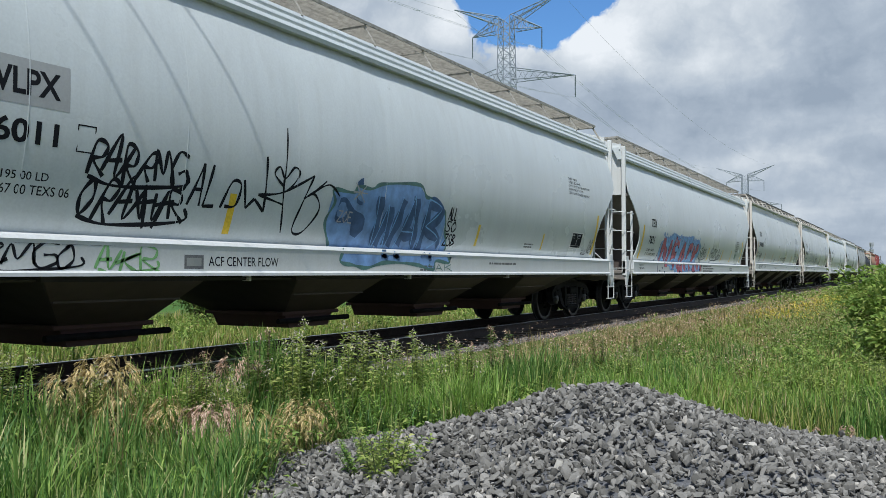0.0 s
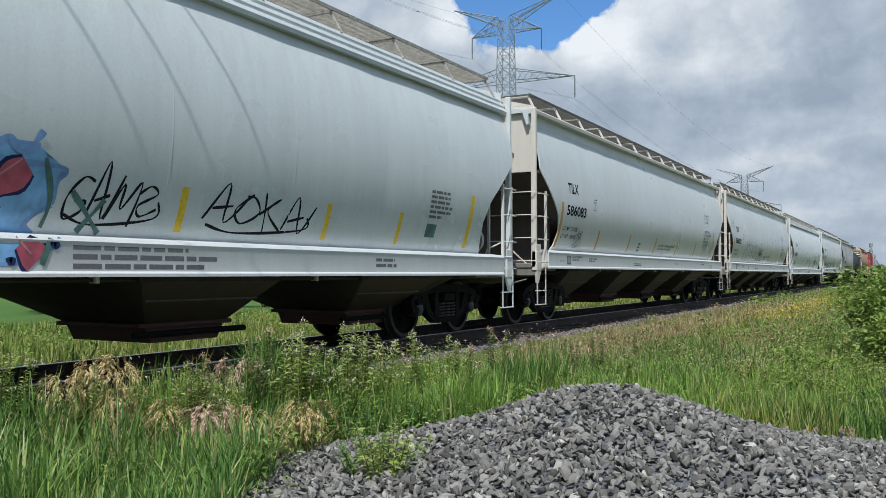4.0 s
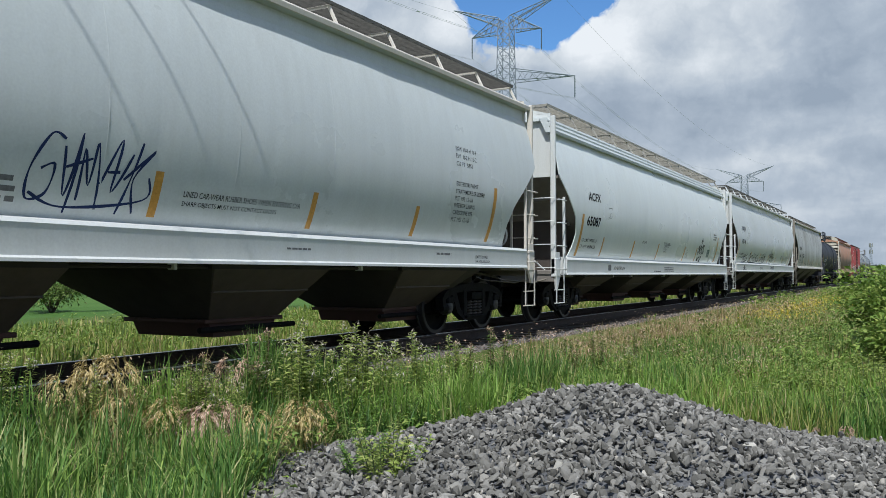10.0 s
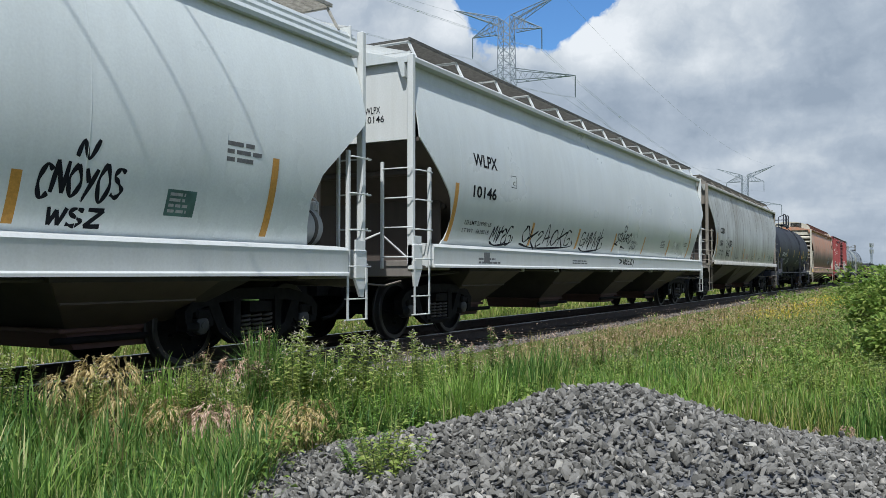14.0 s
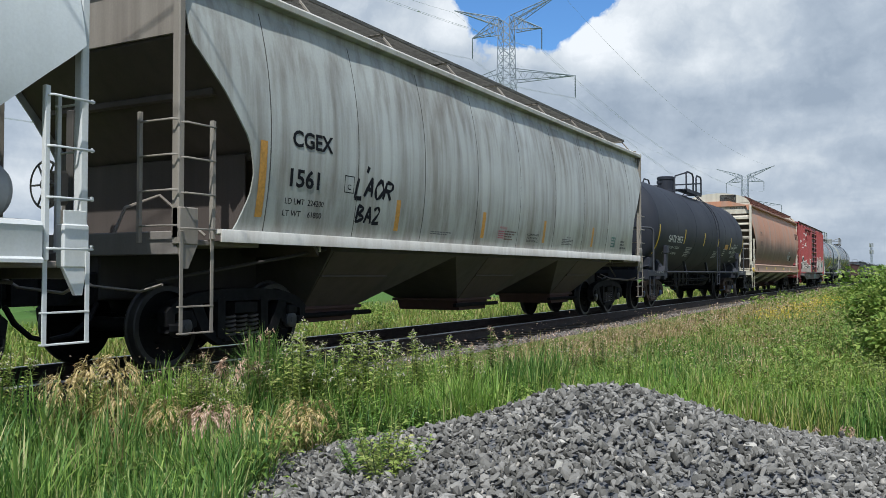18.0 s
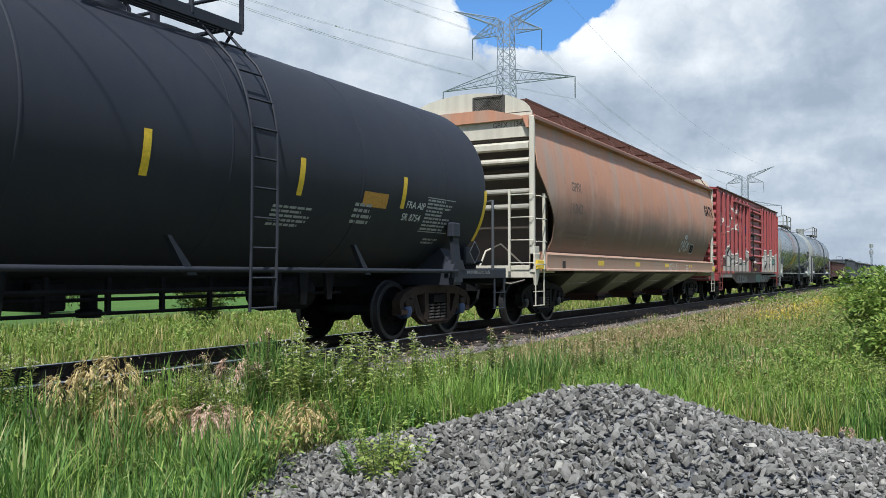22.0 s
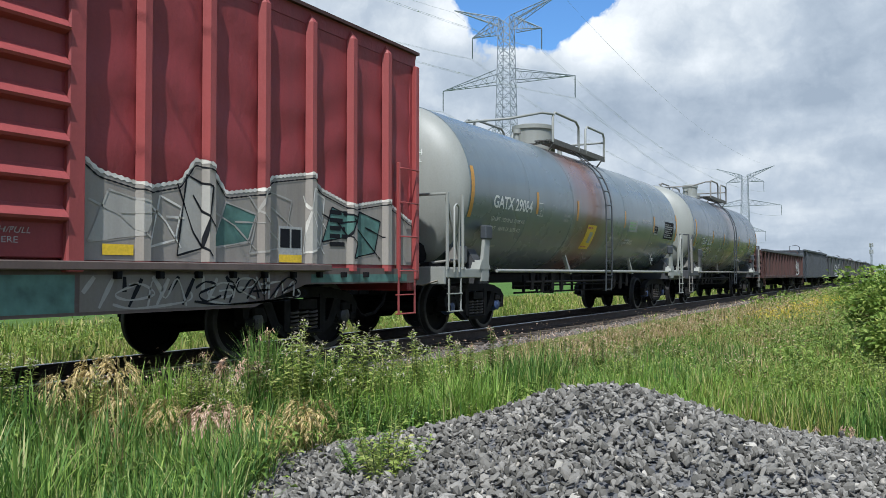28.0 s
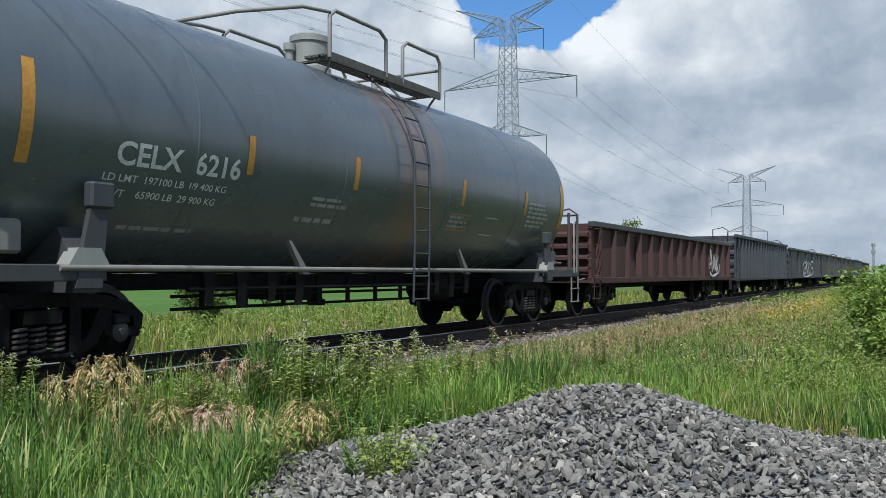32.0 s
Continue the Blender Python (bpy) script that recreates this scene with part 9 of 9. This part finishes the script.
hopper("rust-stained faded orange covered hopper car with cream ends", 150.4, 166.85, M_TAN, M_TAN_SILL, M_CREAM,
       dict(seed=8, arch=0.48, platform_mat=M_CREAM, end_text=["GPFX 11342"], end_z=3.93, end_ink=M_FAINT_TAN, sill=(1.47, 1.10), eave=(3.9, 1.42), lip=4.12, lip_mat=M_TAN_LIP, seams=[1.75, 3.4, 5.05, 6.7, 8.37, 10.04, 11.74, 13.5, 14.9], board=4.50, board_out=1.2, board_mat=M_GRATE_RUST, bracket_mat=M_GRATE_RUST, bracket_r=0.016, brackets=10,
            bays=4, bay0=2.3, gate=0.34, gate_w=0.36, under=M_UNDER_PALE, plate_mat=M_BAY_LIGHT, end_low=3.72, tank_mat=M_UNDER_PALE, beams=[(3.46, 3.58), (3.20, 3.26), (2.90, 2.95), (2.60, 2.65), (2.30, 2.35)], post_top=4.10, truck=1.6, caps="grey", edge=[(1.4, 0.95), (1.7, 1.09), (2.15, 0.94), (2.64, 0.46), (3.06, 0.05), (3.6, 0.10), (4.2, 0.12)], marks=[
                ("T", "GPFX", 1.82, 2.4, 2.78, 2.98, M_FAINT_TAN), ("T", "11342", 1.74, 2.5, 2.32, 2.53, M_FAINT_TAN), ("B", 1.65, 3.4, 1.75, 1.95, 2, M_FAINT_TAN), ("T", "GATX", 14.75, 16.1, 3.03, 3.40, M_INK, 0.05),
                ("W", drawn("CACK", 11.55, 12.6, 1.72, 2.12, 0.15, 0.1) + [[(11.95, 2.2), (12.1, 2.24), (12.22, 2.18), (12.08, 2.14), (11.95, 2.2)]], 0.065, M_SKY_PALE, "pale blue-white tag"), ("W", [[(11.95, 1.32 - 0.05 * k), (12.3, 1.30 - 0.05 * k)] for k in range(4)], 0.025, M_WHITE_SPRAY), ("P", 12.76, 13.26, 1.70, 2.0, M_CHALK_DIM), ("P", 12.79, 13.0, 1.73, 1.97, M_INK), ("P", 13.02, 13.23, 1.73, 1.97, M_INK),
                ("Y", 3.55, 1.23, 1.34, 0.43, M_YELLOW), ("Y", 6.48, 1.23, 1.34, 0.43, M_YELLOW), ("Y", 9.44, 1.23, 1.34, 0.43, M_YELLOW), ("Y", 12.38, 1.24, 1.33, 0.16, M_YELLOW), ("Y", 12.62, 1.24, 1.33, 0.12, M_YELLOW), ("P", 1.32, 1.5, 1.14, 1.3, M_UNDER), ("G", 9.9, 11.0, 1.15, 1.4, 5, 82, 0.02, M_WHITE_SPRAY)]))
box_car("dark red ribbed box car with grey graffiti along the bottom", 167.8, 182.9)
tank_car("grey-green tank car with pale heads and a rust-stained band", 183.9, 199.5, M_TANK_GREY, M_TANK_PALE,
         dict(R=1.48, zc=2.50, ends=(0.30, 15.2), saddle=1.4, cradle=M_SLATE_DARK, frame=M_TANK_PALE, rails=M_TANK_PALE, brace=True, dome=6.95, dome_size=(0.46, 0.56), deck=(5.8, 9.3), dome_mat=M_TANK_PALE, deck_mat=M_GRATE, ladder_mat=M_SLATE, ladder=7.7, caps="blue", rings=[0.85, 3.3, 5.7, 9.4, 12.0], marks=[
             ("T", "GATX 29084", 1.77, 3.48, 2.19, 2.42), ("T", "LD LMT  205100 LB  93000 KG", 1.80, 3.24, 1.97, 2.04), ("T", "LT WT    80900 LB  36700 KG", 1.77, 3.17, 1.81, 1.88), ("F", 3.77, 4.04, 2.16, 2.42, M_CHALK), ("T", "C", 3.87, 3.95, 2.2, 2.28)] + [("Y", x, 2.19, 2.62, 0.10, M_AMBER) for x in (3.68, 5.95, 9.4, 12.1)] + [
             ("Y", 0.88, 1.98, 2.84, 0.12, M_AMBER), ("Y", 14.62, 2.02, 2.82, 0.12, M_AMBER), ("P", 6.77, 7.36, 1.60, 2.14, M_YELLOW), ("P", 7.02, 7.22, 1.74, 1.98, M_CHALK_DIM), ("B", 6.82, 7.30, 2.03, 2.11, 1, M_RED_SPRAY), ("B", 6.82, 7.30, 1.62, 1.68, 1, M_RED_SPRAY), ("P", 9.84, 10.56, 2.12, 2.42, M_CHALK_DIM), ("B", 9.9, 10.5, 2.15, 2.38, 3, M_GREEN_SPRAY), ("T", "OPERATING PRESSURE", 8.5, 9.15, 1.88, 1.93), ("B", 8.5, 9.0, 1.70, 1.84, 2),
             ("T", "FIBERGLASS INSULATION", 9.75, 10.42, 1.87, 1.92), ("T", "DO NOT EXCEED 100 DEG F", 9.75, 10.47, 1.80, 1.85), ("B", 11.0, 11.9, 2.38, 2.5, 2), ("P", 12.24, 12.62, 2.13, 2.40, M_CHALK_DIM), ("P", 12.27, 12.42, 2.17, 2.37, M_INK), ("P", 12.44, 12.59, 2.17, 2.37, M_INK),
             ("P", 13.33, 14.33, 2.05, 2.55, M_INK), ("B", 13.38, 14.28, 2.08, 2.50, 7, M_CHALK_DIM), ("F", 13.33, 14.33, 2.05, 2.55, M_CHALK_DIM), ("D", 11.85, 1.42, 0.17, "2789"), ("B", 2.0, 2.7, 1.5, 1.56, 1), ("B", 5.2, 5.6, 2.1, 2.3, 2), ("H", "GATX 29084", 0.1, 0.8, 3.0, 3.1), ("H", "CAPY 20000 GAL", 0.1, 0.8, 2.88, 2.94)]))
tank_car("dark grey tank car with white lettering and a stained top", 199.7, 214.5, M_TANK_DARK, M_TANK_PALE,
         dict(R=1.50, zc=2.53, ends=(0.66, 14.3), start=0.5, truck=1.5, saddle=1.7, frame=M_SLATE_DARK, rails=M_PLATE_DIM, saddle_cap=M_TANK_PALE, dome=7.2, dome_size=(0.28, 0.56), deck=(6.4, 9.45), dome_mat=M_TANK_PALE, deck_mat=M_GRATE, ladder_mat=M_SLATE, ladder=7.75, caps="grey", rings=[1.25, 3.5, 6.1, 8.9, 11.5], marks=[
             ("T", "CELX  6216", 2.50, 4.15, 2.05, 2.28), ("T", "LD LMT  197100 LB  89 400 KG", 2.40, 4.0, 1.90, 1.97), ("T", "LT WT    65900 LB  29 900 KG", 2.34, 3.9, 1.76, 1.83)] + [("Y", x, 2.13, 2.56, 0.10, M_AMBER) for x in (4.24, 6.28, 9.3, 11.8)] + [
             ("Y", 1.5, 1.96, 2.84, 0.12, M_AMBER), ("Y", 13.6, 1.96, 2.84, 0.12, M_AMBER), ("B", 5.5, 6.5, 1.85, 2.0, 2), ("B", 5.3, 6.4, 1.65, 1.75, 1), ("F", 9.0, 9.8, 1.74, 2.0, M_AMBER), ("B", 9.05, 9.75, 1.76, 1.98, 3), ("F", 10.3, 10.8, 1.7, 2.0, M_CHALK), ("B", 12.0, 13.0, 1.9, 2.4, 6), ("B", 2.8, 3.8, 1.45, 1.52, 1),
             ("H", "CELX 6216", 0.12, 0.62, 3.0, 3.1), ("H", "CAPY 20768 GAL", 0.10, 0.6, 2.88, 2.94), ("H", "78 610 LITERS", 0.10, 0.55, 2.79, 2.85)]))
gondola("rusty brown open gondola car with bent side posts", 215.2, 231.3, M_BROWN, 0.86, 2.12, 15, M_BROWN, M_SLATE_DARK, 1, (12.0, 13.5, 1.0, 1.8, 3, 91))
gondola("slate grey open gondola car with close side posts", 232.6, 247.6, M_SLATE, 0.80, 2.52, 19, M_SLATE, M_SLATE, 2)
gondola("dark slate open gondola car with a white scrawl", 248.9, 264.9, M_SLATE_DARK, 0.80, 2.42, 5, M_SLATE_DARK, M_SLATE, 3, (5.5, 11.0, 0.9, 1.9, 4, 92))
gondola("plain taupe open gondola car", 266.2, 283.2, M_TAUPE, 0.80, 2.45, 4, M_TAUPE, M_TAUPE, 4)
gondola("plain taupe open gondola car", 284.5, 301.5, M_TAUPE, 0.80, 2.45, 4, M_TAUPE, M_SLATE, 5)
gondola("slate grey open gondola car with close side posts", 302.8, 318.0, M_SLATE, 0.80, 2.50, 17, M_SLATE, M_SLATE, 6)
gondola("rusty brown open gondola car with bent side posts", 319.3, 336.0, M_BROWN, 0.86, 2.40, 14, M_BROWN, M_SLATE_DARK, 7)
# ---- what moves: the cars roll along the track, the wheels turn ----
def motions():
    for car, s0 in TRAIN:
        walk(car, [(t, pose(s0 - SPEED * t, TRACK_Y, 0)) for t in (0.0, 8.0, 16.0, 24.0, 32.0)])
    for wheel, x in WHEELS:
        rows = []
        car_x = wheel.parent.location.x + x
        s0 = next(s for c, s in TRAIN if c is wheel.parent.parent)
        # turning is keyed while the wheel is within some fifty metres of the eye
        t0, t1 = max(0.0, (s0 + car_x - 45.0) / SPEED), min(32.0, (s0 + car_x + 4.0) / SPEED)
        spots = [0.0] + [t0 + 0.1 * k for k in range(int(max(0.0, t1 - t0) / 0.1) + 1)] + [32.0]
        last = -1.0
        for t in spots:
            if t - last < 0.05:
                continue
            last = t
            a = math.degrees(SPEED * (min(max(t, t0), t1) - t0) / 0.457)
            rows.append((t, pose(x, 0, 0.457, 0, -a, 0)))
        walk(wheel, rows)


motions()
